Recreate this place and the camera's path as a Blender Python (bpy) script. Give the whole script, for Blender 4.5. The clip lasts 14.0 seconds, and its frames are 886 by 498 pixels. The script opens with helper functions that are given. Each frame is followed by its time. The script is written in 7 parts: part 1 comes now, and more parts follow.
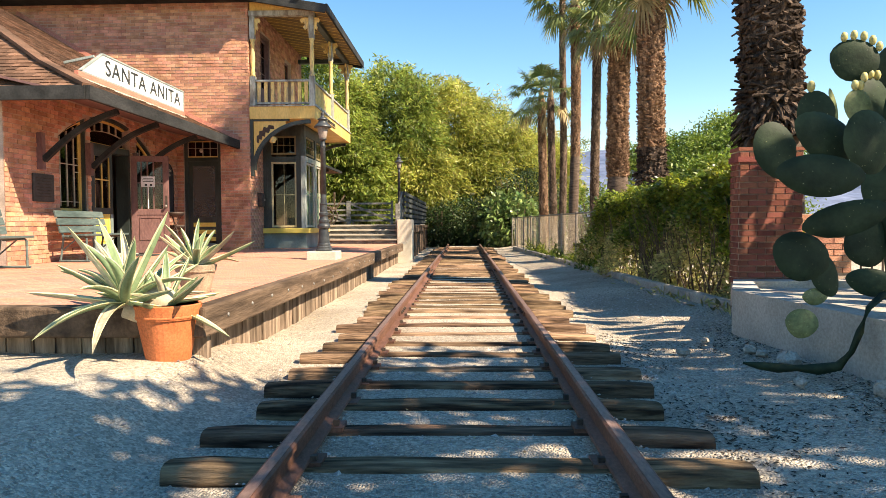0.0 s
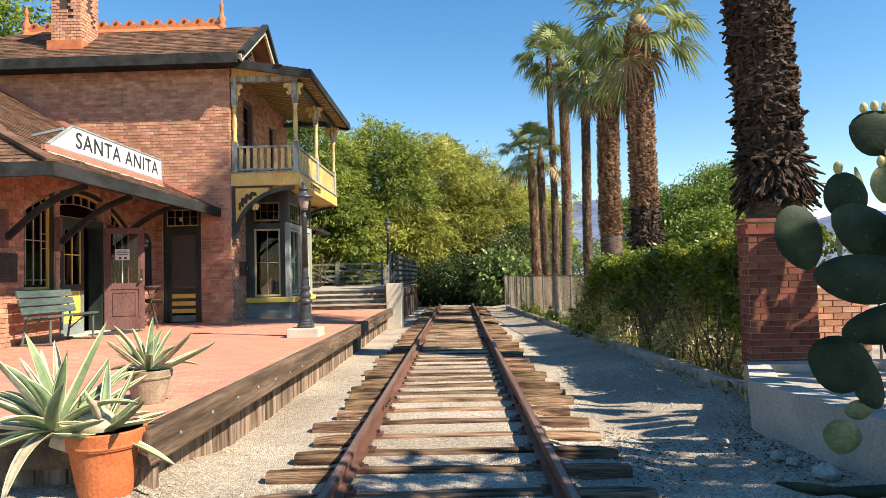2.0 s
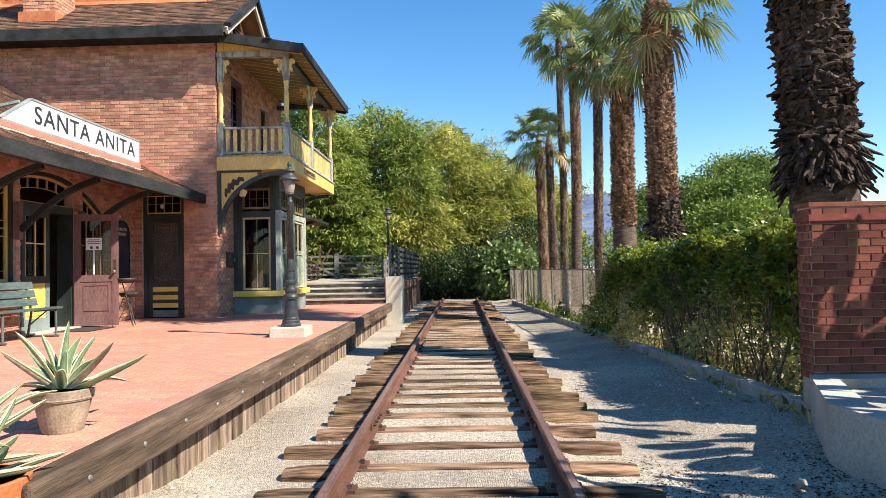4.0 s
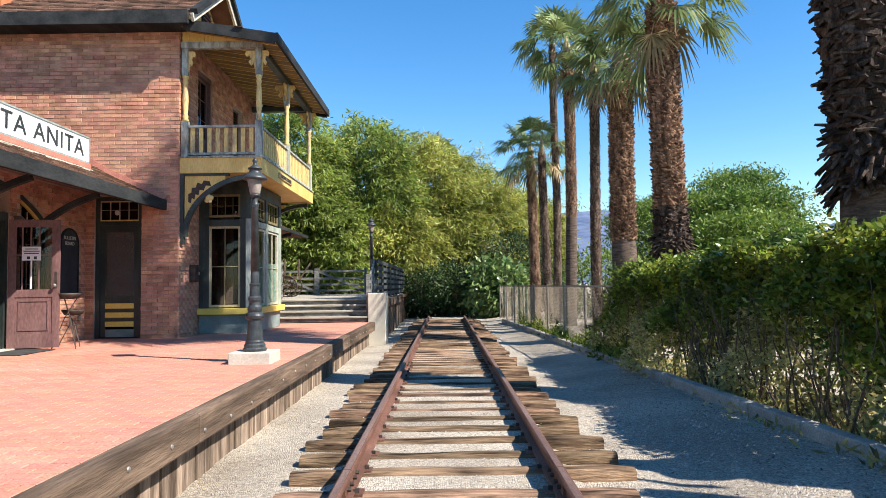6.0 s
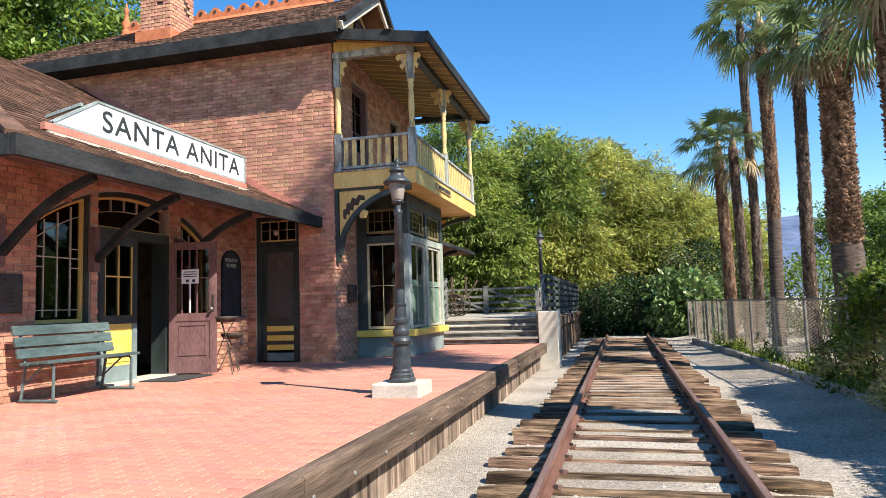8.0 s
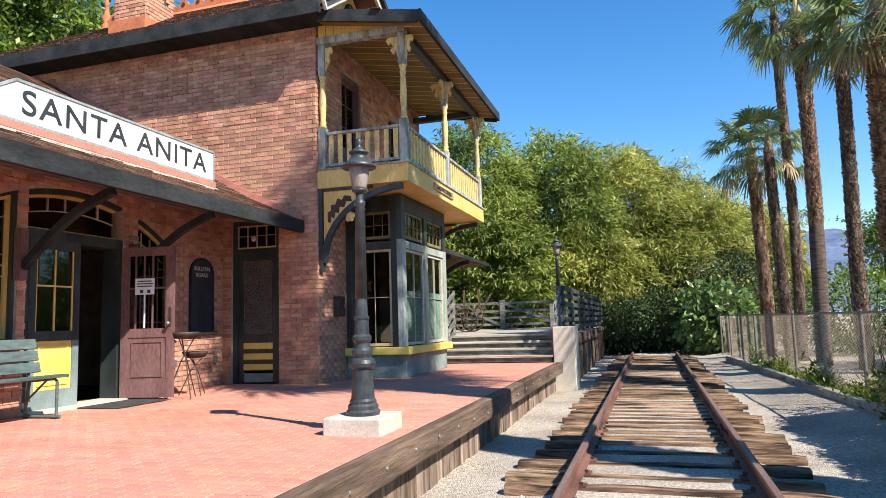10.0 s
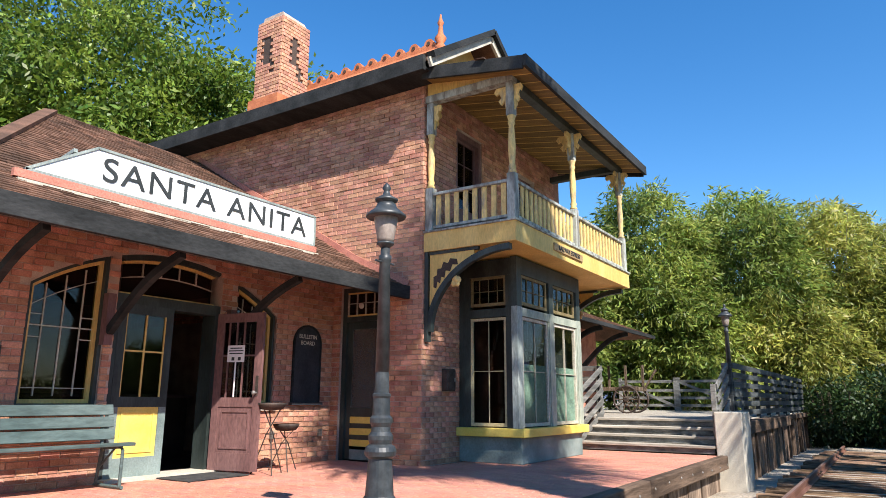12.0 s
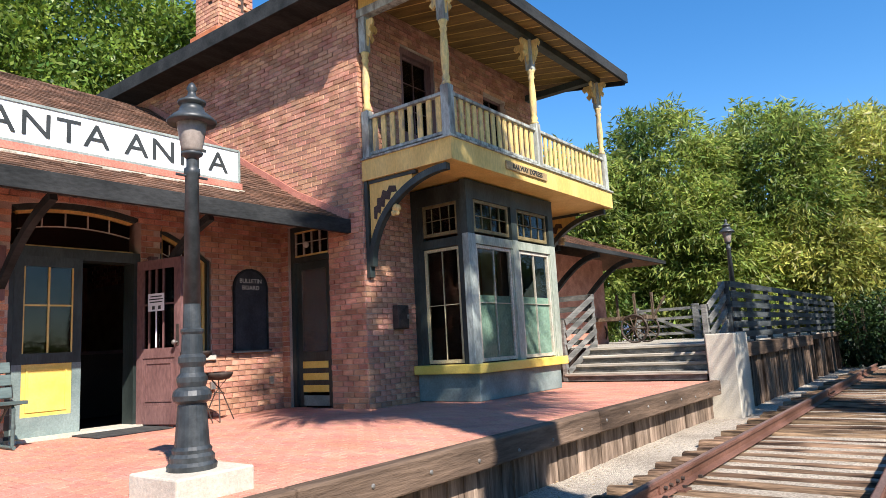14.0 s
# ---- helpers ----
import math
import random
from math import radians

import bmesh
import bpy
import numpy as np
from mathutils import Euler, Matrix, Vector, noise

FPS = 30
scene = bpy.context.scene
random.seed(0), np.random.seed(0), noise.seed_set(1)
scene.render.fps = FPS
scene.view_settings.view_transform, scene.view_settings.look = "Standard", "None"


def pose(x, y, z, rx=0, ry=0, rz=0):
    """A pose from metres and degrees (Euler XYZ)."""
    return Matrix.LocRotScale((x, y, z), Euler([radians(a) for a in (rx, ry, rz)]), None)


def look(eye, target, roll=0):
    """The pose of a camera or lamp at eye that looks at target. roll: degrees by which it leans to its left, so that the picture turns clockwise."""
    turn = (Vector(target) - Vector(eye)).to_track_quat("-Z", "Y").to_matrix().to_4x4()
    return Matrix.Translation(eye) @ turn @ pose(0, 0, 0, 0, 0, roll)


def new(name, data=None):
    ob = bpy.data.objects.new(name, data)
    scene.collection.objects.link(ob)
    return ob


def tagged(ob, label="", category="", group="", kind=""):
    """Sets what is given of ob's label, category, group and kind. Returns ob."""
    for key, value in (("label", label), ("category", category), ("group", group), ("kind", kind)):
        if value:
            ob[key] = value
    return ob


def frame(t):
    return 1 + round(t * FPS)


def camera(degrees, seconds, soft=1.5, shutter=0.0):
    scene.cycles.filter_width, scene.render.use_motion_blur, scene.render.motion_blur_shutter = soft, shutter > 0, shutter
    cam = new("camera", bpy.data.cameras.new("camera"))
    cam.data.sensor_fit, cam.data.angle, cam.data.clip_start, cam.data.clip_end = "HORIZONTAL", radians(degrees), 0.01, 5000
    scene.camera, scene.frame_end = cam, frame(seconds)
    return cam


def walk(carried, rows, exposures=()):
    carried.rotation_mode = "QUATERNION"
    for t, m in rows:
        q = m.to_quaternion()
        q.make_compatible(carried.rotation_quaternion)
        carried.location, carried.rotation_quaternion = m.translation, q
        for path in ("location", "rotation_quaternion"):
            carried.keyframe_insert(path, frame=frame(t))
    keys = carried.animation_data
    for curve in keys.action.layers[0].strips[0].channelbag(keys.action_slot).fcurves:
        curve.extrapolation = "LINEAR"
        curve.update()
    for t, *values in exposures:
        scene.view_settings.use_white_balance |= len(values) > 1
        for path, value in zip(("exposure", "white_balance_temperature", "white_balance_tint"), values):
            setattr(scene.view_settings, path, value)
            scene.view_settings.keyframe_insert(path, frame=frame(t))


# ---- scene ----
cam = camera(66.6, 14.0, 0.8)
PATH = [
    (0, (0.042, 1.212, 1.224), (-0.023, 3.209, 1.149), -0.3),
    (0.5, (0.056, 1.219, 1.413), (-0.014, 3.218, 1.399), -0.4),
    (1, (0.036, 1.302, 1.488), (-0.024, 3.3, 1.53), -0.8),
    (1.5, (0.036, 1.509, 1.491), (-0.007, 3.507, 1.567), -1.1),
    (2, (0.097, 1.843, 1.559), (0.056, 3.841, 1.638), -1.4),
    (2.2, (0.128, 1.938, 1.561), (0.074, 3.935, 1.651), -1.7),
    (4.3, (0.089, 3.316, 1.564), (0.042, 5.315, 1.618), -0.9),
    (4.5, (0.084, 3.484, 1.545), (0.052, 5.483, 1.598), -0.9),
    (5, (0.064, 3.856, 1.553), (0.068, 5.855, 1.616), -0.8),
    (5.5, (-0.01, 4.157, 1.57), (0.01, 6.156, 1.648), -0.7),
    (6, (-0.04, 4.523, 1.544), (-0.045, 6.52, 1.651), -0.8),
    (6.5, (-0.07, 4.89, 1.56), (-0.161, 6.884, 1.693), -0.9),
    (7, (-0.149, 5.29, 1.565), (-0.379, 7.271, 1.719), -1.2),
    (7.5, (-0.119, 5.662, 1.547), (-0.5, 7.618, 1.713), -1.5),
    (8, (-0.098, 6.036, 1.546), (-0.605, 7.964, 1.716), -1.8),
    (8.2, (-0.11, 6.193, 1.542), (-0.654, 8.11, 1.713), -2.0),
    (10.5, (0.088, 8.011, 1.507), (-0.504, 9.907, 1.745), -1.3),
    (11, (0.347, 8.437, 1.497), (-0.284, 10.316, 1.767), -0.2),
    (11.5, (0.443, 8.771, 1.51), (-0.345, 10.573, 1.872), -0.8),
    (12, (0.678, 9.094, 1.555), (-0.39, 10.727, 1.99), 0.3),
    (12.5, (0.861, 9.482, 1.461), (-0.35, 11.032, 1.819), 0.1),
    (13, (1.095, 9.905, 1.423), (-0.199, 11.405, 1.698), -1.9),
    (13.5, (1.262, 10.288, 1.427), (0.0, 11.82, 1.673), -3.0),
    (14, (1.365, 10.663, 1.408), (0.17, 12.242, 1.691), -3.1),
]
walk(cam, [(t, look(eye, target, roll)) for t, eye, target, roll in PATH],
     [(0.0, 1.4, 8300, 13), (1.0, 1.19, 7800, 12), (2.0, 1.05, 7400, 12), (4.5, 1.06, 6600, 10.5), (8.0, 1.03, 6300, 11), (14.0, 1.0, 6300, 13.5)])

# ---- light ----
world = bpy.data.worlds.new("sky")
scene.world = world
world.use_nodes = True
sky = world.node_tree.nodes.new("ShaderNodeTexSky")
sky.sky_type, sky.sun_disc = "NISHITA", False
SUN_TO = Vector((2.45, -1.25, 2.62)).normalized()
sky.sun_elevation = math.asin(SUN_TO.z)
sky.sun_rotation = math.atan2(SUN_TO.x, SUN_TO.y)
sky.air_density, sky.dust_density, sky.ozone_density = 1.0, 0.0, 2.0
back = world.node_tree.nodes["Background"]
back.inputs[1].default_value = 0.108
deep = world.node_tree.nodes.new("ShaderNodeHueSaturation")
deep.inputs["Saturation"].default_value = 1.34
world.node_tree.links.new(sky.outputs[0], deep.inputs["Color"])
world.node_tree.links.new(deep.outputs[0], back.inputs[0])
sun_data = bpy.data.lights.new("sun", "SUN")
sun_data.energy, sun_data.angle, sun_data.color = 5.0, radians(0.53), (1.0, 0.93, 0.83)
sun = new("sun", sun_data)
sun.matrix_world = look(SUN_TO * 60, (0, 0, 0))


# ---- materials ----
def mat(name, c1, c2, scale=3.0, rough=0.8, bump=0.25, grain=60.0, stretch=(1, 1, 1), metal=0.0, rand=0.0, hue=0.0, spec=0.4, contrast=(0.35, 0.65), depth=0.01, through_light=0.0, speck=0.35):
    """Two colours mixed by coarse noise, darkened by fine grain, with fine relief and a random shade for each piece."""
    m = bpy.data.materials.new(name)
    m.use_nodes = True
    nt = m.node_tree
    n, l = nt.nodes, nt.links
    p = n["Principled BSDF"]
    p.inputs["Roughness"].default_value, p.inputs["Metallic"].default_value = rough, metal
    p.inputs["Specular IOR Level"].default_value = spec
    tc, mp = n.new("ShaderNodeTexCoord"), n.new("ShaderNodeMapping")
    mp.inputs["Scale"].default_value = stretch
    l.new(tc.outputs["Object"], mp.inputs[0])
    a, b = n.new("ShaderNodeTexNoise"), n.new("ShaderNodeTexNoise")
    a.inputs["Scale"].default_value, a.inputs["Detail"].default_value = scale, 6.0
    b.inputs["Scale"].default_value, b.inputs["Detail"].default_value, b.inputs["Roughness"].default_value = grain, 4.0, 0.65
    l.new(mp.outputs[0], a.inputs["Vector"]), l.new(mp.outputs[0], b.inputs["Vector"])
    ramp = n.new("ShaderNodeValToRGB")
    ramp.color_ramp.elements[0].position, ramp.color_ramp.elements[1].position = contrast
    ramp.color_ramp.elements[0].color, ramp.color_ramp.elements[1].color = (*c1, 1), (*c2, 1)
    l.new(a.outputs[0], ramp.inputs[0])
    fine = n.new("ShaderNodeMapRange")
    fine.inputs["From Min"].default_value, fine.inputs["From Max"].default_value = 0.3, 0.7
    fine.inputs["To Min"].default_value, fine.inputs["To Max"].default_value = 1.0 - speck, 1.0 + speck * 0.6
    l.new(b.outputs[0], fine.inputs[0])
    hsv = n.new("ShaderNodeHueSaturation")
    l.new(ramp.outputs[0], hsv.inputs["Color"])
    if rand or hue:
        oi, geo, add, fr = n.new("ShaderNodeObjectInfo"), n.new("ShaderNodeNewGeometry"), n.new("ShaderNodeMath"), n.new("ShaderNodeMath")
        fr.operation = "FRACT"
        l.new(oi.outputs["Random"], add.inputs[0]), l.new(geo.outputs["Random Per Island"], add.inputs[1])
        l.new(add.outputs[0], fr.inputs[0])
        shade = n.new("ShaderNodeMapRange")
        shade.inputs["To Min"].default_value, shade.inputs["To Max"].default_value = 1 - rand, 1 + rand
        l.new(fr.outputs[0], shade.inputs[0])
        both = n.new("ShaderNodeMath")
        both.operation = "MULTIPLY"
        l.new(shade.outputs[0], both.inputs[0]), l.new(fine.outputs[0], both.inputs[1])
        l.new(both.outputs[0], hsv.inputs["Value"])
        if hue:
            turn, mul = n.new("ShaderNodeMapRange"), n.new("ShaderNodeMath")
            mul.operation = "MULTIPLY"
            mul.inputs[1].default_value = 7.3
            f2 = n.new("ShaderNodeMath")
            f2.operation = "FRACT"
            l.new(fr.outputs[0], mul.inputs[0]), l.new(mul.outputs[0], f2.inputs[0]), l.new(f2.outputs[0], turn.inputs[0])
            turn.inputs["To Min"].default_value, turn.inputs["To Max"].default_value = 0.5 - hue, 0.5 + hue
            l.new(turn.outputs[0], hsv.inputs["Hue"])
    else:
        l.new(fine.outputs[0], hsv.inputs["Value"])
    l.new(hsv.outputs[0], p.inputs["Base Color"])
    if bump:
        bp = n.new("ShaderNodeBump")
        bp.inputs["Strength"].default_value, bp.inputs["Distance"].default_value = bump, depth
        l.new(b.outputs[0], bp.inputs["Height"]), l.new(bp.outputs[0], p.inputs["Normal"])
    if through_light:
        tr, mix = n.new("ShaderNodeBsdfTranslucent"), n.new("ShaderNodeMixShader")
        mix.inputs[0].default_value = through_light
        l.new(hsv.outputs[0], tr.inputs[0])
        l.new(p.outputs[0], mix.inputs[1]), l.new(tr.outputs[0], mix.inputs[2])
        l.new(mix.outputs[0], n["Material Output"].inputs[0])
    return m


def gravel_mat():
    """Crushed pale stone: cells of many greys with deep relief, dust and darker worn patches."""
    m = mat("gravel", (0.4, 0.34, 0.265), (0.62, 0.545, 0.435), scale=0.7, rough=0.95, bump=0, grain=25, spec=0.2, speck=0.3)
    n, l = m.node_tree.nodes, m.node_tree.links
    tc = n.new("ShaderNodeTexCoord")
    v = n.new("ShaderNodeTexVoronoi")
    v.inputs["Scale"].default_value = 72
    l.new(tc.outputs["Object"], v.inputs["Vector"])
    hsv = n.new("ShaderNodeHueSaturation")
    sep = n.new("ShaderNodeSeparateColor")
    l.new(v.outputs["Color"], sep.inputs[0])
    mr = n.new("ShaderNodeMapRange")
    mr.inputs["To Min"].default_value, mr.inputs["To Max"].default_value = 0.62, 1.26
    l.new(sep.outputs[0], mr.inputs[0]), l.new(mr.outputs[0], hsv.inputs["Value"])
    p = n["Principled BSDF"]
    old = p.inputs["Base Color"].links[0].from_socket
    l.new(old, hsv.inputs["Color"]), l.new(hsv.outputs[0], p.inputs["Base Color"])
    bp = n.new("ShaderNodeBump")
    bp.invert = True
    bp.inputs["Strength"].default_value, bp.inputs["Distance"].default_value = 0.9, 0.02
    l.new(v.outputs["Distance"], bp.inputs["Height"]), l.new(bp.outputs[0], p.inputs["Normal"])
    return m


def glass_mat(name, tint, rough=0.02):
    """A dark pane: clear coat over a see-through tint."""
    m = bpy.data.materials.new(name)
    m.use_nodes = True
    n, l = m.node_tree.nodes, m.node_tree.links
    n.remove(n["Principled BSDF"])
    clear, gloss, mix, fres = n.new("ShaderNodeBsdfTransparent"), n.new("ShaderNodeBsdfGlossy"), n.new("ShaderNodeMixShader"), n.new("ShaderNodeFresnel")
    clear.inputs[0].default_value = (*tint, 1)
    gloss.inputs["Roughness"].default_value = rough
    fres.inputs[0].default_value = 1.4
    l.new(fres.outputs[0], mix.inputs[0]), l.new(clear.outputs[0], mix.inputs[1]), l.new(gloss.outputs[0], mix.inputs[2])
    l.new(mix.outputs[0], n["Material Output"].inputs[0])
    return m


def screen_mat():
    """Fine wire gauze: partly see-through grey."""
    m = mat("insect_screen", (0.3, 0.28, 0.25), (0.42, 0.4, 0.36), scale=4, rough=0.8, bump=0, grain=200)
    n, l = m.node_tree.nodes, m.node_tree.links
    clear, mix = n.new("ShaderNodeBsdfTransparent"), n.new("ShaderNodeMixShader")
    mix.inputs[0].default_value = 0.13
    l.new(clear.outputs[0], mix.inputs[1]), l.new(n["Principled BSDF"].outputs[0], mix.inputs[2])
    l.new(mix.outputs[0], n["Material Output"].inputs[0])
    return m


SCREEN = screen_mat()
BRICK = mat("brick_red", (0.42, 0.2, 0.125), (0.58, 0.31, 0.205), scale=5, rough=0.9, bump=0.6, grain=70, rand=0.24, hue=0.012, spec=0.15)
# Darker brick red for the gate pier, with the shade on it coloured in.
BRICK_SHADE = mat("brick_pier_shaded", (0.17, 0.058, 0.042), (0.27, 0.095, 0.066), scale=5, rough=0.88, bump=0.5, grain=90, rand=0.32, hue=0.012, spec=0.15)
MORTAR = mat("mortar", (0.4, 0.3, 0.24), (0.54, 0.43, 0.35), scale=4, rough=0.95, bump=0.5, grain=120, spec=0.1)
PAVER = mat("paver_brick", (0.5, 0.22, 0.15), (0.58, 0.275, 0.195), scale=1.3, rough=0.9, bump=0.2, grain=70, rand=0.07, hue=0.008, spec=0.15)
PAVER_JOINT = mat("paver_joint", (0.42, 0.19, 0.13), (0.5, 0.25, 0.18), scale=4, rough=0.95, bump=0.4, grain=100, spec=0.1)
SHINGLE = mat("shingle", (0.095, 0.058, 0.04), (0.19, 0.105, 0.07), scale=2.2, rough=0.9, bump=0.5, grain=50, rand=0.35, spec=0.15)
TERRACOTTA = mat("terracotta", (0.45, 0.14, 0.06), (0.56, 0.2, 0.09), scale=6, rough=0.75, bump=0.2, grain=60, spec=0.25)
POT = mat("pot_clay", (0.5, 0.13, 0.045), (0.6, 0.18, 0.07), scale=5, rough=0.7, bump=0.15, grain=60, spec=0.3)
POT_OLD = mat("pot_clay_weathered", (0.26, 0.2, 0.14), (0.4, 0.31, 0.22), scale=6, rough=0.85, bump=0.3, grain=60)
YELLOW = mat("paint_yellow", (0.64, 0.42, 0.115), (0.74, 0.52, 0.17), scale=3, rough=0.6, bump=0.25, grain=40, stretch=(1, 1, 0.3), speck=0.2)
YELLOW_B = mat("paint_bright_yellow", (0.72, 0.52, 0.09), (0.8, 0.61, 0.15), scale=3, rough=0.55, bump=0.15, grain=40, speck=0.12)
YELLOW_W = mat("paint_yellow_worn", (0.28, 0.24, 0.18), (0.72, 0.51, 0.19), scale=7, rough=0.75, bump=0.5, grain=35, stretch=(1, 1, 0.35), contrast=(0.3, 0.46), speck=0.3)
GREEN = mat("paint_dark_green", (0.02, 0.028, 0.025), (0.045, 0.06, 0.055), scale=4, rough=0.5, bump=0.25, grain=40, stretch=(1, 1, 0.3))
GREY = mat("paint_grey_green", (0.21, 0.25, 0.23), (0.32, 0.36, 0.33), scale=5, rough=0.65, bump=0.35, grain=40, stretch=(1, 1, 0.3), speck=0.3)
GREY_W = mat("paint_grey_worn", (0.2, 0.19, 0.16), (0.4, 0.42, 0.37), scale=8, rough=0.8, bump=0.6, grain=35, stretch=(1, 1, 0.3), contrast=(0.38, 0.55))
BASEGREEN = mat("paint_base_green", (0.13, 0.18, 0.17), (0.23, 0.29, 0.27), scale=2.5, rough=0.65, bump=0.3, grain=45, speck=0.25)
FASCIA = mat("paint_fascia_dark", (0.02, 0.022, 0.022), (0.042, 0.044, 0.044), scale=4, spec=0.12, rough=0.8, bump=0.3, grain=40, stretch=(1, 0.3, 1))
BARGE = mat("paint_pale_trim", (0.42, 0.385, 0.3), (0.56, 0.52, 0.42), scale=5, rough=0.7, bump=0.3, grain=40)
# Upper bay sash paint, dimmed in colour for the palm shade on the bay.
OCHRE_SHADE = mat("paint_ochre_shaded", (0.15, 0.115, 0.05), (0.24, 0.19, 0.09), scale=5, rough=0.65, bump=0.2, grain=40)
CREAM = mat("paint_cream", (0.42, 0.36, 0.2), (0.56, 0.48, 0.28), scale=5, rough=0.65, bump=0.2, grain=40)
LAMP = mat("iron_black_paint", (0.02, 0.025, 0.028), (0.05, 0.057, 0.06), scale=9, rough=0.45, bump=0.1, grain=30, spec=0.5)
CONCRETE = mat("concrete_pale", (0.47, 0.42, 0.34), (0.59, 0.54, 0.44), scale=2.4, rough=0.9, bump=0.4, grain=50, spec=0.2, speck=0.2)
KERB = mat("concrete_kerb", (0.32, 0.29, 0.25), (0.46, 0.43, 0.37), scale=3, rough=0.95, bump=0.5, grain=50, spec=0.15)
TIE = mat("tie_wood", (0.04, 0.026, 0.018), (0.38, 0.245, 0.15), scale=4.5, rough=0.92, bump=0.9, grain=14, stretch=(0.4, 4, 4), rand=0.34, hue=0.01, spec=0.12, depth=0.03, speck=0.42, contrast=(0.36, 0.68))
BEAM = mat("beam_wood", (0.075, 0.052, 0.037), (0.19, 0.13, 0.09), scale=1.6, rough=0.9, bump=0.7, grain=9, stretch=(4, 0.4, 4), rand=0.15, spec=0.12, depth=0.02, speck=0.32)
PLANK_D = mat("plank_wood_dark", (0.05, 0.034, 0.025), (0.24, 0.17, 0.12), scale=3, rough=0.92, bump=0.8, grain=12, stretch=(4, 4, 0.4), rand=0.35, spec=0.12, depth=0.02, speck=0.45)
PLANK_V = mat("plank_wood_upright", (0.12, 0.085, 0.06), (0.36, 0.27, 0.2), scale=2.5, rough=0.92, bump=0.8, grain=12, stretch=(4, 4, 0.5), rand=0.3, spec=0.12, depth=0.02, speck=0.35)
RAIL = mat("rail_rust", (0.12, 0.055, 0.035), (0.24, 0.12, 0.085), scale=3, rough=0.62, bump=0.35, grain=60, metal=0.35, spec=0.4, stretch=(1, 0.4, 1))
RAILTOP = mat("rail_head", (0.2, 0.12, 0.095), (0.31, 0.2, 0.16), scale=2, rough=0.5, bump=0.2, grain=60, metal=0.4, stretch=(1, 0.3, 1))
GRAVEL = gravel_mat()
STONE = mat("stone", (0.25, 0.22, 0.2), (0.5, 0.46, 0.41), scale=20, rough=0.95, bump=0.4, grain=120, rand=0.35, spec=0.15)
LITTER_SHADE = mat("leaf_litter_shade", (0.03, 0.024, 0.02), (0.09, 0.075, 0.06), scale=6, rough=0.95, bump=0, grain=40, rand=0.4, spec=0.1)
WHITE = mat("board_white", (0.78, 0.78, 0.76), (0.84, 0.84, 0.82), scale=3, rough=0.6, bump=0.05, grain=40, speck=0.05)
BLACK = mat("lettering_dark", (0.02, 0.025, 0.025), (0.035, 0.04, 0.04), rough=0.6, bump=0, speck=0.1)
PALE = mat("lettering_pale", (0.6, 0.58, 0.5), (0.68, 0.66, 0.58), rough=0.6, bump=0, speck=0.1)
BROWN = mat("paint_mauve_brown", (0.14, 0.07, 0.065), (0.2, 0.105, 0.095), scale=4, rough=0.6, bump=0.2, grain=40, stretch=(1, 1, 0.3))
BOARD = mat("slate_dark", (0.02, 0.023, 0.027), (0.04, 0.043, 0.05), scale=5, rough=0.55, bump=0.1, grain=40)
# Dark brown that also carries the shade indoors, in gaps and below the deck.
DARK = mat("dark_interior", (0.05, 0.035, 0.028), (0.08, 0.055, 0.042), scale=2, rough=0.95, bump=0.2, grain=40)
BENCH = mat("paint_bench_green", (0.055, 0.085, 0.08), (0.115, 0.155, 0.145), scale=4, rough=0.55, bump=0.35, grain=30, stretch=(1, 0.25, 1))
IRON = mat("iron_rusty", (0.045, 0.035, 0.03), (0.1, 0.075, 0.06), scale=9, rough=0.7, bump=0.4, grain=60, metal=0.4)
PLATE = mat("bronze_plaque", (0.05, 0.045, 0.04), (0.085, 0.075, 0.068), scale=6, rough=0.45, bump=0.3, grain=60, metal=0.5)
DECK = mat("deck_grey", (0.28, 0.25, 0.2), (0.5, 0.46, 0.38), scale=3, rough=0.9, bump=0.6, grain=14, stretch=(0.3, 5, 5), rand=0.2, spec=0.15, depth=0.015)
RAILING = mat("railing_grey", (0.09, 0.09, 0.08), (0.24, 0.235, 0.21), scale=4, rough=0.75, bump=0.5, grain=18, stretch=(1, 0.3, 3), rand=0.15)
RAILING_D = mat("railing_dark", (0.02, 0.025, 0.025), (0.075, 0.085, 0.085), scale=4, rough=0.7, bump=0.5, grain=18, stretch=(1, 0.3, 3), rand=0.2)
WIRE = mat("wire_weathered", (0.36, 0.29, 0.21), (0.52, 0.44, 0.33), scale=1.5, rough=0.8, bump=0, grain=30)
STEEL = mat("galvanised", (0.2, 0.19, 0.17), (0.34, 0.32, 0.29), scale=8, rough=0.5, bump=0.2, metal=0.6, grain=60)
LEAF_H = mat("leaf_hedge", (0.045, 0.085, 0.011), (0.26, 0.31, 0.04), scale=2.5, rough=0.36, bump=0, rand=0.55, hue=0.03, through_light=0.38, speck=0.1)
LEAF_L = mat("leaf_hedge_lower", (0.27, 0.26, 0.085), (0.6, 0.54, 0.24), scale=2, rough=0.45, bump=0, rand=0.5, hue=0.03, through_light=0.58, speck=0.1)
LEAF_B = mat("leaf_bamboo", (0.09, 0.145, 0.028), (0.34, 0.4, 0.085), scale=0.45, rough=0.45, bump=0, rand=0.55, hue=0.03, through_light=0.5, speck=0.1)
LEAF_O = mat("leaf_bamboo_olive", (0.17, 0.195, 0.035), (0.52, 0.52, 0.12), scale=0.45, rough=0.45, bump=0, rand=0.45, hue=0.03, through_light=0.5, speck=0.1)
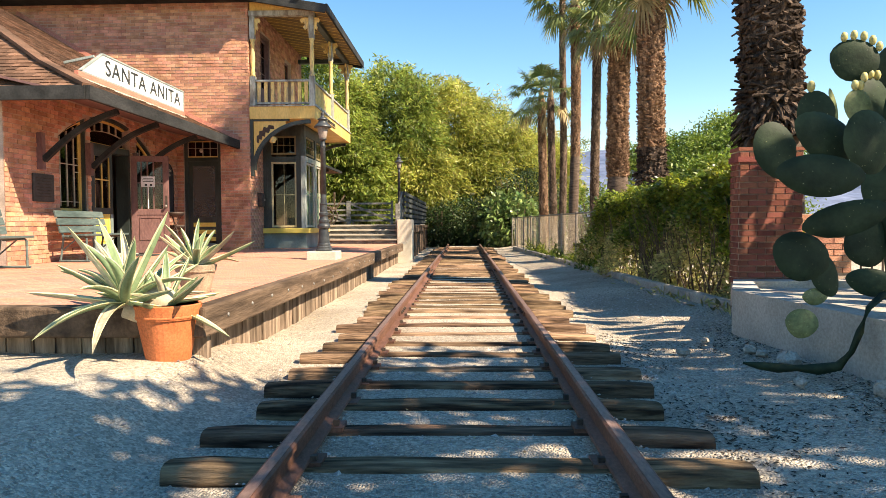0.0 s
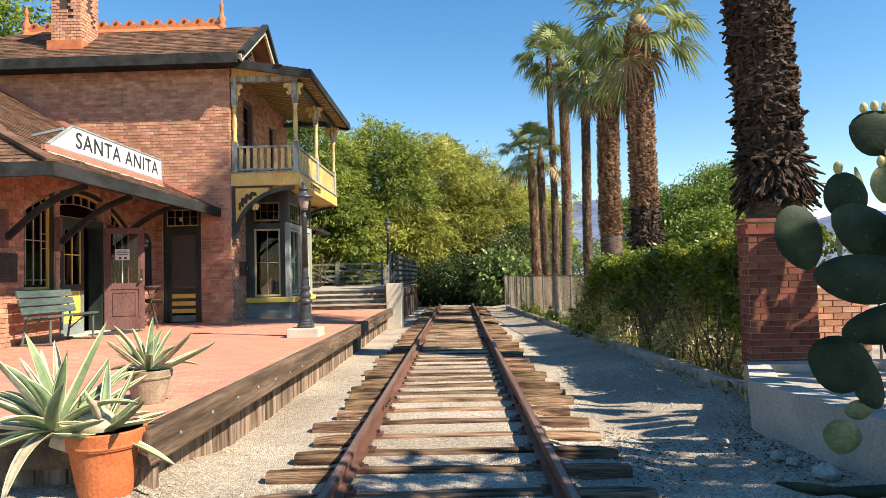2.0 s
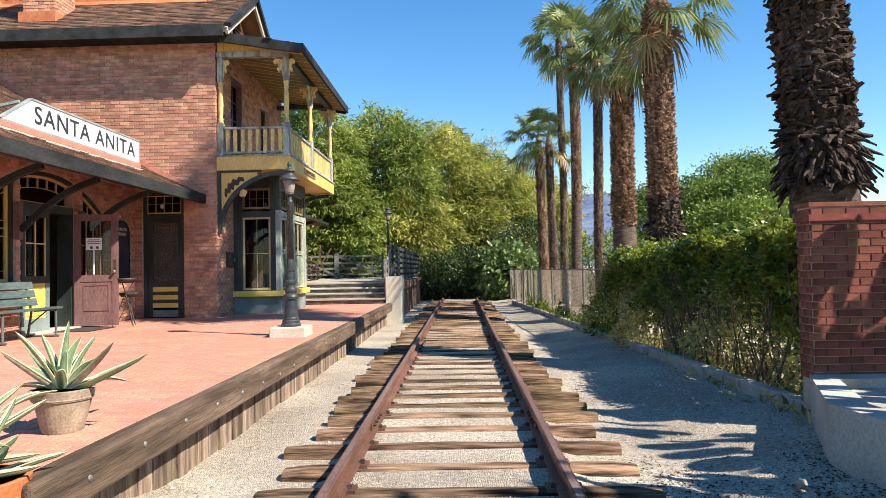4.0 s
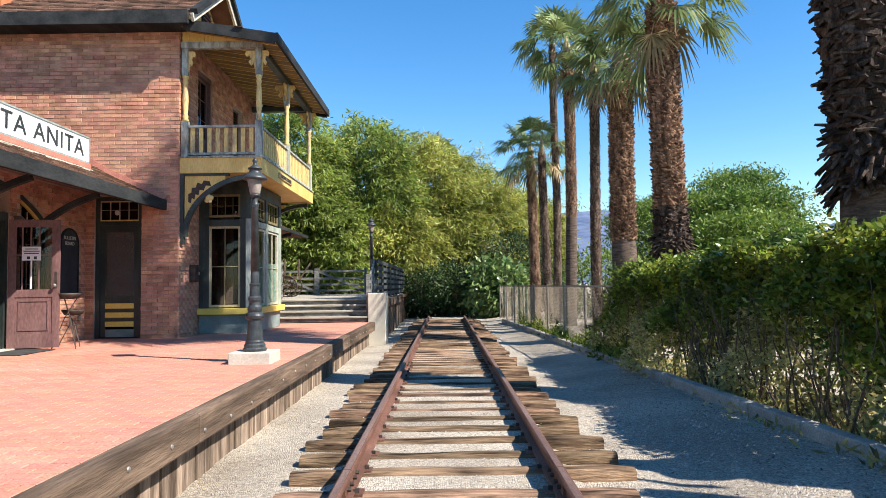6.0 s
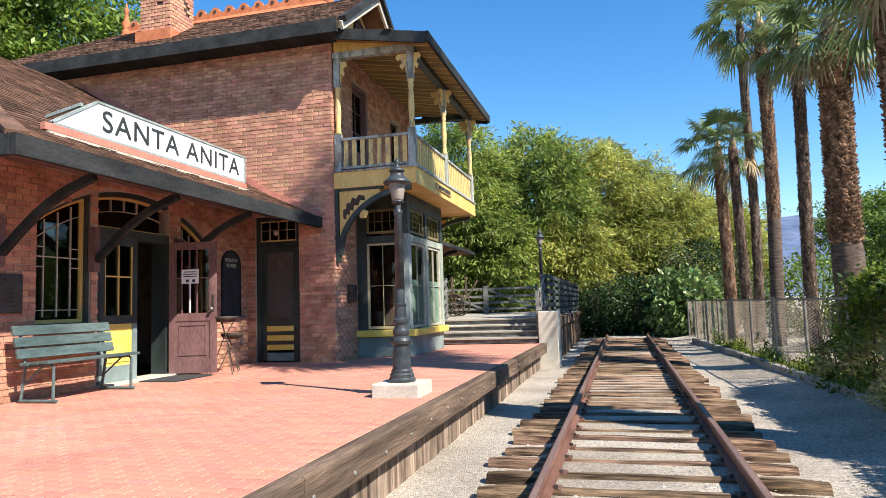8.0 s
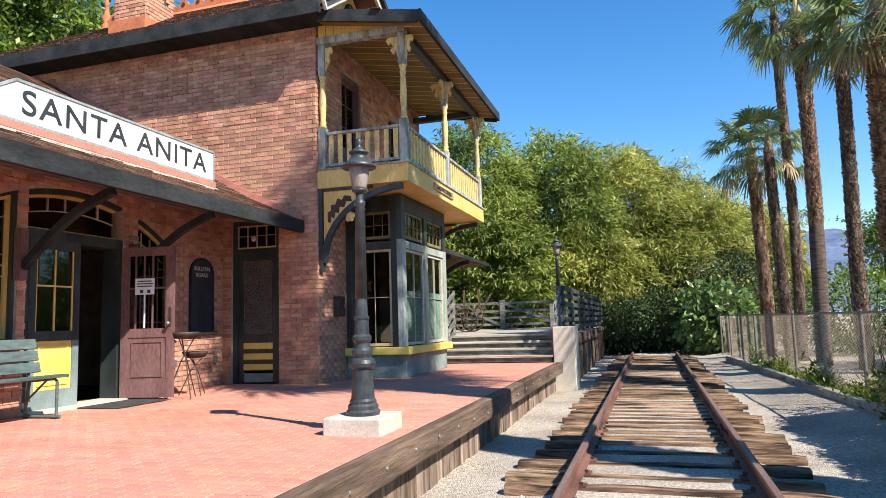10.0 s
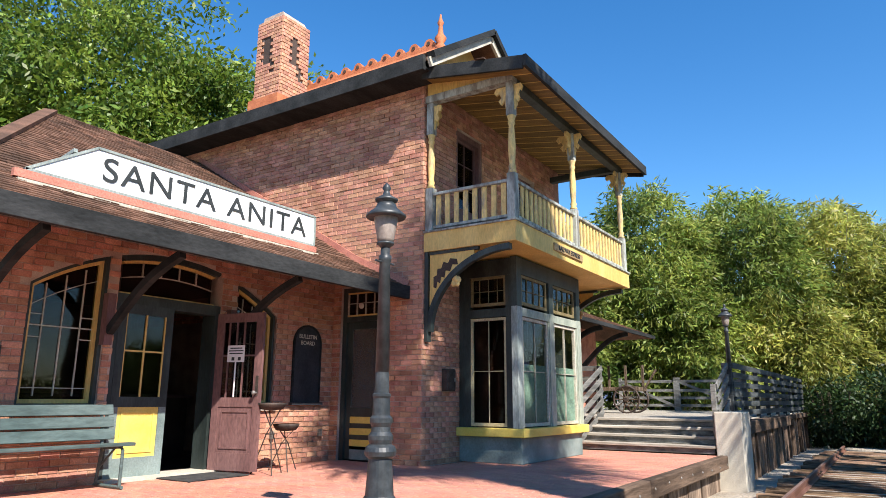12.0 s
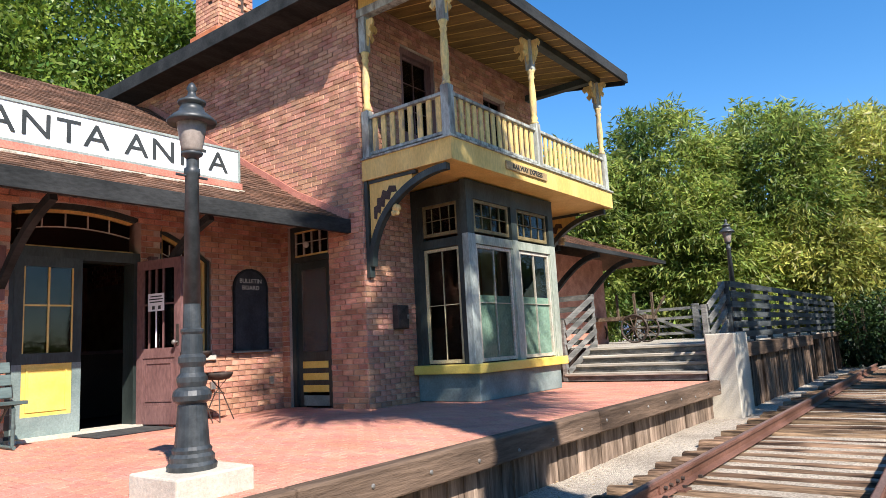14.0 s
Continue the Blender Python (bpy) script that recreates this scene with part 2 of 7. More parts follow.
LEAF_T = mat("leaf_tree", (0.06, 0.12, 0.018), (0.2, 0.275, 0.04), scale=0.6, rough=0.5, bump=0, rand=0.4, hue=0.02, through_light=0.35, speck=0.1)
LEAF_F = mat("leaf_feathery", (0.055, 0.11, 0.014), (0.23, 0.31, 0.04), scale=0.6, rough=0.45, bump=0, rand=0.45, hue=0.02, through_light=0.4, speck=0.1)
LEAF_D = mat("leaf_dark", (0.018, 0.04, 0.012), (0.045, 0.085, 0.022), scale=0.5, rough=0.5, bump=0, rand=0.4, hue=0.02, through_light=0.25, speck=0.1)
LEAF_S = mat("leaf_broad_pale", (0.06, 0.12, 0.03), (0.26, 0.35, 0.12), scale=1.2, rough=0.3, bump=0, rand=0.5, hue=0.02, through_light=0.25, speck=0.1)
LEAF_G = mat("leaf_grey_gum", (0.13, 0.15, 0.1), (0.22, 0.24, 0.16), scale=1, rough=0.6, bump=0, rand=0.35, through_light=0.25, speck=0.1)
FROND = mat("palm_frond", (0.1, 0.15, 0.045), (0.3, 0.34, 0.125), scale=0.8, rough=0.42, bump=0, rand=0.3, hue=0.02, through_light=0.3, speck=0.15)
FROND_D = mat("palm_frond_dry", (0.3, 0.22, 0.11), (0.45, 0.35, 0.19), scale=0.8, rough=0.7, bump=0, rand=0.3, through_light=0.25, speck=0.15)
BARK = mat("bark_brown", (0.09, 0.065, 0.045), (0.2, 0.15, 0.105), scale=4, rough=0.95, bump=0.9, grain=16, stretch=(3, 3, 0.6), depth=0.03, spec=0.1, speck=0.5)
CULM = mat("bamboo_cane", (0.2, 0.2, 0.08), (0.36, 0.32, 0.17), scale=4, rough=0.6, bump=0.2, grain=30, rand=0.3)
PALMBARK = mat("palm_boots", (0.11, 0.06, 0.036), (0.4, 0.25, 0.16), scale=3, rough=0.95, bump=0.8, grain=20, stretch=(3, 3, 0.7), rand=0.4, spec=0.1, depth=0.03, speck=0.5)
PALMDARK = mat("palm_boots_dark", (0.035, 0.026, 0.021), (0.13, 0.092, 0.07), scale=4, rough=0.95, bump=0.8, grain=20, stretch=(3, 3, 0.7), rand=0.45, spec=0.1, depth=0.03, speck=0.5)
PALMSLIM = mat("palm_boots_slim", (0.09, 0.062, 0.045), (0.27, 0.19, 0.14), scale=4, rough=0.95, bump=0.8, grain=20, stretch=(3, 3, 0.7), rand=0.45, spec=0.1, depth=0.03, speck=0.5)
PALMGREY = mat("palm_trunk_grey", (0.085, 0.062, 0.05), (0.19, 0.14, 0.11), scale=4, rough=0.95, bump=0.8, grain=20, stretch=(1, 1, 5), spec=0.1, depth=0.03, speck=0.4)
AGAVE = mat("agave_leaf", (0.1, 0.165, 0.08), (0.25, 0.33, 0.18), scale=2.5, rough=0.5, bump=0.15, grain=20, rand=0.15, spec=0.35, stretch=(1, 1, 1), speck=0.15)
AGAVE_E = mat("agave_edge", (0.52, 0.52, 0.28), (0.66, 0.64, 0.4), scale=3, rough=0.55, bump=0.1, grain=20, rand=0.15, speck=0.1)
AGAVE_D = mat("agave_dry", (0.3, 0.25, 0.17), (0.5, 0.43, 0.32), scale=3, rough=0.8, bump=0.4, grain=20, rand=0.2)
# Pad green is taken near black to hold the tree shade falling on it.
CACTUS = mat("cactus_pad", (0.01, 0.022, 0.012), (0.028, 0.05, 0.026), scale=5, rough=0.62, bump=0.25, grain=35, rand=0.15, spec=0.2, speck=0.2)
CACTUS_Y = mat("cactus_young", (0.1, 0.14, 0.06), (0.22, 0.24, 0.1), scale=5, rough=0.55, bump=0.2, grain=35, rand=0.2)
# Distance haze is mixed into the ridge's base colour.
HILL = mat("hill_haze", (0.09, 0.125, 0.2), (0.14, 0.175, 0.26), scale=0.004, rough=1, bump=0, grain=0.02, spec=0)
CURTAIN = mat("curtain_pale_green", (0.15, 0.25, 0.19), (0.23, 0.34, 0.26), scale=3, rough=0.8, bump=0.2, grain=30)
MAT_RUBBER = mat("door_mat", (0.03, 0.03, 0.03), (0.06, 0.06, 0.055), scale=8, rough=0.95, bump=0.5, grain=80)
PAPER = mat("paper", (0.72, 0.72, 0.72), (0.8, 0.8, 0.8), rough=0.7, bump=0, speck=0.05)
# Lighter copy of the grey-green paint, for the sunlit front of the bay.
GREY_LIT = mat("paint_grey_green_lit", (0.24, 0.275, 0.22), (0.38, 0.41, 0.33), scale=5, rough=0.65, bump=0.3, grain=40, stretch=(1, 1, 0.3), speck=0.25)
SIGNWOOD = mat("sign_wood_tan", (0.3, 0.2, 0.09), (0.42, 0.3, 0.15), scale=6, rough=0.75, bump=0.4, grain=30, stretch=(1, 0.3, 1))
LANTERN = mat("lantern_cloudy", (0.26, 0.21, 0.18), (0.42, 0.35, 0.3), scale=12, rough=0.35, bump=0.1, grain=40, through_light=0.3, speck=0.2)
PLANTER = mat("planter_render", (0.34, 0.32, 0.28), (0.48, 0.45, 0.4), scale=1.8, rough=0.92, bump=0.5, grain=40, spec=0.15, speck=0.25)
# Amber ceiling boards, darkened in colour for the shade under the balcony roof.
CEILING = mat("boards_dark_shade", (0.15, 0.085, 0.02), (0.27, 0.16, 0.04), scale=2, rough=0.6, bump=0.3, grain=30, stretch=(0.3, 5, 5), rand=0.25, speck=0.25)
FRUIT = mat("cactus_fruit", (0.4, 0.36, 0.13), (0.55, 0.48, 0.2), scale=6, rough=0.5, bump=0.1, grain=30)
GLASS = glass_mat("glass_dark", (0.5, 0.5, 0.48))
GLASS_C = glass_mat("glass_clear", (0.93, 0.95, 0.93))
TRIMRED = mat("flashing_red", (0.46, 0.17, 0.12), (0.56, 0.23, 0.16), scale=4, rough=0.7, bump=0.2, grain=40)


# ---- mesh helpers ----
class Build:
    """Gathers vertices and faces for one mesh."""

    def __init__(self):
        self.v, self.f = [], []

    def add(self, verts, faces):
        k = len(self.v)
        self.v += [tuple(p) for p in verts]
        self.f += [tuple(k + i for i in q) for q in faces]
        return self

    def box(self, x0, x1, y0, y1, z0, z1):
        return self.add([(x, y, z) for z in (z0, z1) for y in (y0, y1) for x in (x0, x1)],
                        [(0, 2, 3, 1), (4, 5, 7, 6), (0, 1, 5, 4), (2, 6, 7, 3), (0, 4, 6, 2), (1, 3, 7, 5)])

    def bar(self, a, b, w, h, up=(0, 0, 1)):
        """A straight bar from a to b, w across and h along up."""
        a, b, up = Vector(a), Vector(b), Vector(up)
        d = (b - a).normalized()
        s = d.cross(up).normalized() * (w / 2)
        u = s.cross(d).normalized() * (h / 2)
        c = [p + i * s + j * u for p in (a, b) for j in (-1, 1) for i in (-1, 1)]
        return self.add(c, [(0, 1, 3, 2), (4, 6, 7, 5), (0, 4, 5, 1), (2, 3, 7, 6), (0, 2, 6, 4), (1, 5, 7, 3)])

    def prism(self, poly, axis, t0, t1):
        """A flat outline drawn out along an axis ('x': points are y, z; 'y': x, z; 'z': x, y)."""
        def at(p, t):
            return {"x": (t, p[0], p[1]), "y": (p[0], t, p[1]), "z": (p[0], p[1], t)}[axis]
        n = len(poly)
        return self.add([at(p, t) for t in (t0, t1) for p in poly],
                        [tuple(range(n - 1, -1, -1)), tuple(range(n, 2 * n))] + [(i, (i + 1) % n, n + (i + 1) % n, n + i) for i in range(n)])

    def tube(self, pts, radii, n=8, cap=True):
        pts = [Vector(p) for p in pts]
        rings, k = [], len(self.v)
        for i, p in enumerate(pts):
            d = (pts[min(i + 1, len(pts) - 1)] - pts[max(i - 1, 0)]).normalized()
            s = d.cross(Vector((0.3, 0.9, 0.1)) if abs(d.z) > 0.8 else Vector((0, 0, 1))).normalized()
            u = s.cross(d)
            r = radii[i] if isinstance(radii, (list, tuple)) else radii
            rings.append([p + r * (math.cos(2 * math.pi * j / n) * s + math.sin(2 * math.pi * j / n) * u) for j in range(n)])
        self.v += [tuple(q) for ring in rings for q in ring]
        for i in range(len(rings) - 1):
            self.f += [(k + i * n + j, k + i * n + (j + 1) % n, k + (i + 1) * n + (j + 1) % n, k + (i + 1) * n + j) for j in range(n)]
        if cap:
            self.f += [tuple(k + j for j in range(n - 1, -1, -1)), tuple(k + (len(rings) - 1) * n + j for j in range(n))]
        return self

    def lathe(self, profile, x, y, n=20):
        """A turned shape round an upright axis; profile: (radius, z)."""
        return self.tube([(x, y, z) for r, z in profile], [max(r, 0.001) for r, z in profile], n)

    def ellipsoid(self, c, r, n=8, m=6):
        self.lathe_pts = None
        k = len(self.v)
        for i in range(m + 1):
            a = math.pi * i / m
            for j in range(n):
                b = 2 * math.pi * j / n
                self.v.append((c[0] + r[0] * math.sin(a) * math.cos(b), c[1] + r[1] * math.sin(a) * math.sin(b), c[2] - r[2] * math.cos(a)))
        for i in range(m):
            self.f += [(k + i * n + j, k + i * n + (j + 1) % n, k + (i + 1) * n + (j + 1) % n, k + (i + 1) * n + j) for j in range(n)]
        return self

    def mesh(self, name, material, smooth=False):
        me = bpy.data.meshes.new(name)
        me.from_pydata(self.v, [], self.f)
        me.materials.append(material)
        if smooth:
            me.shade_smooth()
        return me


def thing(name, at, label, category, group="", kind=""):
    ob = new(name)
    ob.location = at
    ob.empty_display_size = 0.1
    return tagged(ob, label, category, group, kind)


def part(name, b, material, parent=None, label="", smooth=False, bevel=0.0, kind=""):
    """One mesh object; its points are world places, under a thing or a part."""
    ob = new(name, b.mesh(name, material, smooth) if isinstance(b, Build) else b)
    if parent:
        ob.parent = parent
        if parent.type == "EMPTY":
            ob.matrix_parent_inverse = Matrix.Translation(-Vector(parent.location))
    if bevel:
        mod = ob.modifiers.new("edge", "BEVEL")
        mod.width, mod.segments, mod.limit_method = bevel, 2, "ANGLE"
    return tagged(ob, label, kind=kind)


def structure(name, b, material, label, smooth=False, bevel=0.0, category=""):
    ob = part(name, b, material, None, label, smooth, bevel, "structure")
    return tagged(ob, category=category or name.split("_")[0])


def quads(name, verts, material, per=4):
    """One mesh from an array of separate faces, per points each."""
    verts = np.asarray(verts, dtype=np.float32).reshape(-1, 3)
    n = len(verts) // per
    me = bpy.data.meshes.new(name)
    me.vertices.add(len(verts))
    me.vertices.foreach_set("co", verts.ravel())
    me.loops.add(len(verts))
    me.loops.foreach_set("vertex_index", np.arange(len(verts), dtype=np.int32))
    me.polygons.add(n)
    me.polygons.foreach_set("loop_start", np.arange(0, len(verts), per, dtype=np.int32))
    me.materials.append(material)
    me.update()
    return me


RNG = np.random.default_rng(7)


def leaves(points, length, width, droop=0.3, spread=1.0, aim=None):
    """Diamond leaves at the points: each four corners. droop pulls the tips down; aim is an outward direction for each."""
    n = len(points)
    d = RNG.normal(size=(n, 3)) * spread
    if aim is not None:
        d += aim
    d[:, 2] -= droop
    d /= np.linalg.norm(d, axis=1, keepdims=True) + 1e-9
    s = np.cross(d, RNG.normal(size=(n, 3)))
    s /= np.linalg.norm(s, axis=1, keepdims=True) + 1e-9
    ln = (length * RNG.uniform(0.6, 1.4, (n, 1)))
    w = (width * RNG.uniform(0.7, 1.3, (n, 1)))
    p = np.asarray(points)
    return np.stack([p, p + d * ln * 0.45 + s * w * 0.5, p + d * ln, p + d * ln * 0.45 - s * w * 0.5], axis=1)


def in_blob(c, r, n, shell=0.55):
    """Points in an ellipsoid, most of them near its skin, and their outward ways."""
    d = RNG.normal(size=(n, 3))
    d /= np.linalg.norm(d, axis=1, keepdims=True)
    k = RNG.uniform(shell, 1.0, (n, 1)) ** 0.7
    return np.asarray(c) + d * k * np.asarray(r), d


# ---- ground, track bed ----
PZ = 0.61          # platform top
DECK_Z = 1.2       # upper deck
WX = -6.95         # east wall of the waiting room
SY = 17.45         # south wall of the two-storey block
EX = -5.16         # east wall of the two-storey block


def ground_z(x, y):
    """Height of the gravel: a gentle roll, banked up between the rails, rising towards both sides."""
    h = 0.03 * noise.noise((x * 0.6, y * 0.6, 0)) + 0.012 * noise.noise((x * 2.5, y * 2.5, 3))
    if abs(x) < 1.0:
        h = h * 0.4 + (0.078 if abs(x) < 0.8 else 0.045)
    elif abs(x) < 1.6:
        h = h * 0.6 + 0.012
    k = min(max((x - 1.5) / 1.4, 0.0), 1.0)
    h += 0.12 * k * k * (3 - 2 * k)
    k = min(max((-1.5 - x) / 0.6, 0.0), 1.0) * min(max((8.5 - y) / 2.0, 0.0), 1.0)
    return h + 0.24 * k * k * (3 - 2 * k)


def sheet():
    """One ground sheet: fine near the track with a gentle roll, then out to the horizon."""
    b = Build()
    xs = [-3000, -400, -60, -20] + [x * 0.25 for x in range(-28, 33)] + [20, 60, 400, 3000]
    ys = [-3000, -400, -60, -12] + [y * 0.25 for y in range(-16, 168)] + [60, 100, 400, 3000]
    for y in ys:
        for x in xs:
            h = ground_z(x, y)
            b.v.append((x, y, h if abs(x) < 9 and -4 < y < 46 else 0.0))
    w = len(xs)
    b.f = [(j * w + i, j * w + i + 1, (j + 1) * w + i + 1, (j + 1) * w + i) for j in range(len(ys) - 1) for i in range(w - 1)]
    return structure("ground", b, GRAVEL, "pale crushed gravel ground with dust and leaf litter", True)


sheet()


def rail(x, name_label):
    r = thing("rail", (x, 14, 0.12), name_label, "rail", "rails of the track")
    for y0, y1 in ((-3.0, 3.2), (3.21, 9.35), (9.36, 16.4), (16.41, 25.0), (25.01, 33.5)):
        prof = [(-0.065, 0.115), (0.065, 0.115), (0.06, 0.128), (0.012, 0.145), (0.01, 0.205), (0.034, 0.215), (0.036, 0.245), (0.026, 0.253), (-0.026, 0.253), (-0.036, 0.245), (-0.034, 0.215), (-0.01, 0.205), (-0.012, 0.145), (-0.06, 0.128)]
        part("rail_length", Build().prism([(x + px, pz) for px, pz in prof], "y", y0, y1), RAIL, r)
        head = part("rail_head", Build().box(x - 0.022, x + 0.022, y0, y1, 0.2532, 0.2552), RAILTOP, r, "worn paler rail head")
    for yj in (3.2, 9.355, 16.405, 25.0):
        for s in (-1, 1):
            fp = part("fishplate", Build().prism([(x + s * 0.012, 0.147), (x + s * 0.034, 0.147), (x + s * 0.03, 0.18), (x + s * 0.034, 0.213), (x + s * 0.012, 0.205)], "y", yj - 0.3, yj + 0.3), RAIL, r)
            for k in (-0.21, -0.08, 0.08, 0.21):
                part("bolt", Build().tube([(x + s * 0.03, yj + k, 0.178), (x + s * 0.058, yj + k, 0.178)], 0.016, 6), IRON, fp)


rail(-0.75, "rusty steel rail spiked to weathered wooden ties")
rail(0.75, "rusty steel rail spiked to weathered wooden ties")


def tie(y, seed, half=1.36, w=0.2, top=0.112):
    """One weathered sleeper with split, rounded edges."""
    rnd = random.Random(seed)
    b = Build()
    l, r = -half + rnd.uniform(-0.09, 0.09), half + rnd.uniform(-0.09, 0.09)
    n, ring = 14, 10
    skew = rnd.uniform(-0.025, 0.025)
    for i in range(n + 1):
        x = l + (r - l) * i / n
        end = 0.9 if i in (0, n) else 1.0
        ww = w / 2 * end * (1 + 0.2 * noise.noise((x * 2, seed * 3.1, 0)))
        tt = top - (0.014 if i in (0, n) else 0) + 0.014 * noise.noise((x * 1.7, seed * 5.3, 2))
        cy = y + skew * (i / n - 0.5)
        for a, z in ((-0.95, -0.12), (-1.03, tt - 0.08), (-0.97, tt - 0.034), (-0.82, tt - 0.011), (-0.4, tt), (0.3, tt - 0.002), (0.8, tt - 0.012), (0.97, tt - 0.036), (1.03, tt - 0.085), (0.95, -0.12)):
            b.v.append((x, cy + a * ww, z))
    for i in range(n):
        b.f += [(i * ring + j, i * ring + j + 1, (i + 1) * ring + j + 1, (i + 1) * ring + j) for j in range(ring - 1)]
    b.f += [tuple(range(ring - 1, -1, -1)), tuple(n * ring + j for j in range(ring))]
    t = part("railway_tie", b, TIE, None, smooth=False)
    if y < 17:
        for x in (-0.75, 0.75):
            pl = part("tie_plate", Build().box(x - 0.12, x + 0.12, y - 0.07, y + 0.07, top - 0.03, 0.1145), RAIL, t, "rusty iron tie plate")
            for dx, dy in ((-0.078, rnd.uniform(-0.05, 0.05)), (0.078, rnd.uniform(-0.05, 0.05))):
                part("spike", Build().box(x + dx - 0.016, x + dx + 0.016, y + dy - 0.014, y + dy + 0.014, 0.11, 0.137 + rnd.uniform(0, 0.012)), IRON, pl, "spike head", bevel=0.0)
    return tagged(t, "weathered brown wooden railway tie with split ends", "railway tie", "ties under the rails")


ty, k = -2.6, 0
while ty < 33.4:
    rr = random.Random(k * 7 + 1)
    gap = 0.54 if ty < 15.6 else 0.4
    tie(ty, k, 1.34 if ty < 15.6 else 1.3, rr.uniform(0.17, 0.23) if ty < 15.6 else rr.uniform(0.16, 0.2), 0.105 + rr.uniform(-0.012, 0.014))
    ty += gap + rr.uniform(-0.04, 0.04)
    k += 1


def loose_stones():
    b = Build()
    rnd = random.Random(3)
    for i in range(9000):
        y = rnd.uniform(-1, 14) if i % 3 else rnd.uniform(1, 7)
        x = rnd.uniform(-2.1, 3.3)
        r = rnd.uniform(0.005, 0.015) * (1.8 if rnd.random() < 0.06 else 1)
        z = ground_z(x, y)
        q = [(x + rnd.uniform(0.6, 1.3) * r * dx, y + rnd.uniform(0.6, 1.3) * r * dy, z + rnd.uniform(0.3, 0.9) * r * dz) for dx, dy, dz in ((1, 0, 0), (0, 1, 0), (-1, 0, 0), (0, -1, 0), (0.2, 0.1, 1))]
        b.add(q, [(0, 1, 4), (1, 2, 4), (2, 3, 4), (3, 0, 4)])
    for i in range(5000):
        x, y = rnd.uniform(1.2, 3.3), rnd.uniform(2.0, 12.0)
        r = rnd.uniform(0.006, 0.017)
        z = ground_z(x, y) - 0.002
        q = [(x + rnd.uniform(0.6, 1.3) * r * dx, y + rnd.uniform(0.6, 1.3) * r * dy, z + rnd.uniform(0.5, 1.1) * r * dz) for dx, dy, dz in ((1, 0, 0), (0, 1, 0), (-1, 0, 0), (0, -1, 0), (0.2, 0.1, 1))]
        b.add(q, [(0, 1, 4), (1, 2, 4), (2, 3, 4), (3, 0, 4)])
    part("loose_gravel", b, STONE, None, "small loose stones strewn over the gravel", kind="stuff")


loose_stones()


# ---- brickwork ----
def brick_cells(length, z0, z1, holes, bl=0.205, bh=0.066, j=0.01, keep=None):
    """Cells (u0, u1, z0, z1) of a running bond, cut round rectangular holes."""
    rows = int(round((z1 - z0) / (bh + j)))
    step = (z1 - z0) / rows
    for r in range(rows):
        za = z0 + r * step
        zb = za + step - j
        u = -(bl + j) * (0.5 if r % 2 else 0.0)
        while u < length:
            spans = [(max(u, 0), min(u + bl, length))]
            for h0, h1, g0, g1 in holes:
                if zb > g0 + 0.01 and za < g1 - 0.01:
                    spans = [s for a, c in spans for s in ((a, min(c, h0)), (max(a, h1), c)) if s[1] - s[0] > 0.03]
            for a, c in spans:
                if c - a > 0.03 and (keep is None or keep((a + c) / 2, (za + zb) / 2)):
                    yield a, c, za, zb
            u += bl + j


def lay_bricks(wall, cells, place, out, material, near=None, name="brick", deep=0.012, bl=0.205, bh=None):
    """Bricks proud of the mortar. place(u, z): a world point; near(u, z) picks up to 300 for objects of their own."""
    rest, picked, rnd = Build(), 0, random.Random(len(name) + int(abs(out.x * 10)))
    shared = {}
    o = Vector(out)
    for a, c, za, zb in cells:
        d = deep + rnd.uniform(-0.005, 0.006) * (0.3 if name == "paver" else 1.0)
        p = [Vector(place(a, za)), Vector(place(c, za)), Vector(place(c, zb)), Vector(place(a, zb))]
        ctr = (p[0] + p[2]) / 2
        e = 0.005
        quad = [q + (ctr - q).normalized() * e for q in p]
        own = near and picked < 300 and near((a + c) / 2, (za + zb) / 2)
        org = ctr if own else Vector((0, 0, 0))
        verts = [q - o * 0.004 - org for q in p] + [q + o * (d - 0.004) - org for q in p] + [q + o * d - org for q in quad]
        faces = [(0, 1, 5, 4), (1, 2, 6, 5), (2, 3, 7, 6), (3, 0, 4, 7), (4, 5, 9, 8), (5, 6, 10, 9), (6, 7, 11, 10), (7, 4, 8, 11), (8, 9, 10, 11)]
        if own:
            key = round(c - a, 2), round(zb - za, 3)
            if key not in shared:
                shared[key] = Build().add(verts, faces).mesh(name, material)
            ob = new(name, shared[key])
            ob.location, ob.parent = org, wall
            picked += 1
        else:
            rest.add(verts, faces)
    if rest.v:
        part(name + "work", rest, material, wall, kind="stuff")


LAY = []   # brickwork laid at the end of the file

# platform: core, timber edge, upright planks, brick paving
core = Build().box(-7.6, -2.2, 6.42, 22.15, -0.1, PZ - 0.03)
core.box(-5.3, -2.2, 22.15, 22.3, -0.1, PZ - 0.03).box(-2.2, -2.035, 6.42, 22.2, PZ - 0.2, PZ - 0.03)
platform_core = structure("platform", core, PAVER_JOINT, "raised station platform paved with pink-red bricks", category="platform")
edge = thing("platform_edge", (-1.98, 14, 0), "weathered timber beam edging the brick platform with rust-stained planks", "platform edge", kind="structure")
for y0, y1 in ((6.12, 9.6), (9.605, 13.4), (13.405, 17.6), (17.605, 22.2)):
    part("beam", Build().box(-2.03, -1.88, y0, y1, PZ - 0.225, PZ + 0.004), BEAM, edge, bevel=0.018)
for x0, x1 in ((-4.9, -2.035), (-7.6, -4.905)):
    part("beam", Build().box(x0, x1, 6.12, 6.33, PZ - 0.225, PZ + 0.004), BEAM, edge, bevel=0.018)
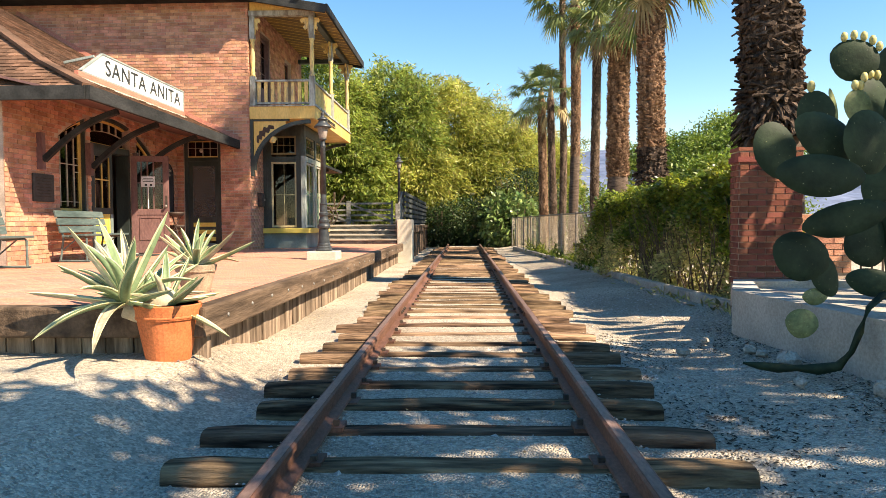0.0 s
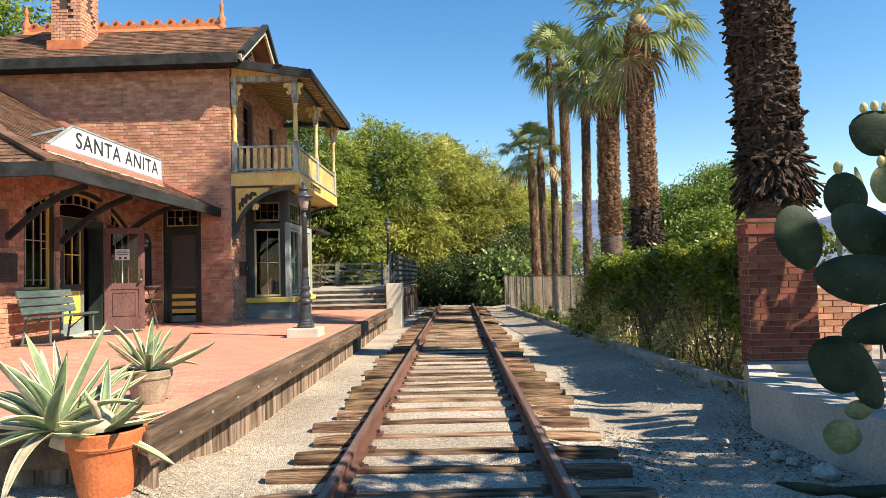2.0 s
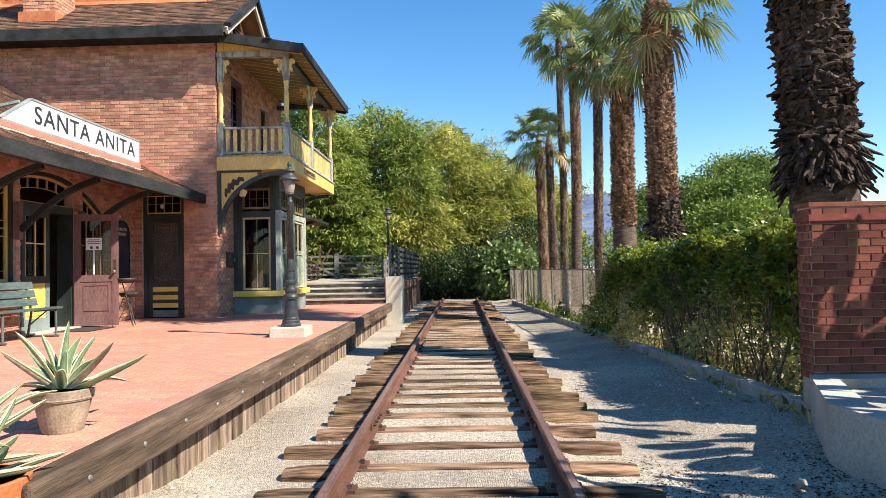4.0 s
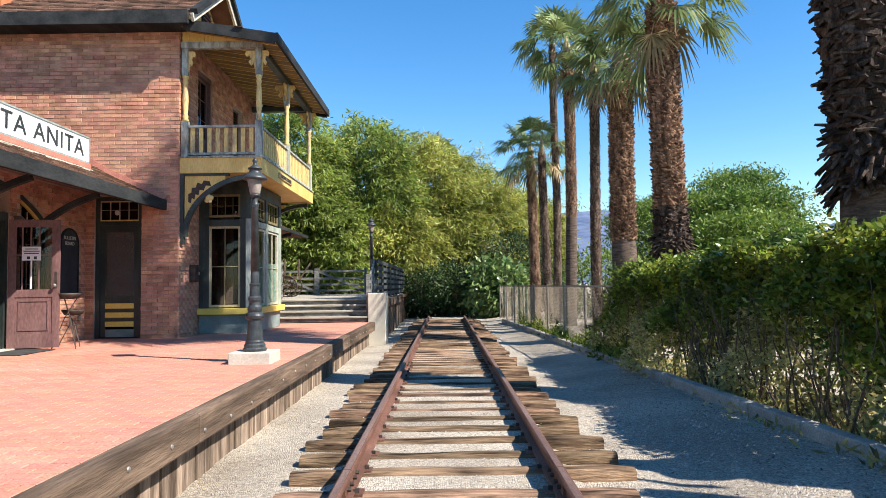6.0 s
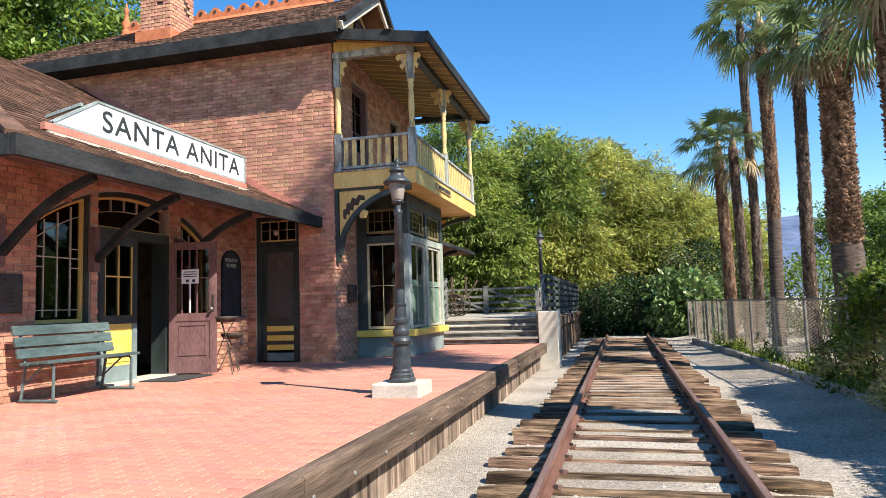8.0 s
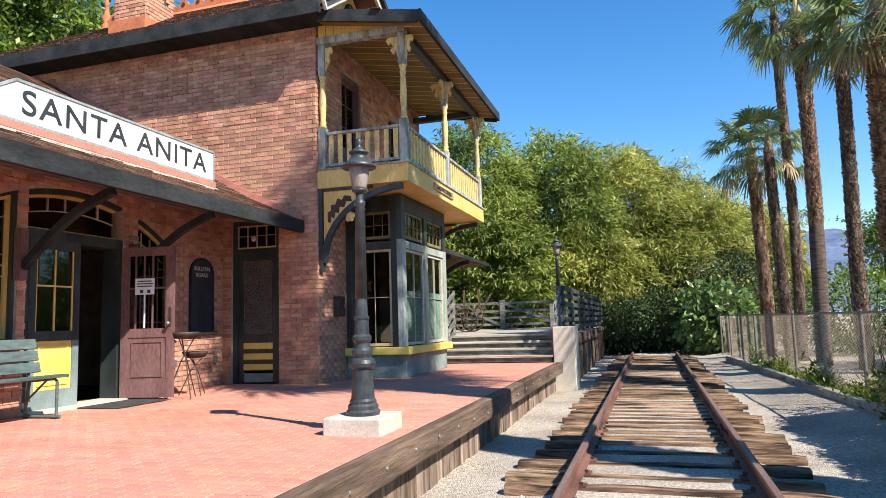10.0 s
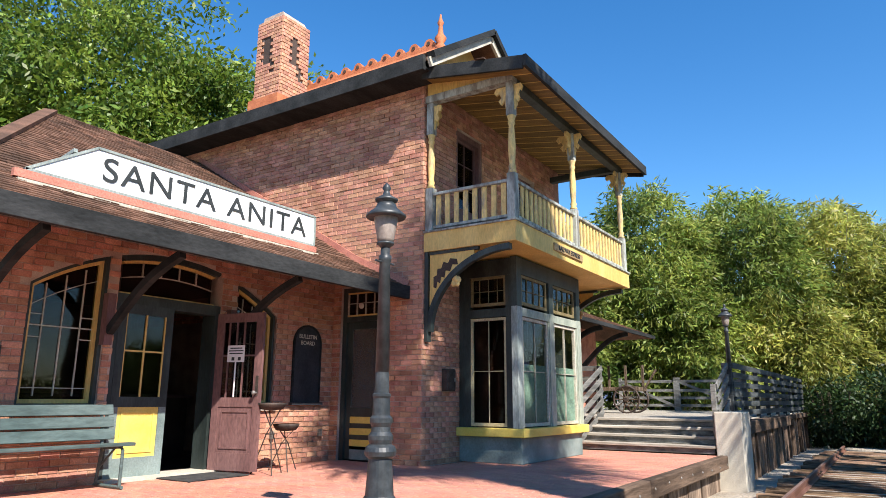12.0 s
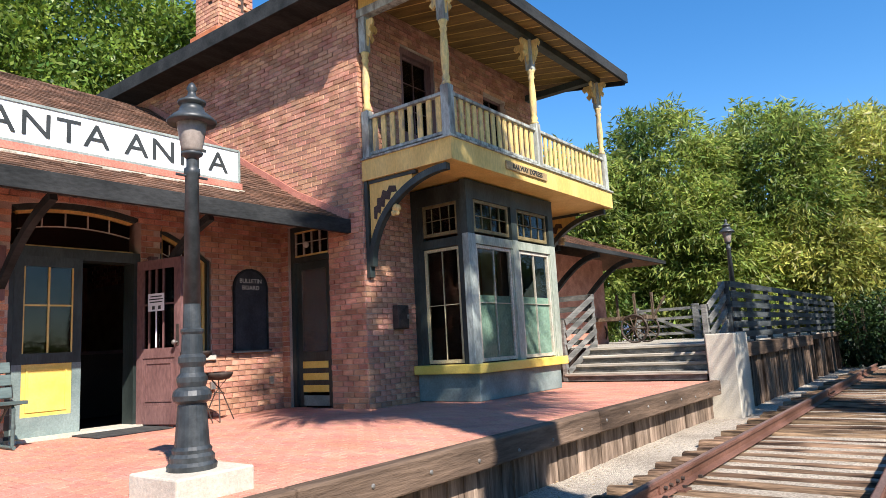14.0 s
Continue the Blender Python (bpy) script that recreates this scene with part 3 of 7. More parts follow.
for yb in [6.6 + 0.62 * i for i in range(26)]:
    part("bolt", Build().ellipsoid((-1.878, yb, PZ - 0.12 + 0.03 * math.sin(yb * 9)), (0.012, 0.018, 0.018)), STEEL, edge)
rnd = random.Random(5)
y = 6.2
while y < 22.2:
    w = rnd.uniform(0.17, 0.25)
    part("plank", Build().box(-2.22, -2.07 + rnd.uniform(-0.012, 0.012), y, y + w - 0.012, -0.1, PZ - 0.205), PLANK_V, edge)
    y += w
x = -7.6
while x < -2.1:
    w = rnd.uniform(0.17, 0.25)
    part("plank", Build().box(x, x + w - 0.012, 6.3, 6.38 + rnd.uniform(0, 0.02), -0.1, PZ - 0.205), PLANK_V, edge)
    x += w


def pave_cells():
    """Running-bond pavers, long side across the platform."""
    lx, ly = 0.2, 0.1
    r = 0
    yy = 6.34
    while yy < 22.12:
        xx = -7.3 - (lx / 2 if r % 2 else 0)
        while xx < -2.05:
            a, c = max(xx, -7.3), min(xx + lx - 0.008, -2.034)
            if c - a > 0.03 and not (a < EX and yy > SY) and not (a < WX - 0.05 and 11.27 < yy):
                yield a, c, yy, yy + ly - 0.008
            xx += lx
        yy += ly
        r += 1


LAY.append((platform_core, pave_cells, lambda u, v: (u, v, PZ - 0.028), Vector((0, 0, 1)), PAVER, lambda u, v: -3.6 < u < -2.1 and 9 < v < 13.4, "paver", 0.026))


# ---- two-storey block ----
def wall_shell(name, b, label):
    return structure(name, b, MORTAR, label)


# south wall, with the screen door's opening
b = Build()
D0, D1, DT = -6.78, -5.87, 3.34       # screen door opening
b.box(-13.6, D0, SY, SY + 0.3, 0, 6.75).box(D1, EX, SY, SY + 0.3, 0, 6.75).box(D0, D1, SY, SY + 0.3, DT, 6.75)
wall_s = wall_shell("wall_south", b, "red brick south wall of the two-storey station")
LAY.append((wall_s, lambda: brick_cells(8.44, PZ, 6.72, [(D0 + 13.6, D1 + 13.6, PZ, DT)], keep=lambda u, z: u > 6.6 or z > 3.0), lambda u, z: (-13.6 + u, SY, z), Vector((0, -1, 0)), BRICK, lambda u, z: u > 6.6 and 3.3 < z < 5.0, "brick", 0.012))
# east wall, with openings for the bay, the balcony door and window
b = Build()
B0, B1 = 18.5, 20.9                   # bay
b.box(EX - 0.3, EX, SY + 0.3, B0 + 0.1, 0, 4.0).box(EX - 0.3, EX, B1 - 0.1, 22.5, 0, 4.0).box(EX - 0.3, EX, B0 + 0.1, B1 - 0.1, 3.5, 4.0)
b.box(EX - 0.3, EX, SY + 0.3, 18.42, 4.0, 6.75).box(EX - 0.3, EX, 18.42, 19.3, 6.15, 6.75).box(EX - 0.3, EX, 19.3, 20.75, 4.0, 6.75).box(EX - 0.3, EX, 20.75, 21.5, 6.0, 6.75).box(EX - 0.3, EX, 20.75, 21.5, 4.0, 4.6).box(EX - 0.3, EX, 21.5, 22.5, 4.0, 6.75)
wall_e = wall_shell("wall_east", b, "red brick east wall behind the balcony and bay window")
LAY.append((wall_e, lambda: brick_cells(5.05, PZ, 6.72, [(B0 - SY, B1 - SY, PZ, 3.75), (18.42 - SY, 19.3 - SY, 4.0, 6.15), (20.75 - SY, 21.5 - SY, 4.6, 6.0)]), lambda u, z: (EX, SY + u, z), Vector((1, 0, 0)), BRICK, lambda u, z: u < 1.1 and z < 3.3, "brick", 0.012))
structure("wall_north", Build().box(-13.6, EX - 0.0, 22.5, 22.8, 0, 6.75), BRICK, "red brick north wall of the two-storey station")
structure("wall_west", Build().box(-13.6, -13.3, SY + 0.3, 22.5, 0, 6.75), BRICK, "red brick west wall of the two-storey station")
structure("ceiling_upper", Build().box(-13.3, EX - 0.3, SY + 0.3, 22.5, 6.6, 6.7), DARK, "plain dark ceiling of the upper storey")
structure("floor_upper", Build().box(-13.3, EX - 0.3, SY + 0.3, 22.5, 3.85, 4.0), DARK, "plain dark floor of the upper storey")
# gable wall under the roof
structure("wall_gable", Build().prism([(17.1, 6.6), (20.7, 6.6), (18.92, 7.9)], "x", EX - 0.25, EX - 0.02), YELLOW, "yellow painted boards in the small gable", category="wall")


def shingle_rows(b, p0, u, v, nu, nv, inside, lean=0.02, w=0.16, e=0.13):
    """Courses of shingles over a slope: p0 corner, u along the eave, v up the slope."""
    rnd2 = random.Random(int(nu * 10 + nv))
    nrm = u.cross(v).normalized()
    if nrm.z < 0:
        nrm = -nrm
    r = 0
    while r * e < nv:
        s = -w * rnd2.random()
        while s < nu:
            ww = w * rnd2.uniform(0.6, 1.35)
            if inside(s + ww / 2, r * e + e / 2):
                lift = lean * rnd2.uniform(0.8, 1.25)
                drop = rnd2.uniform(-0.012, 0.012)
                a0 = p0 + u * (s + 0.004) + v * (r * e + drop)
                a1 = p0 + u * (s + ww - 0.004) + v * (r * e + drop)
                c1 = p0 + u * (s + ww - 0.004) + v * (r * e + e + 0.03)
                c0 = p0 + u * (s + 0.004) + v * (r * e + e + 0.03)
                b.add([a0, a1, a1 + nrm * lift, a0 + nrm * lift, c0 + nrm * 0.006, c1 + nrm * 0.006], [(0, 1, 2, 3), (3, 2, 5, 4), (0, 3, 4), (1, 5, 2)])
            s += ww
        r += 1
    return b


def roof_slab(corners, thick=0.08):
    n = len(corners)
    top = [Vector(c) for c in corners]
    low = [c - Vector((0, 0, thick)) for c in top]
    return Build().add(top + low, [tuple(range(n)), tuple(range(2 * n - 1, n - 1, -1))] + [(i, n + i, n + (i + 1) % n, (i + 1) % n) for i in range(n)])


def in_poly(poly):
    def test(x, y):
        c = False
        for i in range(len(poly)):
            (x1, y1), (x2, y2) = poly[i], poly[i - 1]
            if (y1 > y) != (y2 > y) and x < (x2 - x1) * (y - y1) / (y2 - y1) + x1:
                c = not c
        return c
    return test


def shingled(name, corners, label, low_a, low_b, e=0.13, w=0.16):
    """A roof plane with its shingles; low_a to low_b is the eave."""
    slab = structure(name, roof_slab(corners), SHINGLE, label, category="roof")
    cs = [Vector(c) for c in corners]
    a, bb = Vector(low_a), Vector(low_b)
    u = (bb - a).normalized()
    nrm = (cs[1] - cs[0]).cross(cs[2] - cs[0]).normalized()
    v = nrm.cross(u).normalized()
    if v.z < 0:
        v = -v
    flat = [((c - a).dot(u), (c - a).dot(v)) for c in cs]
    lo = min(p[0] for p in flat)
    inside = in_poly([(p[0] - lo, p[1]) for p in flat])
    sh = shingle_rows(Build(), a + u * lo + Vector((0, 0, 0.004)), u, v, max(p[0] for p in flat) - lo, max(p[1] for p in flat), inside, w=w, e=e)
    part("shingles", sh, SHINGLE, slab, kind="stuff")
    return slab


EZ, RZ, RY = 6.76, 8.1, 18.92            # eave, ridge height and line
SE_, NE_, SW_, NW_ = (-4.76, 16.95, EZ), (-4.76, 20.89, EZ), (-14.1, 16.95, EZ), (-14.1, 20.89, EZ)
RE_, RW_ = (-4.76, RY, RZ), (-11.1, RY, RZ)
shingled("roof_south", [SE_, RE_, RW_, SW_], "brown shingled south slope of the main roof", SW_, SE_)
structure("roof_north", roof_slab([NW_, RW_, RE_, NE_]), SHINGLE, "brown shingled north slope of the main roof", category="roof")
structure("roof_west", roof_slab([SW_, RW_, NW_]), SHINGLE, "brown shingled west hip of the main roof", category="roof")
structure("roof_back", roof_slab([(-14.1, 20.9, EZ), (-4.95, 20.9, EZ), (-4.95, 23.05, EZ - 0.05), (-14.1, 23.05, EZ - 0.05)]), SHINGLE, "low roof behind the ridge", category="roof")
trim = thing("roof_trim", (-9, 16.95, EZ), "dark painted eave boards and pale bargeboards of the main roof", "roof trim", kind="structure")
part("eave_board", Build().box(-14.1, -4.8, 16.88, 16.95, EZ - 0.24, EZ + 0.01), FASCIA, trim)
part("soffit", Build().box(-14.1, -4.8, 16.95, SY, EZ - 0.2, EZ - 0.17), FASCIA, trim)
part("soffit", Build().box(EX, -4.8, SY, 20.8, EZ - 0.15, EZ - 0.12), FASCIA, trim)
for a, c in ((SE_, RE_), (NE_, RE_)):
    a, c = Vector(a), Vector(c)
    part("bargeboard", Build().bar(a + Vector((0.03, 0, -0.12)), c + Vector((0.03, 0, -0.12)), 0.05, 0.15), BARGE, trim, "pale cream bargeboard")
    part("verge", Build().bar(a + Vector((0.06, 0, 0.0)), c + Vector((0.06, 0, 0.0)), 0.14, 0.1), FASCIA, trim)
lv = part("louver", Build().tube([(EX - 0.03, 18.92, 7.35), (EX + 0.01, 18.92, 7.35)], 0.27, 20), FASCIA, trim, "round dark gable louver")
for k in range(5):
    hw = math.sqrt(0.25 ** 2 - (k * 0.09 - 0.18) ** 2)
    part("louver_slat", Build().bar((EX + 0.02, 18.92 - hw, 7.17 + k * 0.09), (EX + 0.02, 18.92 + hw, 7.17 + k * 0.09), 0.03, 0.03), BROWN, lv)


def crest():
    """Terracotta ridge crest with scallops, dark plugs for holes and end finials."""
    c = thing("ridge_crest", (-8.4, RY, RZ), "scalloped terracotta crest tiles along the ridge with finials", "ridge crest")
    n, w = 14, 5.0 / 14
    for i in range(n):
        x0 = -10.9 + i * w
        pts = [(x0 + 0.004, RZ - 0.12), (x0 + w - 0.004, RZ - 0.12), (x0 + w - 0.004, RZ + 0.15)]
        pts += [(x0 + w / 2 + math.cos(a) * w * 0.3, RZ + 0.17 + math.sin(a) * 0.11) for a in [math.pi * k / 6 for k in range(7)]]
        pts += [(x0 + 0.004, RZ + 0.15)]
        t = part("crest_tile", Build().prism(pts, "y", RY - 0.04, RY + 0.04), TERRACOTTA, c)
        # A dark plug stands in for the shaded hole through each tile.
        part("hole_plug", Build().tube([(x0 + w / 2, RY - 0.055, RZ + 0.18), (x0 + w / 2, RY + 0.055, RZ + 0.18)], 0.04, 8), DARK, t)
    part("ridge_cap", Build().prism([(RY - 0.2, RZ - 0.1), (RY + 0.2, RZ - 0.1), (RY + 0.03, RZ + 0.05), (RY - 0.03, RZ + 0.05)], "x", -10.95, -5.85), TERRACOTTA, c)
    for x in (-10.95, -5.83):
        part("finial", Build().lathe([(0.1, RZ - 0.1), (0.11, RZ + 0.05), (0.06, RZ + 0.12), (0.12, RZ + 0.23), (0.055, RZ + 0.33), (0.04, RZ + 0.5), (0.065, RZ + 0.56), (0.03, RZ + 0.64), (0.012, RZ + 0.75)], x, RY, 10), TERRACOTTA, c, smooth=True)


crest()


def chimney():
    x0, x1, y0, y1, z0, z1 = -9.5, -8.78, 17.62, 18.36, 6.9, 9.15
    c = thing("chimney", ((x0 + x1) / 2, (y0 + y1) / 2, z0), "tall red brick chimney with recessed lattice panels", "chimney")
    shaft = part("shaft", Build().box(x0 + 0.02, x1 - 0.02, y0 + 0.02, y1 - 0.02, z0, z1), MORTAR, c)
    # Flat dark sheets give the lattice gaps their shade; nothing is hollowed out.
    part("recess_fill", Build().box(x0 + 0.19, x1 - 0.19, y0 + 0.001, y0 + 0.03, 7.83, 8.77).box(x1 - 0.03, x1 - 0.001, y0 + 0.2, y1 - 0.2, 7.83, 8.77), DARK, c, "dark sheets standing for the shaded gaps of the lattice panels")
    part("flashing", Build().box(x0 - 0.06, x1 + 0.06, y0 - 0.1, y1 + 0.02, z0 + 0.03, z0 + 0.5), TERRACOTTA, c, "terracotta base flashing")
    part("cap", Build().prism([(x0 + 0.02, z1), (x1 - 0.02, z1), (x1 - 0.1, z1 + 0.14), (x0 + 0.1, z1 + 0.14)], "y", y0 + 0.06, y1 - 0.06), MORTAR, c, "sloping mortar cap")
    part("flue", Build().box(x0 + 0.2, x1 - 0.2, y0 + 0.2, y1 - 0.2, z1 + 0.1, z1 + 0.22), STEEL, c, "grey flue pot")
    for name, pl, out, ln in (("s", lambda u, z: (x0 + u, y0, z), Vector((0, -1, 0)), x1 - x0), ("e", lambda u, z: (x1, y0 + u, z), Vector((1, 0, 0)), y1 - y0)):
        def keep(u, z, ln=ln):
            inner = abs(u - ln / 2) < 0.17 and 7.85 < z < 8.75
            return not inner or (int(z / 0.076) + int(u / 0.1)) % 2 == 0
        LAY.append((shaft, lambda ln=ln, keep=keep: brick_cells(ln, z0 + 0.3, z1, [], keep=keep, bl=0.125), pl, out, BRICK, lambda u, z: True, "brick", 0.02))


chimney()


# ---- waiting room ----
# great arch: two half-arched windows and a double door with a fanlight
AY, AZ, AR = 14.42, 0.34, 3.0         # centre and radius of the shallow arch line


def arch_z(y):
    return AZ + math.sqrt(max(AR * AR - (y - AY) ** 2, 0.0))


WL0, WL1, DL0, DL1, WR0, WR1 = 12.66, 13.54, 13.66, 15.18, 15.44, 16.2
SILL = 1.45


def wall_piece(b, y0, y1, low, step=0.09):
    """Wall over an opening, from the arch line to the eave, in upright slices."""
    n = max(2, int((y1 - y0) / step))
    for i in range(n):
        a, c = y0 + (y1 - y0) * i / n, y0 + (y1 - y0) * (i + 1) / n
        b.prism([(a, low(a)), (c, low(c)), (c, 3.45), (a, 3.45)], "x", WX - 0.3, WX)


b = Build().box(WX - 0.3, WX, 11.27, WL0, 0, 3.45).box(WX - 0.3, WX, WL1, DL0, 0, 3.45).box(WX - 0.3, WX, DL1, WR0, 0, 3.45).box(WX - 0.3, WX, WR1, SY, 0, 3.45)
b.box(WX - 0.3, WX, WL0, WL1, 0, SILL).box(WX - 0.3, WX, WR0, WR1, 0, SILL)
for a, c in ((WL0, WL1), (DL0, DL1), (WR0, WR1)):
    wall_piece(b, a, c, arch_z)
wall_w = wall_shell("wall_waiting_room", b, "red brick front wall of the waiting room with arched openings")


def wr_keep(u, z):
    y = 11.27 + u
    return not any(a < y < c and s < z < arch_z(y) + 0.03 for a, c, s in ((WL0, WL1, SILL), (WR0, WR1, SILL), (DL0, DL1, PZ)))


WR_HOLES = [(a - 11.27, c - 11.27, s, min(arch_z(a), arch_z(c)) - 0.04) for a, c, s in ((WL0, WL1, SILL), (WR0, WR1, SILL), (DL0, DL1, PZ))]
LAY.append((wall_w, lambda: brick_cells(SY - 11.27, PZ, 3.42, WR_HOLES, keep=wr_keep), lambda u, z: (WX, 11.27 + u, z), Vector((1, 0, 0)), BRICK, lambda u, z: u > 4.93 and z < 2.6, "brick", 0.012))
structure("wall_waiting_south", Build().box(-13.6, WX - 0.3, 11.272, 11.6, 0, 3.45), BRICK, "red brick south wall of the waiting room")
structure("wall_waiting_west", Build().box(-13.6, -13.3, 11.85, SY, 0, 3.45), BRICK, "red brick west wall of the waiting room")
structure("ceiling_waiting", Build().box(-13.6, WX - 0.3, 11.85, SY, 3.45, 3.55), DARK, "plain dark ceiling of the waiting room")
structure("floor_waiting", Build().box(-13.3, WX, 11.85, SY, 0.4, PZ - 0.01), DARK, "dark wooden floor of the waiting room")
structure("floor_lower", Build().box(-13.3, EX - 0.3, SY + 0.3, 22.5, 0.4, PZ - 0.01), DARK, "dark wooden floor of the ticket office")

# roof over waiting room and porch
PE = -5.42                                # eave line
C0, C1, PK = (PE, 10.95, 3.24), (PE, SY - 0.004, 3.24), (-10.8, 14.4, 6.3)
PW = (-10.8, SY - 0.004, 6.3)
K0, K1, K2 = (-6.5, 11.64, 3.75), (-6.5, SY - 0.004, 3.75), (-14.6, 11.64, 3.75)    # where the flatter skirt of the roof meets the steep part
shingled("roof_porch_skirt", [C0, C1, K1, K0], "brown shingled skirt of the porch roof at the eave", C0, C1, e=0.12)
shingled("roof_porch", [K0, K1, PW, PK], "brown shingled porch roof over the waiting room", K0, K1, e=0.12)
shingled("roof_porch_south_skirt", [(-15.5, 10.95, 3.24), C0, K0, K2], "brown shingled skirt of the south hip", (-15.5, 10.95, 3.24), C0, e=0.12)
shingled("roof_porch_south", [K2, K0, PK], "brown shingled south hip of the porch roof", K2, K0, e=0.12)
structure("roof_porch_west", roof_slab([(-15.5, SY, 3.24), (-15.5, 10.95, 3.24), PK, PW]), SHINGLE, "brown shingled west slope of the waiting room roof", category="roof")
ptrim = thing("porch_trim", (PE, 14, 3.3), "dark grey eave boards and timber brackets of the porch", "porch trim", kind="structure")
part("eave_board", Build().box(PE - 0.03, PE + 0.04, 10.9, SY - 0.02, 3.06, 3.26), FASCIA, ptrim)
part("eave_board", Build().box(-15.5, PE - 0.035, 10.88, 10.95, 3.06, 3.26), FASCIA, ptrim)
part("soffit", Build().add([(PE - 0.03, 10.95, 3.09), (PE - 0.03, SY - 0.02, 3.09), (WX, SY - 0.02, 3.44), (WX, 10.95, 3.44), (PE - 0.03, 10.95, 3.12), (PE - 0.03, SY - 0.02, 3.12), (WX, SY - 0.02, 3.48), (WX, 10.95, 3.48)], [(3, 2, 1, 0), (4, 5, 6, 7), (0, 1, 5, 4), (1, 2, 6, 5), (2, 3, 7, 6), (3, 0, 4, 7)]), BROWN, ptrim, "dark boarded soffit")
part("flashing", Build().bar((PE + 0.02, SY - 0.03, 3.3), (-6.5, SY - 0.03, 3.82), 0.03, 0.1).bar((-6.5, SY - 0.03, 3.82), (-10.8, SY - 0.03, 6.38), 0.03, 0.1), TRIMRED, ptrim, "red metal flashing against the wall")
for hip_a, hip_b in ((C0, K0), (K0, PK)):
    part("hip_cap", Build().bar(Vector(hip_a) + Vector((0, 0, 0.03)), Vector(hip_b) + Vector((0, 0, 0.03)), 0.2, 0.05), SHINGLE, ptrim)
for yb in (12.1, 13.54, 15.31):
    br = part("bracket", Build().bar((WX + 0.05, yb, 2.15), (WX + 0.05, yb, 2.75), 0.1, 0.1, (1, 0, 0)), BROWN, ptrim)
    pts = []
    for i in range(9):
        t = i / 8
        pts.append((WX + 0.1 + 1.25 * t, yb, 2.3 + 0.78 * t - 0.12 * math.sin(math.pi * t) * -1))
    bb = Build()
    for p, q in zip(pts, pts[1:]):
        bb.bar(p, q, 0.075, 0.09)
    part("brace", bb, FASCIA, br)


# ---- doors and windows ----
def lettering(name, text, size, at, rot, material, parent, extrude=0.004, spacing=1.0, sx=1.0, width=0.0, bold=0.0):
    """Writing as a mesh, in the built-in font."""
    cu = bpy.data.curves.new(name, "FONT")
    cu.body, cu.size, cu.extrude, cu.align_x, cu.align_y, cu.space_character = text, size, extrude, "CENTER", "CENTER", spacing
    cu.offset = bold
    tmp = bpy.data.objects.new(name, cu)
    scene.collection.objects.link(tmp)
    bpy.context.view_layer.update()
    me = bpy.data.meshes.new_from_object(tmp)
    bpy.data.objects.remove(tmp)
    if width:
        xs = [v.co.x for v in me.vertices]
        sx = width / (max(xs) - min(xs))
    me.transform(Matrix.Translation(at) @ Euler([radians(a) for a in rot]).to_matrix().to_4x4() @ Matrix.Diagonal((sx, 1, 1, 1)))
    root = list(range(len(me.vertices)))

    def find(i):
        while root[i] != i:
            root[i] = root[root[i]]
            i = root[i]
        return i
    for e in me.edges:
        root[find(e.vertices[0])] = find(e.vertices[1])
    glyphs = {}
    for f in me.polygons:
        glyphs.setdefault(find(f.vertices[0]), []).append(tuple(f.vertices))
    for faces in glyphs.values():
        used = sorted({i for f in faces for i in f})
        at_new = {i: k for k, i in enumerate(used)}
        part("letter", Build().add([me.vertices[i].co for i in used], [tuple(at_new[i] for i in f) for f in faces]), material, parent)
    bpy.data.meshes.remove(me)


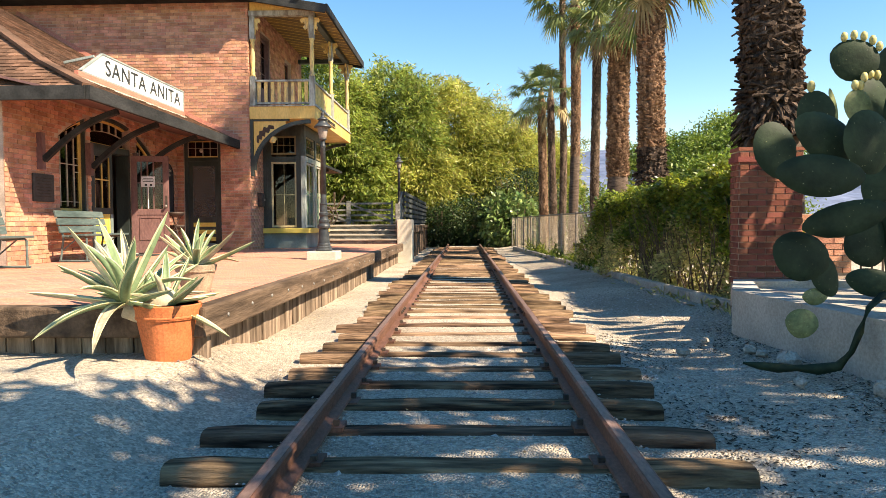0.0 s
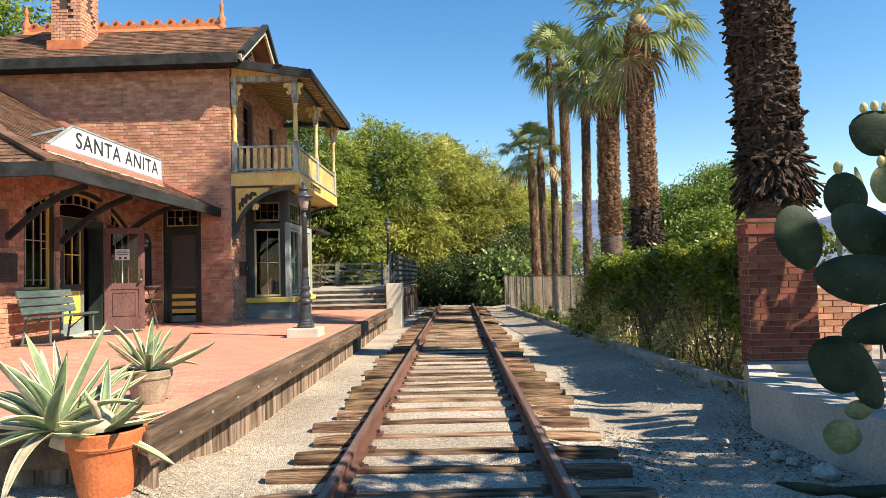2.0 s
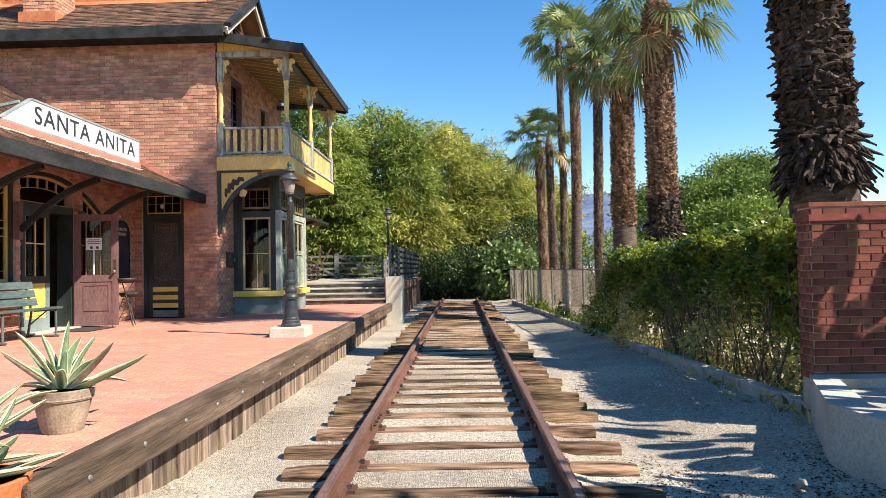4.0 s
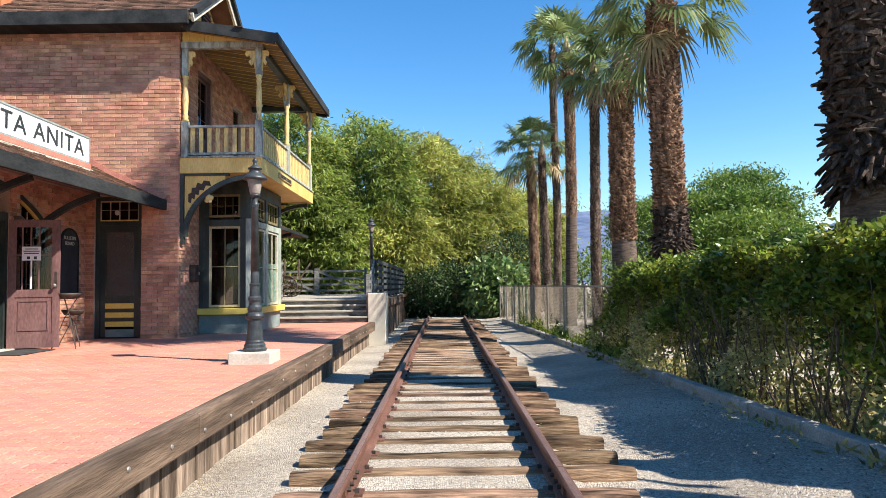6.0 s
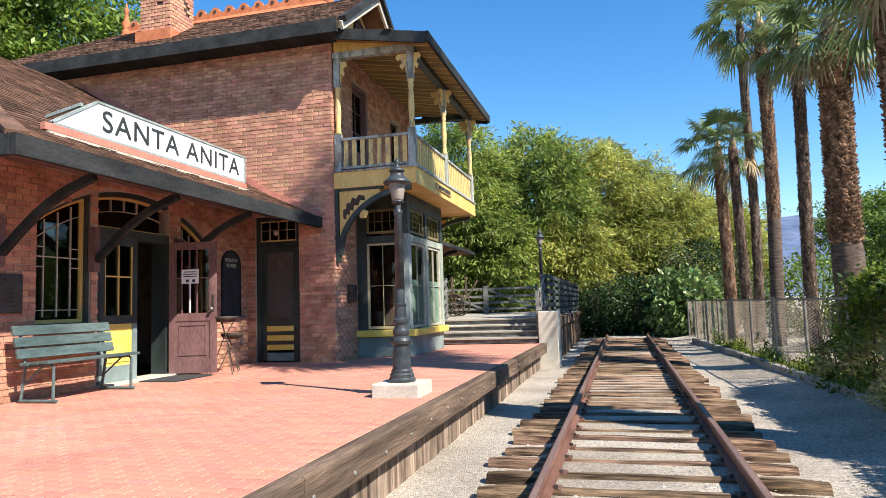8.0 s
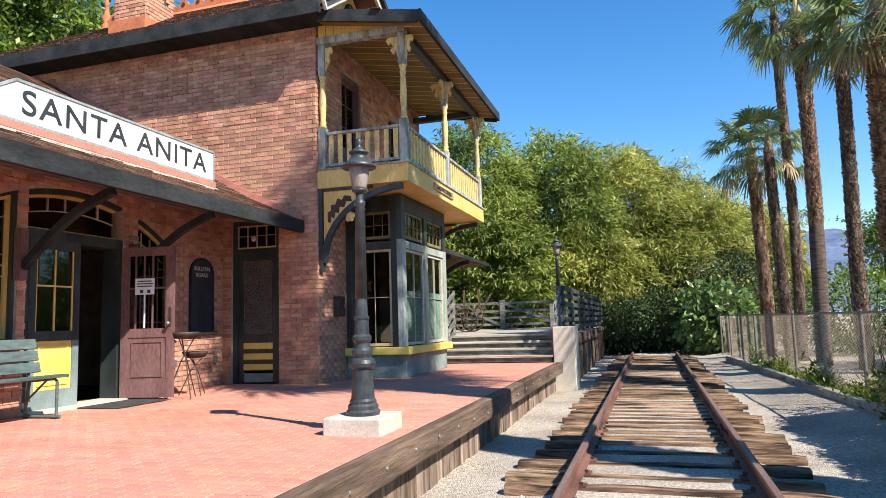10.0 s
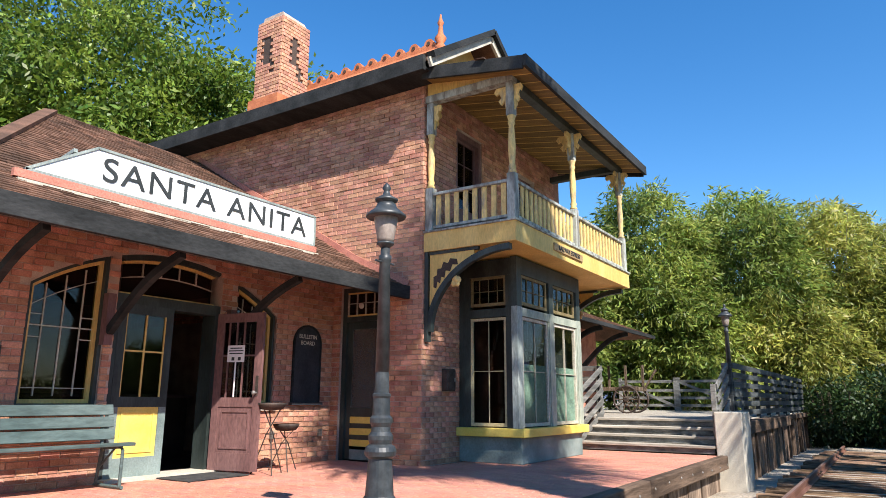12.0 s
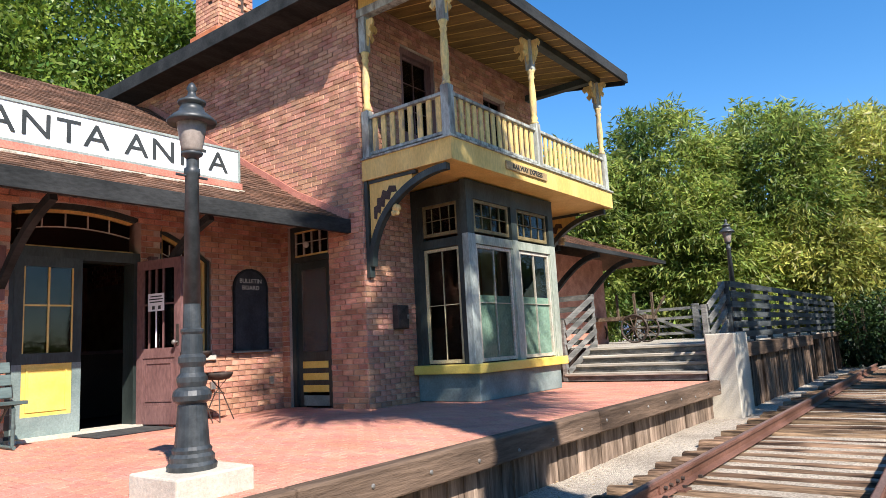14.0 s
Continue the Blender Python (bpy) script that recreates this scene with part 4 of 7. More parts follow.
def half_window(name, y0, y1, high_at, label):
    """A tall sash window whose head follows the great arch, with yellow frame and thin bars."""
    w = thing(name, (WX - 0.12, (y0 + y1) / 2, SILL), label, "window", kind="structure")
    xb, xf = WX - 0.16, WX - 0.09
    n = 8

    def rim(inset):
        a, c, s = y0 + inset, y1 - inset, SILL + inset
        top = [(a + (c - a) * i / n, arch_z(a + (c - a) * i / n) - inset) for i in range(n, -1, -1)]
        return [(a, s), (c, s)] + top
    outer, mid, inner = rim(0.0), rim(0.04), rim(0.085)

    def ring(o, i, x0, x1):
        b = Build()
        m = len(o)
        for k in range(m):
            q = [o[k], o[(k + 1) % m], i[(k + 1) % m], i[k]]
            b.prism(q, "x", x0, x1)
        return b
    part("casing", ring(outer, mid, WX - 0.26, WX - 0.03), GREEN, w)
    fr = part("sash", ring(mid, inner, xb, xf), YELLOW, w, "yellow painted sash")
    part("pane", Build().prism(inner, "x", xb + 0.03, xb + 0.035), GLASS, w)
    a, c = y0 + 0.085, y1 - 0.085
    cols = [a + (c - a) * k for k in (0.2, 0.5, 0.8)]
    for yy in cols:
        part("glazing_bar", Build().box(xb + 0.02, xf - 0.02, yy - 0.006, yy + 0.006, SILL + 0.12, arch_z(yy) - 0.12), BARGE, fr)
    part("glazing_bar", Build().box(xb + 0.022, xf - 0.022, a, c, SILL + 0.87, SILL + 0.884), BARGE, fr)
    part("glazing_bar", Build().box(xb + 0.022, xf - 0.022, a, c, SILL + 0.2, SILL + 0.21), BARGE, fr)
    for p, q in ((a, cols[0]), (cols[2], c)):
        for z in (SILL + 0.75, SILL + 1.0):
            part("glazing_bar", Build().box(xb + 0.022, xf - 0.022, p, q, z - 0.005, z + 0.005), BARGE, fr)
    hb = Build()
    for i in range(6):
        ya, yc = a + (c - a) * i / 6, a + (c - a) * (i + 1) / 6
        hb.prism([(ya, arch_z(ya) - 0.29), (yc, arch_z(yc) - 0.29), (yc, arch_z(yc) - 0.28), (ya, arch_z(ya) - 0.28)], "x", xb + 0.022, xf - 0.022)
    part("glazing_bar", hb, BARGE, fr)
    part("sill", Build().box(WX - 0.2, WX + 0.06, y0 - 0.05, y1 + 0.05, SILL - 0.07, SILL + 0.0), CONCRETE, w, bevel=0.01)


half_window("window_1", WL0, WL1, 1, "tall half-arched window with yellow sash and thin glazing bars")
half_window("window_2", WR0, WR1, -1, "tall half-arched window with yellow sash and thin glazing bars")

# fanlight and door frame
TZ = 2.72
fan = thing("window_3", (WX - 0.12, 14.42, TZ), "low arched fanlight over the double door with yellow bars", "window", kind="structure")
n = 12
arc_o = [(DL0 + (DL1 - DL0) * i / n, arch_z(DL0 + (DL1 - DL0) * i / n)) for i in range(n + 1)]


def inset_arc(d):
    return [(DL0 + d + (DL1 - DL0 - 2 * d) * i / n, arch_z(DL0 + d + (DL1 - DL0 - 2 * d) * i / n) - d) for i in range(n + 1)]


for o, i, m, x0, x1, nm in ((arc_o, inset_arc(0.07), GREEN, WX - 0.26, WX - 0.02, "casing"), (inset_arc(0.07), inset_arc(0.105), YELLOW, WX - 0.16, WX - 0.08, "sash")):
    bb = Build()
    for k in range(n):
        bb.prism([i[k], i[k + 1], o[k + 1], o[k]], "x", x0, x1)
    part(nm, bb, m, fan)
part("sash", Build().box(WX - 0.16, WX - 0.08, DL0 + 0.07, DL1 - 0.07, TZ + 0.07, TZ + 0.095), YELLOW, fan)
part("transom", Build().box(WX - 0.26, WX - 0.02, DL0, DL1, TZ - 0.06, TZ + 0.07), GREEN, fan)
part("pane", Build().prism([(DL0 + 0.1, TZ + 0.08), (DL1 - 0.1, TZ + 0.08)] + inset_arc(0.1)[::-1], "x", WX - 0.13, WX - 0.125), GLASS, fan)
for k in range(1, 5):
    yy = DL0 + 0.1 + (DL1 - DL0 - 0.2) * k / 5
    part("glazing_bar", Build().box(WX - 0.14, WX - 0.1, yy - 0.004, yy + 0.004, arch_z(yy) - 0.27, arch_z(yy) - 0.11), BARGE, fan)
bb = Build()
for k in range(n):
    (ya, za), (yc, zc) = inset_arc(0.1)[k], inset_arc(0.1)[k + 1]
    bb.prism([(ya, za - 0.18), (yc, zc - 0.18), (yc, zc - 0.17), (ya, za - 0.17)], "x", WX - 0.14, WX - 0.1)
part("glazing_bar", bb, BARGE, fan)
dframe = thing("door_frame", (WX, 14.42, PZ), "dark green frame of the waiting room double door", "door frame", kind="structure")
for y0, y1 in ((DL0, DL0 + 0.08), (DL1 - 0.08, DL1)):
    part("jamb", Build().box(WX - 0.28, WX - 0.02, y0, y1, PZ, TZ - 0.06), GREEN, dframe)
part("threshold", Build().box(WX - 0.28, WX + 0.14, DL0, DL1, PZ - 0.02, PZ + 0.035), CONCRETE, dframe)


def panel_door(name, label, w, h, paint, panel_paint, bar_paint, lower_paint):
    """A leaf standing at the origin, hinge on its left edge, facing -y; moved into place afterwards."""
    d = thing(name, (0, 0, 0), label, "door", kind="structure")
    t, st, lock = 0.045, 0.1, 0.86
    part("stile", Build().box(0, st, -t, 0, lock - 0.06, h), paint, d)
    part("stile", Build().box(w - st, w, -t, 0, lock - 0.06, h), paint, d)
    part("stile", Build().box(0, st, -t - 0.001, 0.001, 0, lock - 0.06), lower_paint, d)
    part("stile", Build().box(w - st, w, -t - 0.001, 0.001, 0, lock - 0.06), lower_paint, d)
    part("rail", Build().box(st, w - st, -t, 0, h - 0.12, h), paint, d)
    part("rail", Build().box(st, w - st, -t, 0, lock - 0.06, lock + 0.06), paint, d)
    part("rail", Build().box(st, w - st, -t, 0, 0, 0.22), lower_paint, d)
    pn = part("panel", Build().box(st, w - st, -t + 0.012, -0.012, 0.22, lock - 0.06), panel_paint, d)
    m = Build()
    for a, c, e, f in ((st + 0.05, w - st - 0.05, 0.27, 0.29), (st + 0.05, w - st - 0.05, lock - 0.13, lock - 0.11), (st + 0.05, st + 0.07, 0.29, lock - 0.13), (w - st - 0.07, w - st - 0.05, 0.29, lock - 0.13)):
        m.box(a, c, -t, -t + 0.014, e, f)
    part("moulding", m, panel_paint, pn)
    part("pane", Build().box(st, w - st, -0.026, -0.02, lock + 0.06, h - 0.12), GLASS, d)
    for x in ((w / 2,) if bar_paint is YELLOW else (0.2, 0.32, 0.44)):
        part("glazing_bar", Build().box(x - 0.01, x + 0.01, -t + 0.005, -0.012, lock + 0.06, h - 0.12), bar_paint, d)
    zz = lock + 0.06 + (h - lock - 0.18) * 0.55
    part("glazing_bar", Build().box(st, w - st, -t + 0.006, -0.013, zz - 0.01, zz + 0.01), bar_paint, d)
    part("bead", Build().box(st, st + 0.015, -t + 0.004, -0.01, lock + 0.06, h - 0.12), bar_paint, d)
    part("bead", Build().box(w - st - 0.015, w - st, -t + 0.004, -0.01, lock + 0.06, h - 0.12), bar_paint, d)
    return d


leaf = panel_door("door_1", "closed dark green door leaf with yellow lower panel and glazed top", 0.74, 2.03, GREEN, YELLOW_B, YELLOW, BASEGREEN)
leaf.matrix_basis = pose(WX - 0.06, DL0 + 0.06, PZ + 0.035, 0, 0, 90)
leaf2 = panel_door("door_2", "open mauve-brown panelled door leaf with glazed upper half and paper notice", 0.74, 2.03, BROWN, BROWN, BROWN, BROWN)
notice = part("notice", Build().box(0.2, 0.47, -0.052, -0.048, 1.38, 1.6), PAPER, leaf2, "white paper notice with small print")
lines = Build()
for i, (a, c) in enumerate(((0.24, 0.43), (0.22, 0.45), (0.23, 0.44))):
    lines.box(a, c, -0.0535, -0.052, 1.555 - i * 0.035, 1.57 - i * 0.035)
for a in (0.27, 0.37):
    lines.box(a, a + 0.045, -0.0535, -0.052, 1.4, 1.445)
part("print", lines, BLACK, notice)
part("tape", Build().box(0.325, 0.345, -0.05, -0.046, 0.93, 1.38), PAPER, leaf2, "white strip below the notice")
part("knob", Build().tube([(0.69, -0.045, 0.98), (0.69, -0.1, 0.98)], [0.014, 0.014], 8).ellipsoid((0.69, -0.11, 0.98), (0.03, 0.022, 0.03)), STEEL, leaf2, "pale round door knob", True)
part("lock_plate", Build().box(0.67, 0.71, -0.052, -0.045, 0.94, 1.2), IRON, leaf2)
leaf2.matrix_basis = pose(WX + 0.02, DL1 - 0.02, PZ + 0.035, 0, 0, 13)

mat_ob = thing("door_mat", (WX + 0.4, 14.75, PZ), "dark rubber mat lying before the open door", "door mat")
part("mat", Build().box(WX + 0.15, WX + 0.75, 14.3, 15.2, PZ + 0.002, PZ + 0.016), MAT_RUBBER, mat_ob, bevel=0.005)

# screen door in the south wall
sd = thing("door_3", (-6.32, SY + 0.1, PZ), "dark green screen door with yellow slats and small-paned transom", "door", kind="structure")
part("jamb", Build().box(D0, D0 + 0.08, SY + 0.05, SY + 0.25, PZ, DT), GREEN, sd)
part("jamb", Build().box(D1 - 0.08, D1, SY + 0.05, SY + 0.25, PZ, DT), GREEN, sd)
part("head", Build().box(D0 + 0.08, D1 - 0.08, SY + 0.05, SY + 0.25, DT - 0.08, DT), GREEN, sd)
part("transom", Build().box(D0 + 0.08, D1 - 0.08, SY + 0.05, SY + 0.25, 2.78, 2.86), GREEN, sd)
a, c = D0 + 0.08, D1 - 0.08
tl = part("transom_light", Build().box(a, c, SY + 0.1, SY + 0.105, 2.86, DT - 0.08), GLASS, sd)
for z in (2.87, DT - 0.1):
    part("bead", Build().box(a, c, SY + 0.07, SY + 0.12, z, z + 0.025), YELLOW, tl)
for xx in (a, a + 0.18, a + 0.36, a + 0.54, c - 0.025):
    part("bead", Build().box(xx, xx + 0.009, SY + 0.072, SY + 0.118, 2.895, DT - 0.1), BARGE, tl)
part("bead", Build().box(a, c, SY + 0.074, SY + 0.116, 3.08, 3.088), BARGE, tl)
part("stile", Build().box(a, a + 0.1, SY + 0.1, SY + 0.14, PZ + 0.02, 2.78), GREEN, sd)
part("stile", Build().box(c - 0.1, c, SY + 0.1, SY + 0.14, PZ + 0.02, 2.78), GREEN, sd)
part("rail", Build().box(a + 0.1, c - 0.1, SY + 0.1, SY + 0.14, 2.66, 2.78), GREEN, sd)
part("rail", Build().box(a + 0.1, c - 0.1, SY + 0.1, SY + 0.14, 1.3, 1.42), GREEN, sd)
part("rail", Build().box(a + 0.1, c - 0.1, SY + 0.1, SY + 0.14, PZ + 0.02, PZ + 0.17), BASEGREEN, sd)
for i in range(3):
    z = 0.83 + i * 0.175
    part("slat", Build().box(a + 0.1, c - 0.1, SY + 0.09, SY + 0.13, z, z + 0.1), YELLOW_B, sd, "bright yellow slat")
    part("slat", Build().box(a + 0.1, c - 0.1, SY + 0.11, SY + 0.135, z + 0.1, z + 0.175), GREEN, sd)
part("pane", Build().box(a + 0.1, c - 0.1, SY + 0.115, SY + 0.12, 1.42, 2.66), GLASS, sd)
part("screen", Build().box(a + 0.1, c - 0.1, SY + 0.104, SY + 0.107, 1.42, 2.66), SCREEN, sd, "grey insect screen")
part("globe", Build().ellipsoid((-6.33, SY - 0.03, 3.02), (0.045, 0.045, 0.05)), PALE, sd, "small white porch lamp globe", True)

# bay window
BXF, BZ0 = -4.05, PZ                       # bay front plane
bay = thing("bay_window", (-4.6, 19.7, PZ), "projecting bay window with grey frame, dark lights and yellow sill", "bay window", kind="structure")
part("base", Build().box(EX + 0.012, BXF, B0, B1, PZ, 1.0), BASEGREEN, bay, "faded grey-green base boards", bevel=0.01)
part("sill", Build().box(EX + 0.012, BXF + 0.1, B0 - 0.1, B1 + 0.1, 1.0, 1.13), YELLOW_B, bay, "bright yellow sill board", bevel=0.012)
part("bay_floor", Build().box(EX - 0.2, BXF - 0.05, B0 + 0.05, B1 - 0.05, 1.131, 1.16), DARK, bay)
posts = [(BXF, B0), (BXF, (B0 + B1) / 2), (BXF, B1)]
for (px, py), m in zip(posts, (GREY, GREY_LIT, GREY_LIT)):
    part("post", Build().box(px - 0.1, px + 0.012, py - 0.09, py + 0.09, 1.13, 2.98), m, bay, "grey painted corner post", bevel=0.008)
    part("post", Build().box(px - 0.1, px + 0.005, py - 0.085, py + 0.085, 2.98, 3.77), GREEN, bay)
part("post", Build().box(EX + 0.013, EX + 0.12, B0 - 0.005, B0 + 0.1, 1.13, 3.77), GREEN, bay)
part("post", Build().box(EX + 0.013, EX + 0.12, B1 - 0.1, B1 + 0.005, 1.13, 3.77), GREEN, bay)
part("lintel", Build().box(BXF - 0.1, BXF + 0.008, B0 + 0.09, B1 - 0.09, 2.84, 2.97), GREY_LIT, bay, "grey-green lintel in the lighter, sunlit tone")
part("lintel", Build().box(EX + 0.12, BXF - 0.1, B0 - 0.003, B0 + 0.09, 2.84, 2.97), GREEN, bay)
part("lintel", Build().box(EX + 0.12, BXF - 0.1, B1 - 0.09, B1 + 0.003, 2.84, 2.97), GREEN, bay)
part("top_board", Build().box(EX + 0.12, BXF - 0.1, B0 - 0.003, B0 + 0.09, 3.5, 3.77), GREEN, bay)
part("top_board", Build().box(BXF - 0.1, BXF + 0.004, B0 + 0.085, B1 - 0.085, 3.5, 3.77), GREEN, bay)
part("top_board", Build().box(EX + 0.12, BXF - 0.1, B1 - 0.09, B1 + 0.003, 3.5, 3.77), GREEN, bay)


def sash(parent, axis, at, u0, u1, z0, z1, cols, rows, m, curtain=0.0):
    """A glazed sash in a plane x = at or y = at."""
    def bx(a, c, e, f, d0, d1):
        return Build().box(at + d0, at + d1, a, c, e, f) if axis == "x" else Build().box(a, c, at + d0, at + d1, e, f)
    s = part("sash", bx(u0, u1, z0, z0 + 0.05, -0.025, 0.025), m, parent)
    for a, c, e, f in ((u0, u1, z1 - 0.045, z1), (u0, u0 + 0.045, z0 + 0.05, z1 - 0.045), (u1 - 0.045, u1, z0 + 0.05, z1 - 0.045)):
        part("sash_rail", bx(a, c, e, f, -0.025, 0.025), m, s)
    if curtain:
        q = Build().add([(at, u0 + 0.04, z0 + 0.04), (at, u1 - 0.04, z0 + 0.04), (at, u1 - 0.04, z1 - 0.04), (at, u0 + 0.04, z1 - 0.04)], [(0, 1, 2, 3)])
        part("pane", q, GLASS_C, s).visible_shadow = False
    else:
        part("pane", bx(u0 + 0.04, u1 - 0.04, z0 + 0.04, z1 - 0.04, -0.004, 0.002), GLASS, s)
    for i in range(1, cols):
        u = u0 + (u1 - u0) * i / cols
        part("glazing_bar", bx(u - 0.0045, u + 0.0045, z0 + 0.05, z1 - 0.045, -0.018, 0.018), m, s)
    for i in range(1, rows):
        z = z0 + (z1 - z0) * i / rows
        part("glazing_bar", bx(u0 + 0.045, u1 - 0.045, z - 0.0045, z + 0.0045, -0.017, 0.017), m, s)
    if curtain:
        c = part("half_curtain", bx(u0 + 0.04, u1 - 0.04, z0 + 0.04, z0 + curtain, -0.02 if axis == "x" else 0.012, -0.012 if axis == "x" else 0.02), CURTAIN, s, "pale green half curtain")


MID = (B0 + B1) / 2
for a, c in ((B0 + 0.12, MID - 0.12), (MID + 0.12, B1 - 0.12)):
    sash(bay, "x", BXF - 0.045, a, c, 1.15, 2.83, 2, 2, BARGE, 0.95)
    sash(bay, "x", BXF - 0.05, a, c, 3.02, 3.5, 4, 2, OCHRE_SHADE)
    part("jamb", Build().box(BXF - 0.09, BXF - 0.01, a - 0.035, a, 1.13, 2.84), GREY_LIT, bay)
    part("jamb", Build().box(BXF - 0.09, BXF - 0.01, c, c + 0.035, 1.13, 2.84), GREY_LIT, bay)
sash(bay, "y", B0 + 0.045, EX + 0.22, BXF - 0.24, 1.15, 2.83, 2, 2, CREAM)
sash(bay, "y", B0 + 0.05, EX + 0.22, BXF - 0.24, 3.02, 3.5, 4, 2, OCHRE_SHADE)
for x0, x1 in ((EX + 0.12, EX + 0.22), (BXF - 0.24, BXF - 0.1)):
    part("jamb", Build().box(x0, x1, B0 + 0.002, B0 + 0.088, 1.13, 2.84), GREEN, bay)
    part("jamb", Build().box(x0, x1, B0 + 0.002, B0 + 0.088, 2.97, 3.5), GREEN, bay)
part("bay_side", Build().box(EX + 0.12, BXF - 0.1, B1 - 0.09, B1 - 0.01, 1.13, 2.84), GREEN, bay)
part("bay_side", Build().box(EX + 0.12, BXF - 0.1, B1 - 0.09, B1 - 0.01, 2.97, 3.5), GREEN, bay)

# meter box on the east wall
mb = thing("meter_box", (EX + 0.05, 18.05, 1.9), "small dark metal meter box fixed to the brick wall", "meter box")
part("body", Build().box(EX + 0.012, EX + 0.12, 17.98, 18.22, 1.68, 2.02), IRON, mb, bevel=0.01)
part("lid", Build().box(EX + 0.12, EX + 0.132, 18.0, 18.2, 1.7, 2.0), IRON, mb, bevel=0.004)
part("latch", Build().box(EX + 0.132, EX + 0.15, 18.16, 18.19, 1.82, 1.88), STEEL, mb)


# ---- balcony ----
BY0, BY1, BX = 17.46, 22.5, -3.56          # south end, north end, outer edge
FZ0, FZ1, RT = 3.775, 4.1, 4.72            # fascia, deck top, rail top
bal = thing("balcony", (-4.4, 20, FZ0), "yellow timber balcony with turned posts and worn grey railings", "balcony", kind="structure")
part("fascia", Build().box(EX + 0.012, BX - 0.05, BY0, BY0 + 0.05, FZ0, FZ1 - 0.03), YELLOW, bal, "yellow painted fascia board with streaks")
part("fascia", Build().box(BX - 0.05, BX + 0.002, BY0 - 0.002, BY1 + 0.002, FZ0, FZ1 - 0.03), YELLOW, bal)
part("fascia", Build().box(EX + 0.012, BX - 0.05, BY1 - 0.05, BY1, FZ0, FZ1 - 0.03), YELLOW, bal)
part("soffit", Build().box(EX + 0.012, BX - 0.05, BY0 + 0.05, BY1 - 0.05, FZ0 + 0.02, FZ0 + 0.05), YELLOW, bal)
part("deck", Build().box(EX + 0.012, BX + 0.03, BY0 - 0.03, BY1 + 0.03, FZ1 - 0.03, FZ1), GREY_W, bal, "grey worn deck edge", bevel=0.006)
POST_Y = (BY0 + 0.07, 19.85, BY1 - 0.13)


def turned_post(x, y, half=False):
    p = part("post", Build().box(x - 0.065, x + 0.065, y - 0.065, y + 0.065, FZ1, RT + 0.08), GREY_W, bal, "square worn grey post foot", bevel=0.008)
    z0 = RT + 0.08
    prof = [(0.062, z0), (0.066, z0 + 0.03), (0.045, z0 + 0.06), (0.058, z0 + 0.1), (0.04, z0 + 0.15), (0.05, z0 + 0.24), (0.058, z0 + 0.42), (0.05, z0 + 0.6), (0.04, z0 + 0.74), (0.056, z0 + 0.78), (0.042, z0 + 0.82), (0.06, z0 + 0.87), (0.064, z0 + 0.9)]
    part("shaft", Build().lathe(prof, x, y, 14), YELLOW_W, p, "turned yellow shaft with peeling paint", True)
    part("cap", Build().box(x - 0.06, x + 0.06, y - 0.06, y + 0.06, z0 + 0.9, 6.24), GREY_W, p, bevel=0.008)
    for dx, dy in ((0.0, 1), (0.0, -1), (-1, 0), (1, 0)):
        if (dy == -1 and y < BY0 + 0.2 and dx == 0) or (dy == 1 and y > BY1 - 0.3) or (half and dx == -1):
            continue
        k = 0.4 if dx == 1 else 0.62
        arm = [(0.0, 6.19), (0.3 * k, 6.19), (0.36 * k, 6.13), (0.3 * k, 6.07), (0.22 * k, 6.1), (0.16 * k, 6.02), (0.24 * k, 5.97), (0.16 * k, 5.9), (0.07 * k, 5.96), (0.05 * k, 5.84), (0, 5.78)]
        bb2 = Build()
        if dx:
            bb2.prism([(x + dx * (0.056 + u), z) for u, z in arm], "y", y - 0.018, y + 0.018)
        else:
            bb2.prism([(y + dy * (0.056 + u), z) for u, z in arm], "x", x - 0.018, x + 0.018)
        part("scroll_bracket", bb2, YELLOW_W, p, "scroll-cut bracket")


for py in POST_Y:
    turned_post(BX - 0.07, py)
turned_post(EX + 0.09, POST_Y[0], True)


def railing_run(a, c, axis, at):
    def bx(u0, u1, d, z0, z1):
        return Build().box(u0, u1, at - d, at + d, z0, z1) if axis == "y" else Build().box(at - d, at + d, u0, u1, z0, z1)
    part("handrail", bx(a, c, 0.045, RT - 0.05, RT), GREY_W, bal, "worn grey handrail", bevel=0.01)
    part("bottom_rail", bx(a, c, 0.03, FZ1 + 0.04, FZ1 + 0.085), GREY_W, bal, bevel=0.006)
    n2 = max(2, int((c - a) / 0.155))
    for i in range(n2):
        u = a + (c - a) * (i + 0.5) / n2
        part("baluster", bx(u - 0.04, u + 0.04, 0.012, FZ1 + 0.085, RT - 0.05), YELLOW_W, bal, "flat yellow baluster")


railing_run(EX + 0.155, BX - 0.135, "y", POST_Y[0])
for a, c in zip(POST_Y, POST_Y[1:]):
    railing_run(a + 0.065, c - 0.065, "x", BX - 0.07)
railing_run(EX + 0.02, BX - 0.135, "y", POST_Y[2])
# plates carrying the balcony roof
part("wall_plate", Build().box(EX + 0.02, BX, BY0 - 0.01, BY0 + 0.13, 6.24, 6.36), GREY_W, bal, "worn grey beam")
part("wall_plate", Build().box(BX - 0.14, BX, BY0 + 0.13, BY1 - 0.05, 6.2, 6.34), GREEN, bal)
part("wall_plate", Build().box(EX + 0.02, BX - 0.14, BY1 - 0.2, BY1 - 0.06, 6.24, 6.36), GREEN, bal)
# boards above the south beam
for i in range(9):
    x0 = EX + 0.04 + i * 0.145
    part("batten", Build().box(x0, x0 + 0.138, BY0 + 0.02, BY0 + 0.05, 6.36, 6.6 - i * 0.028), YELLOW, bal)
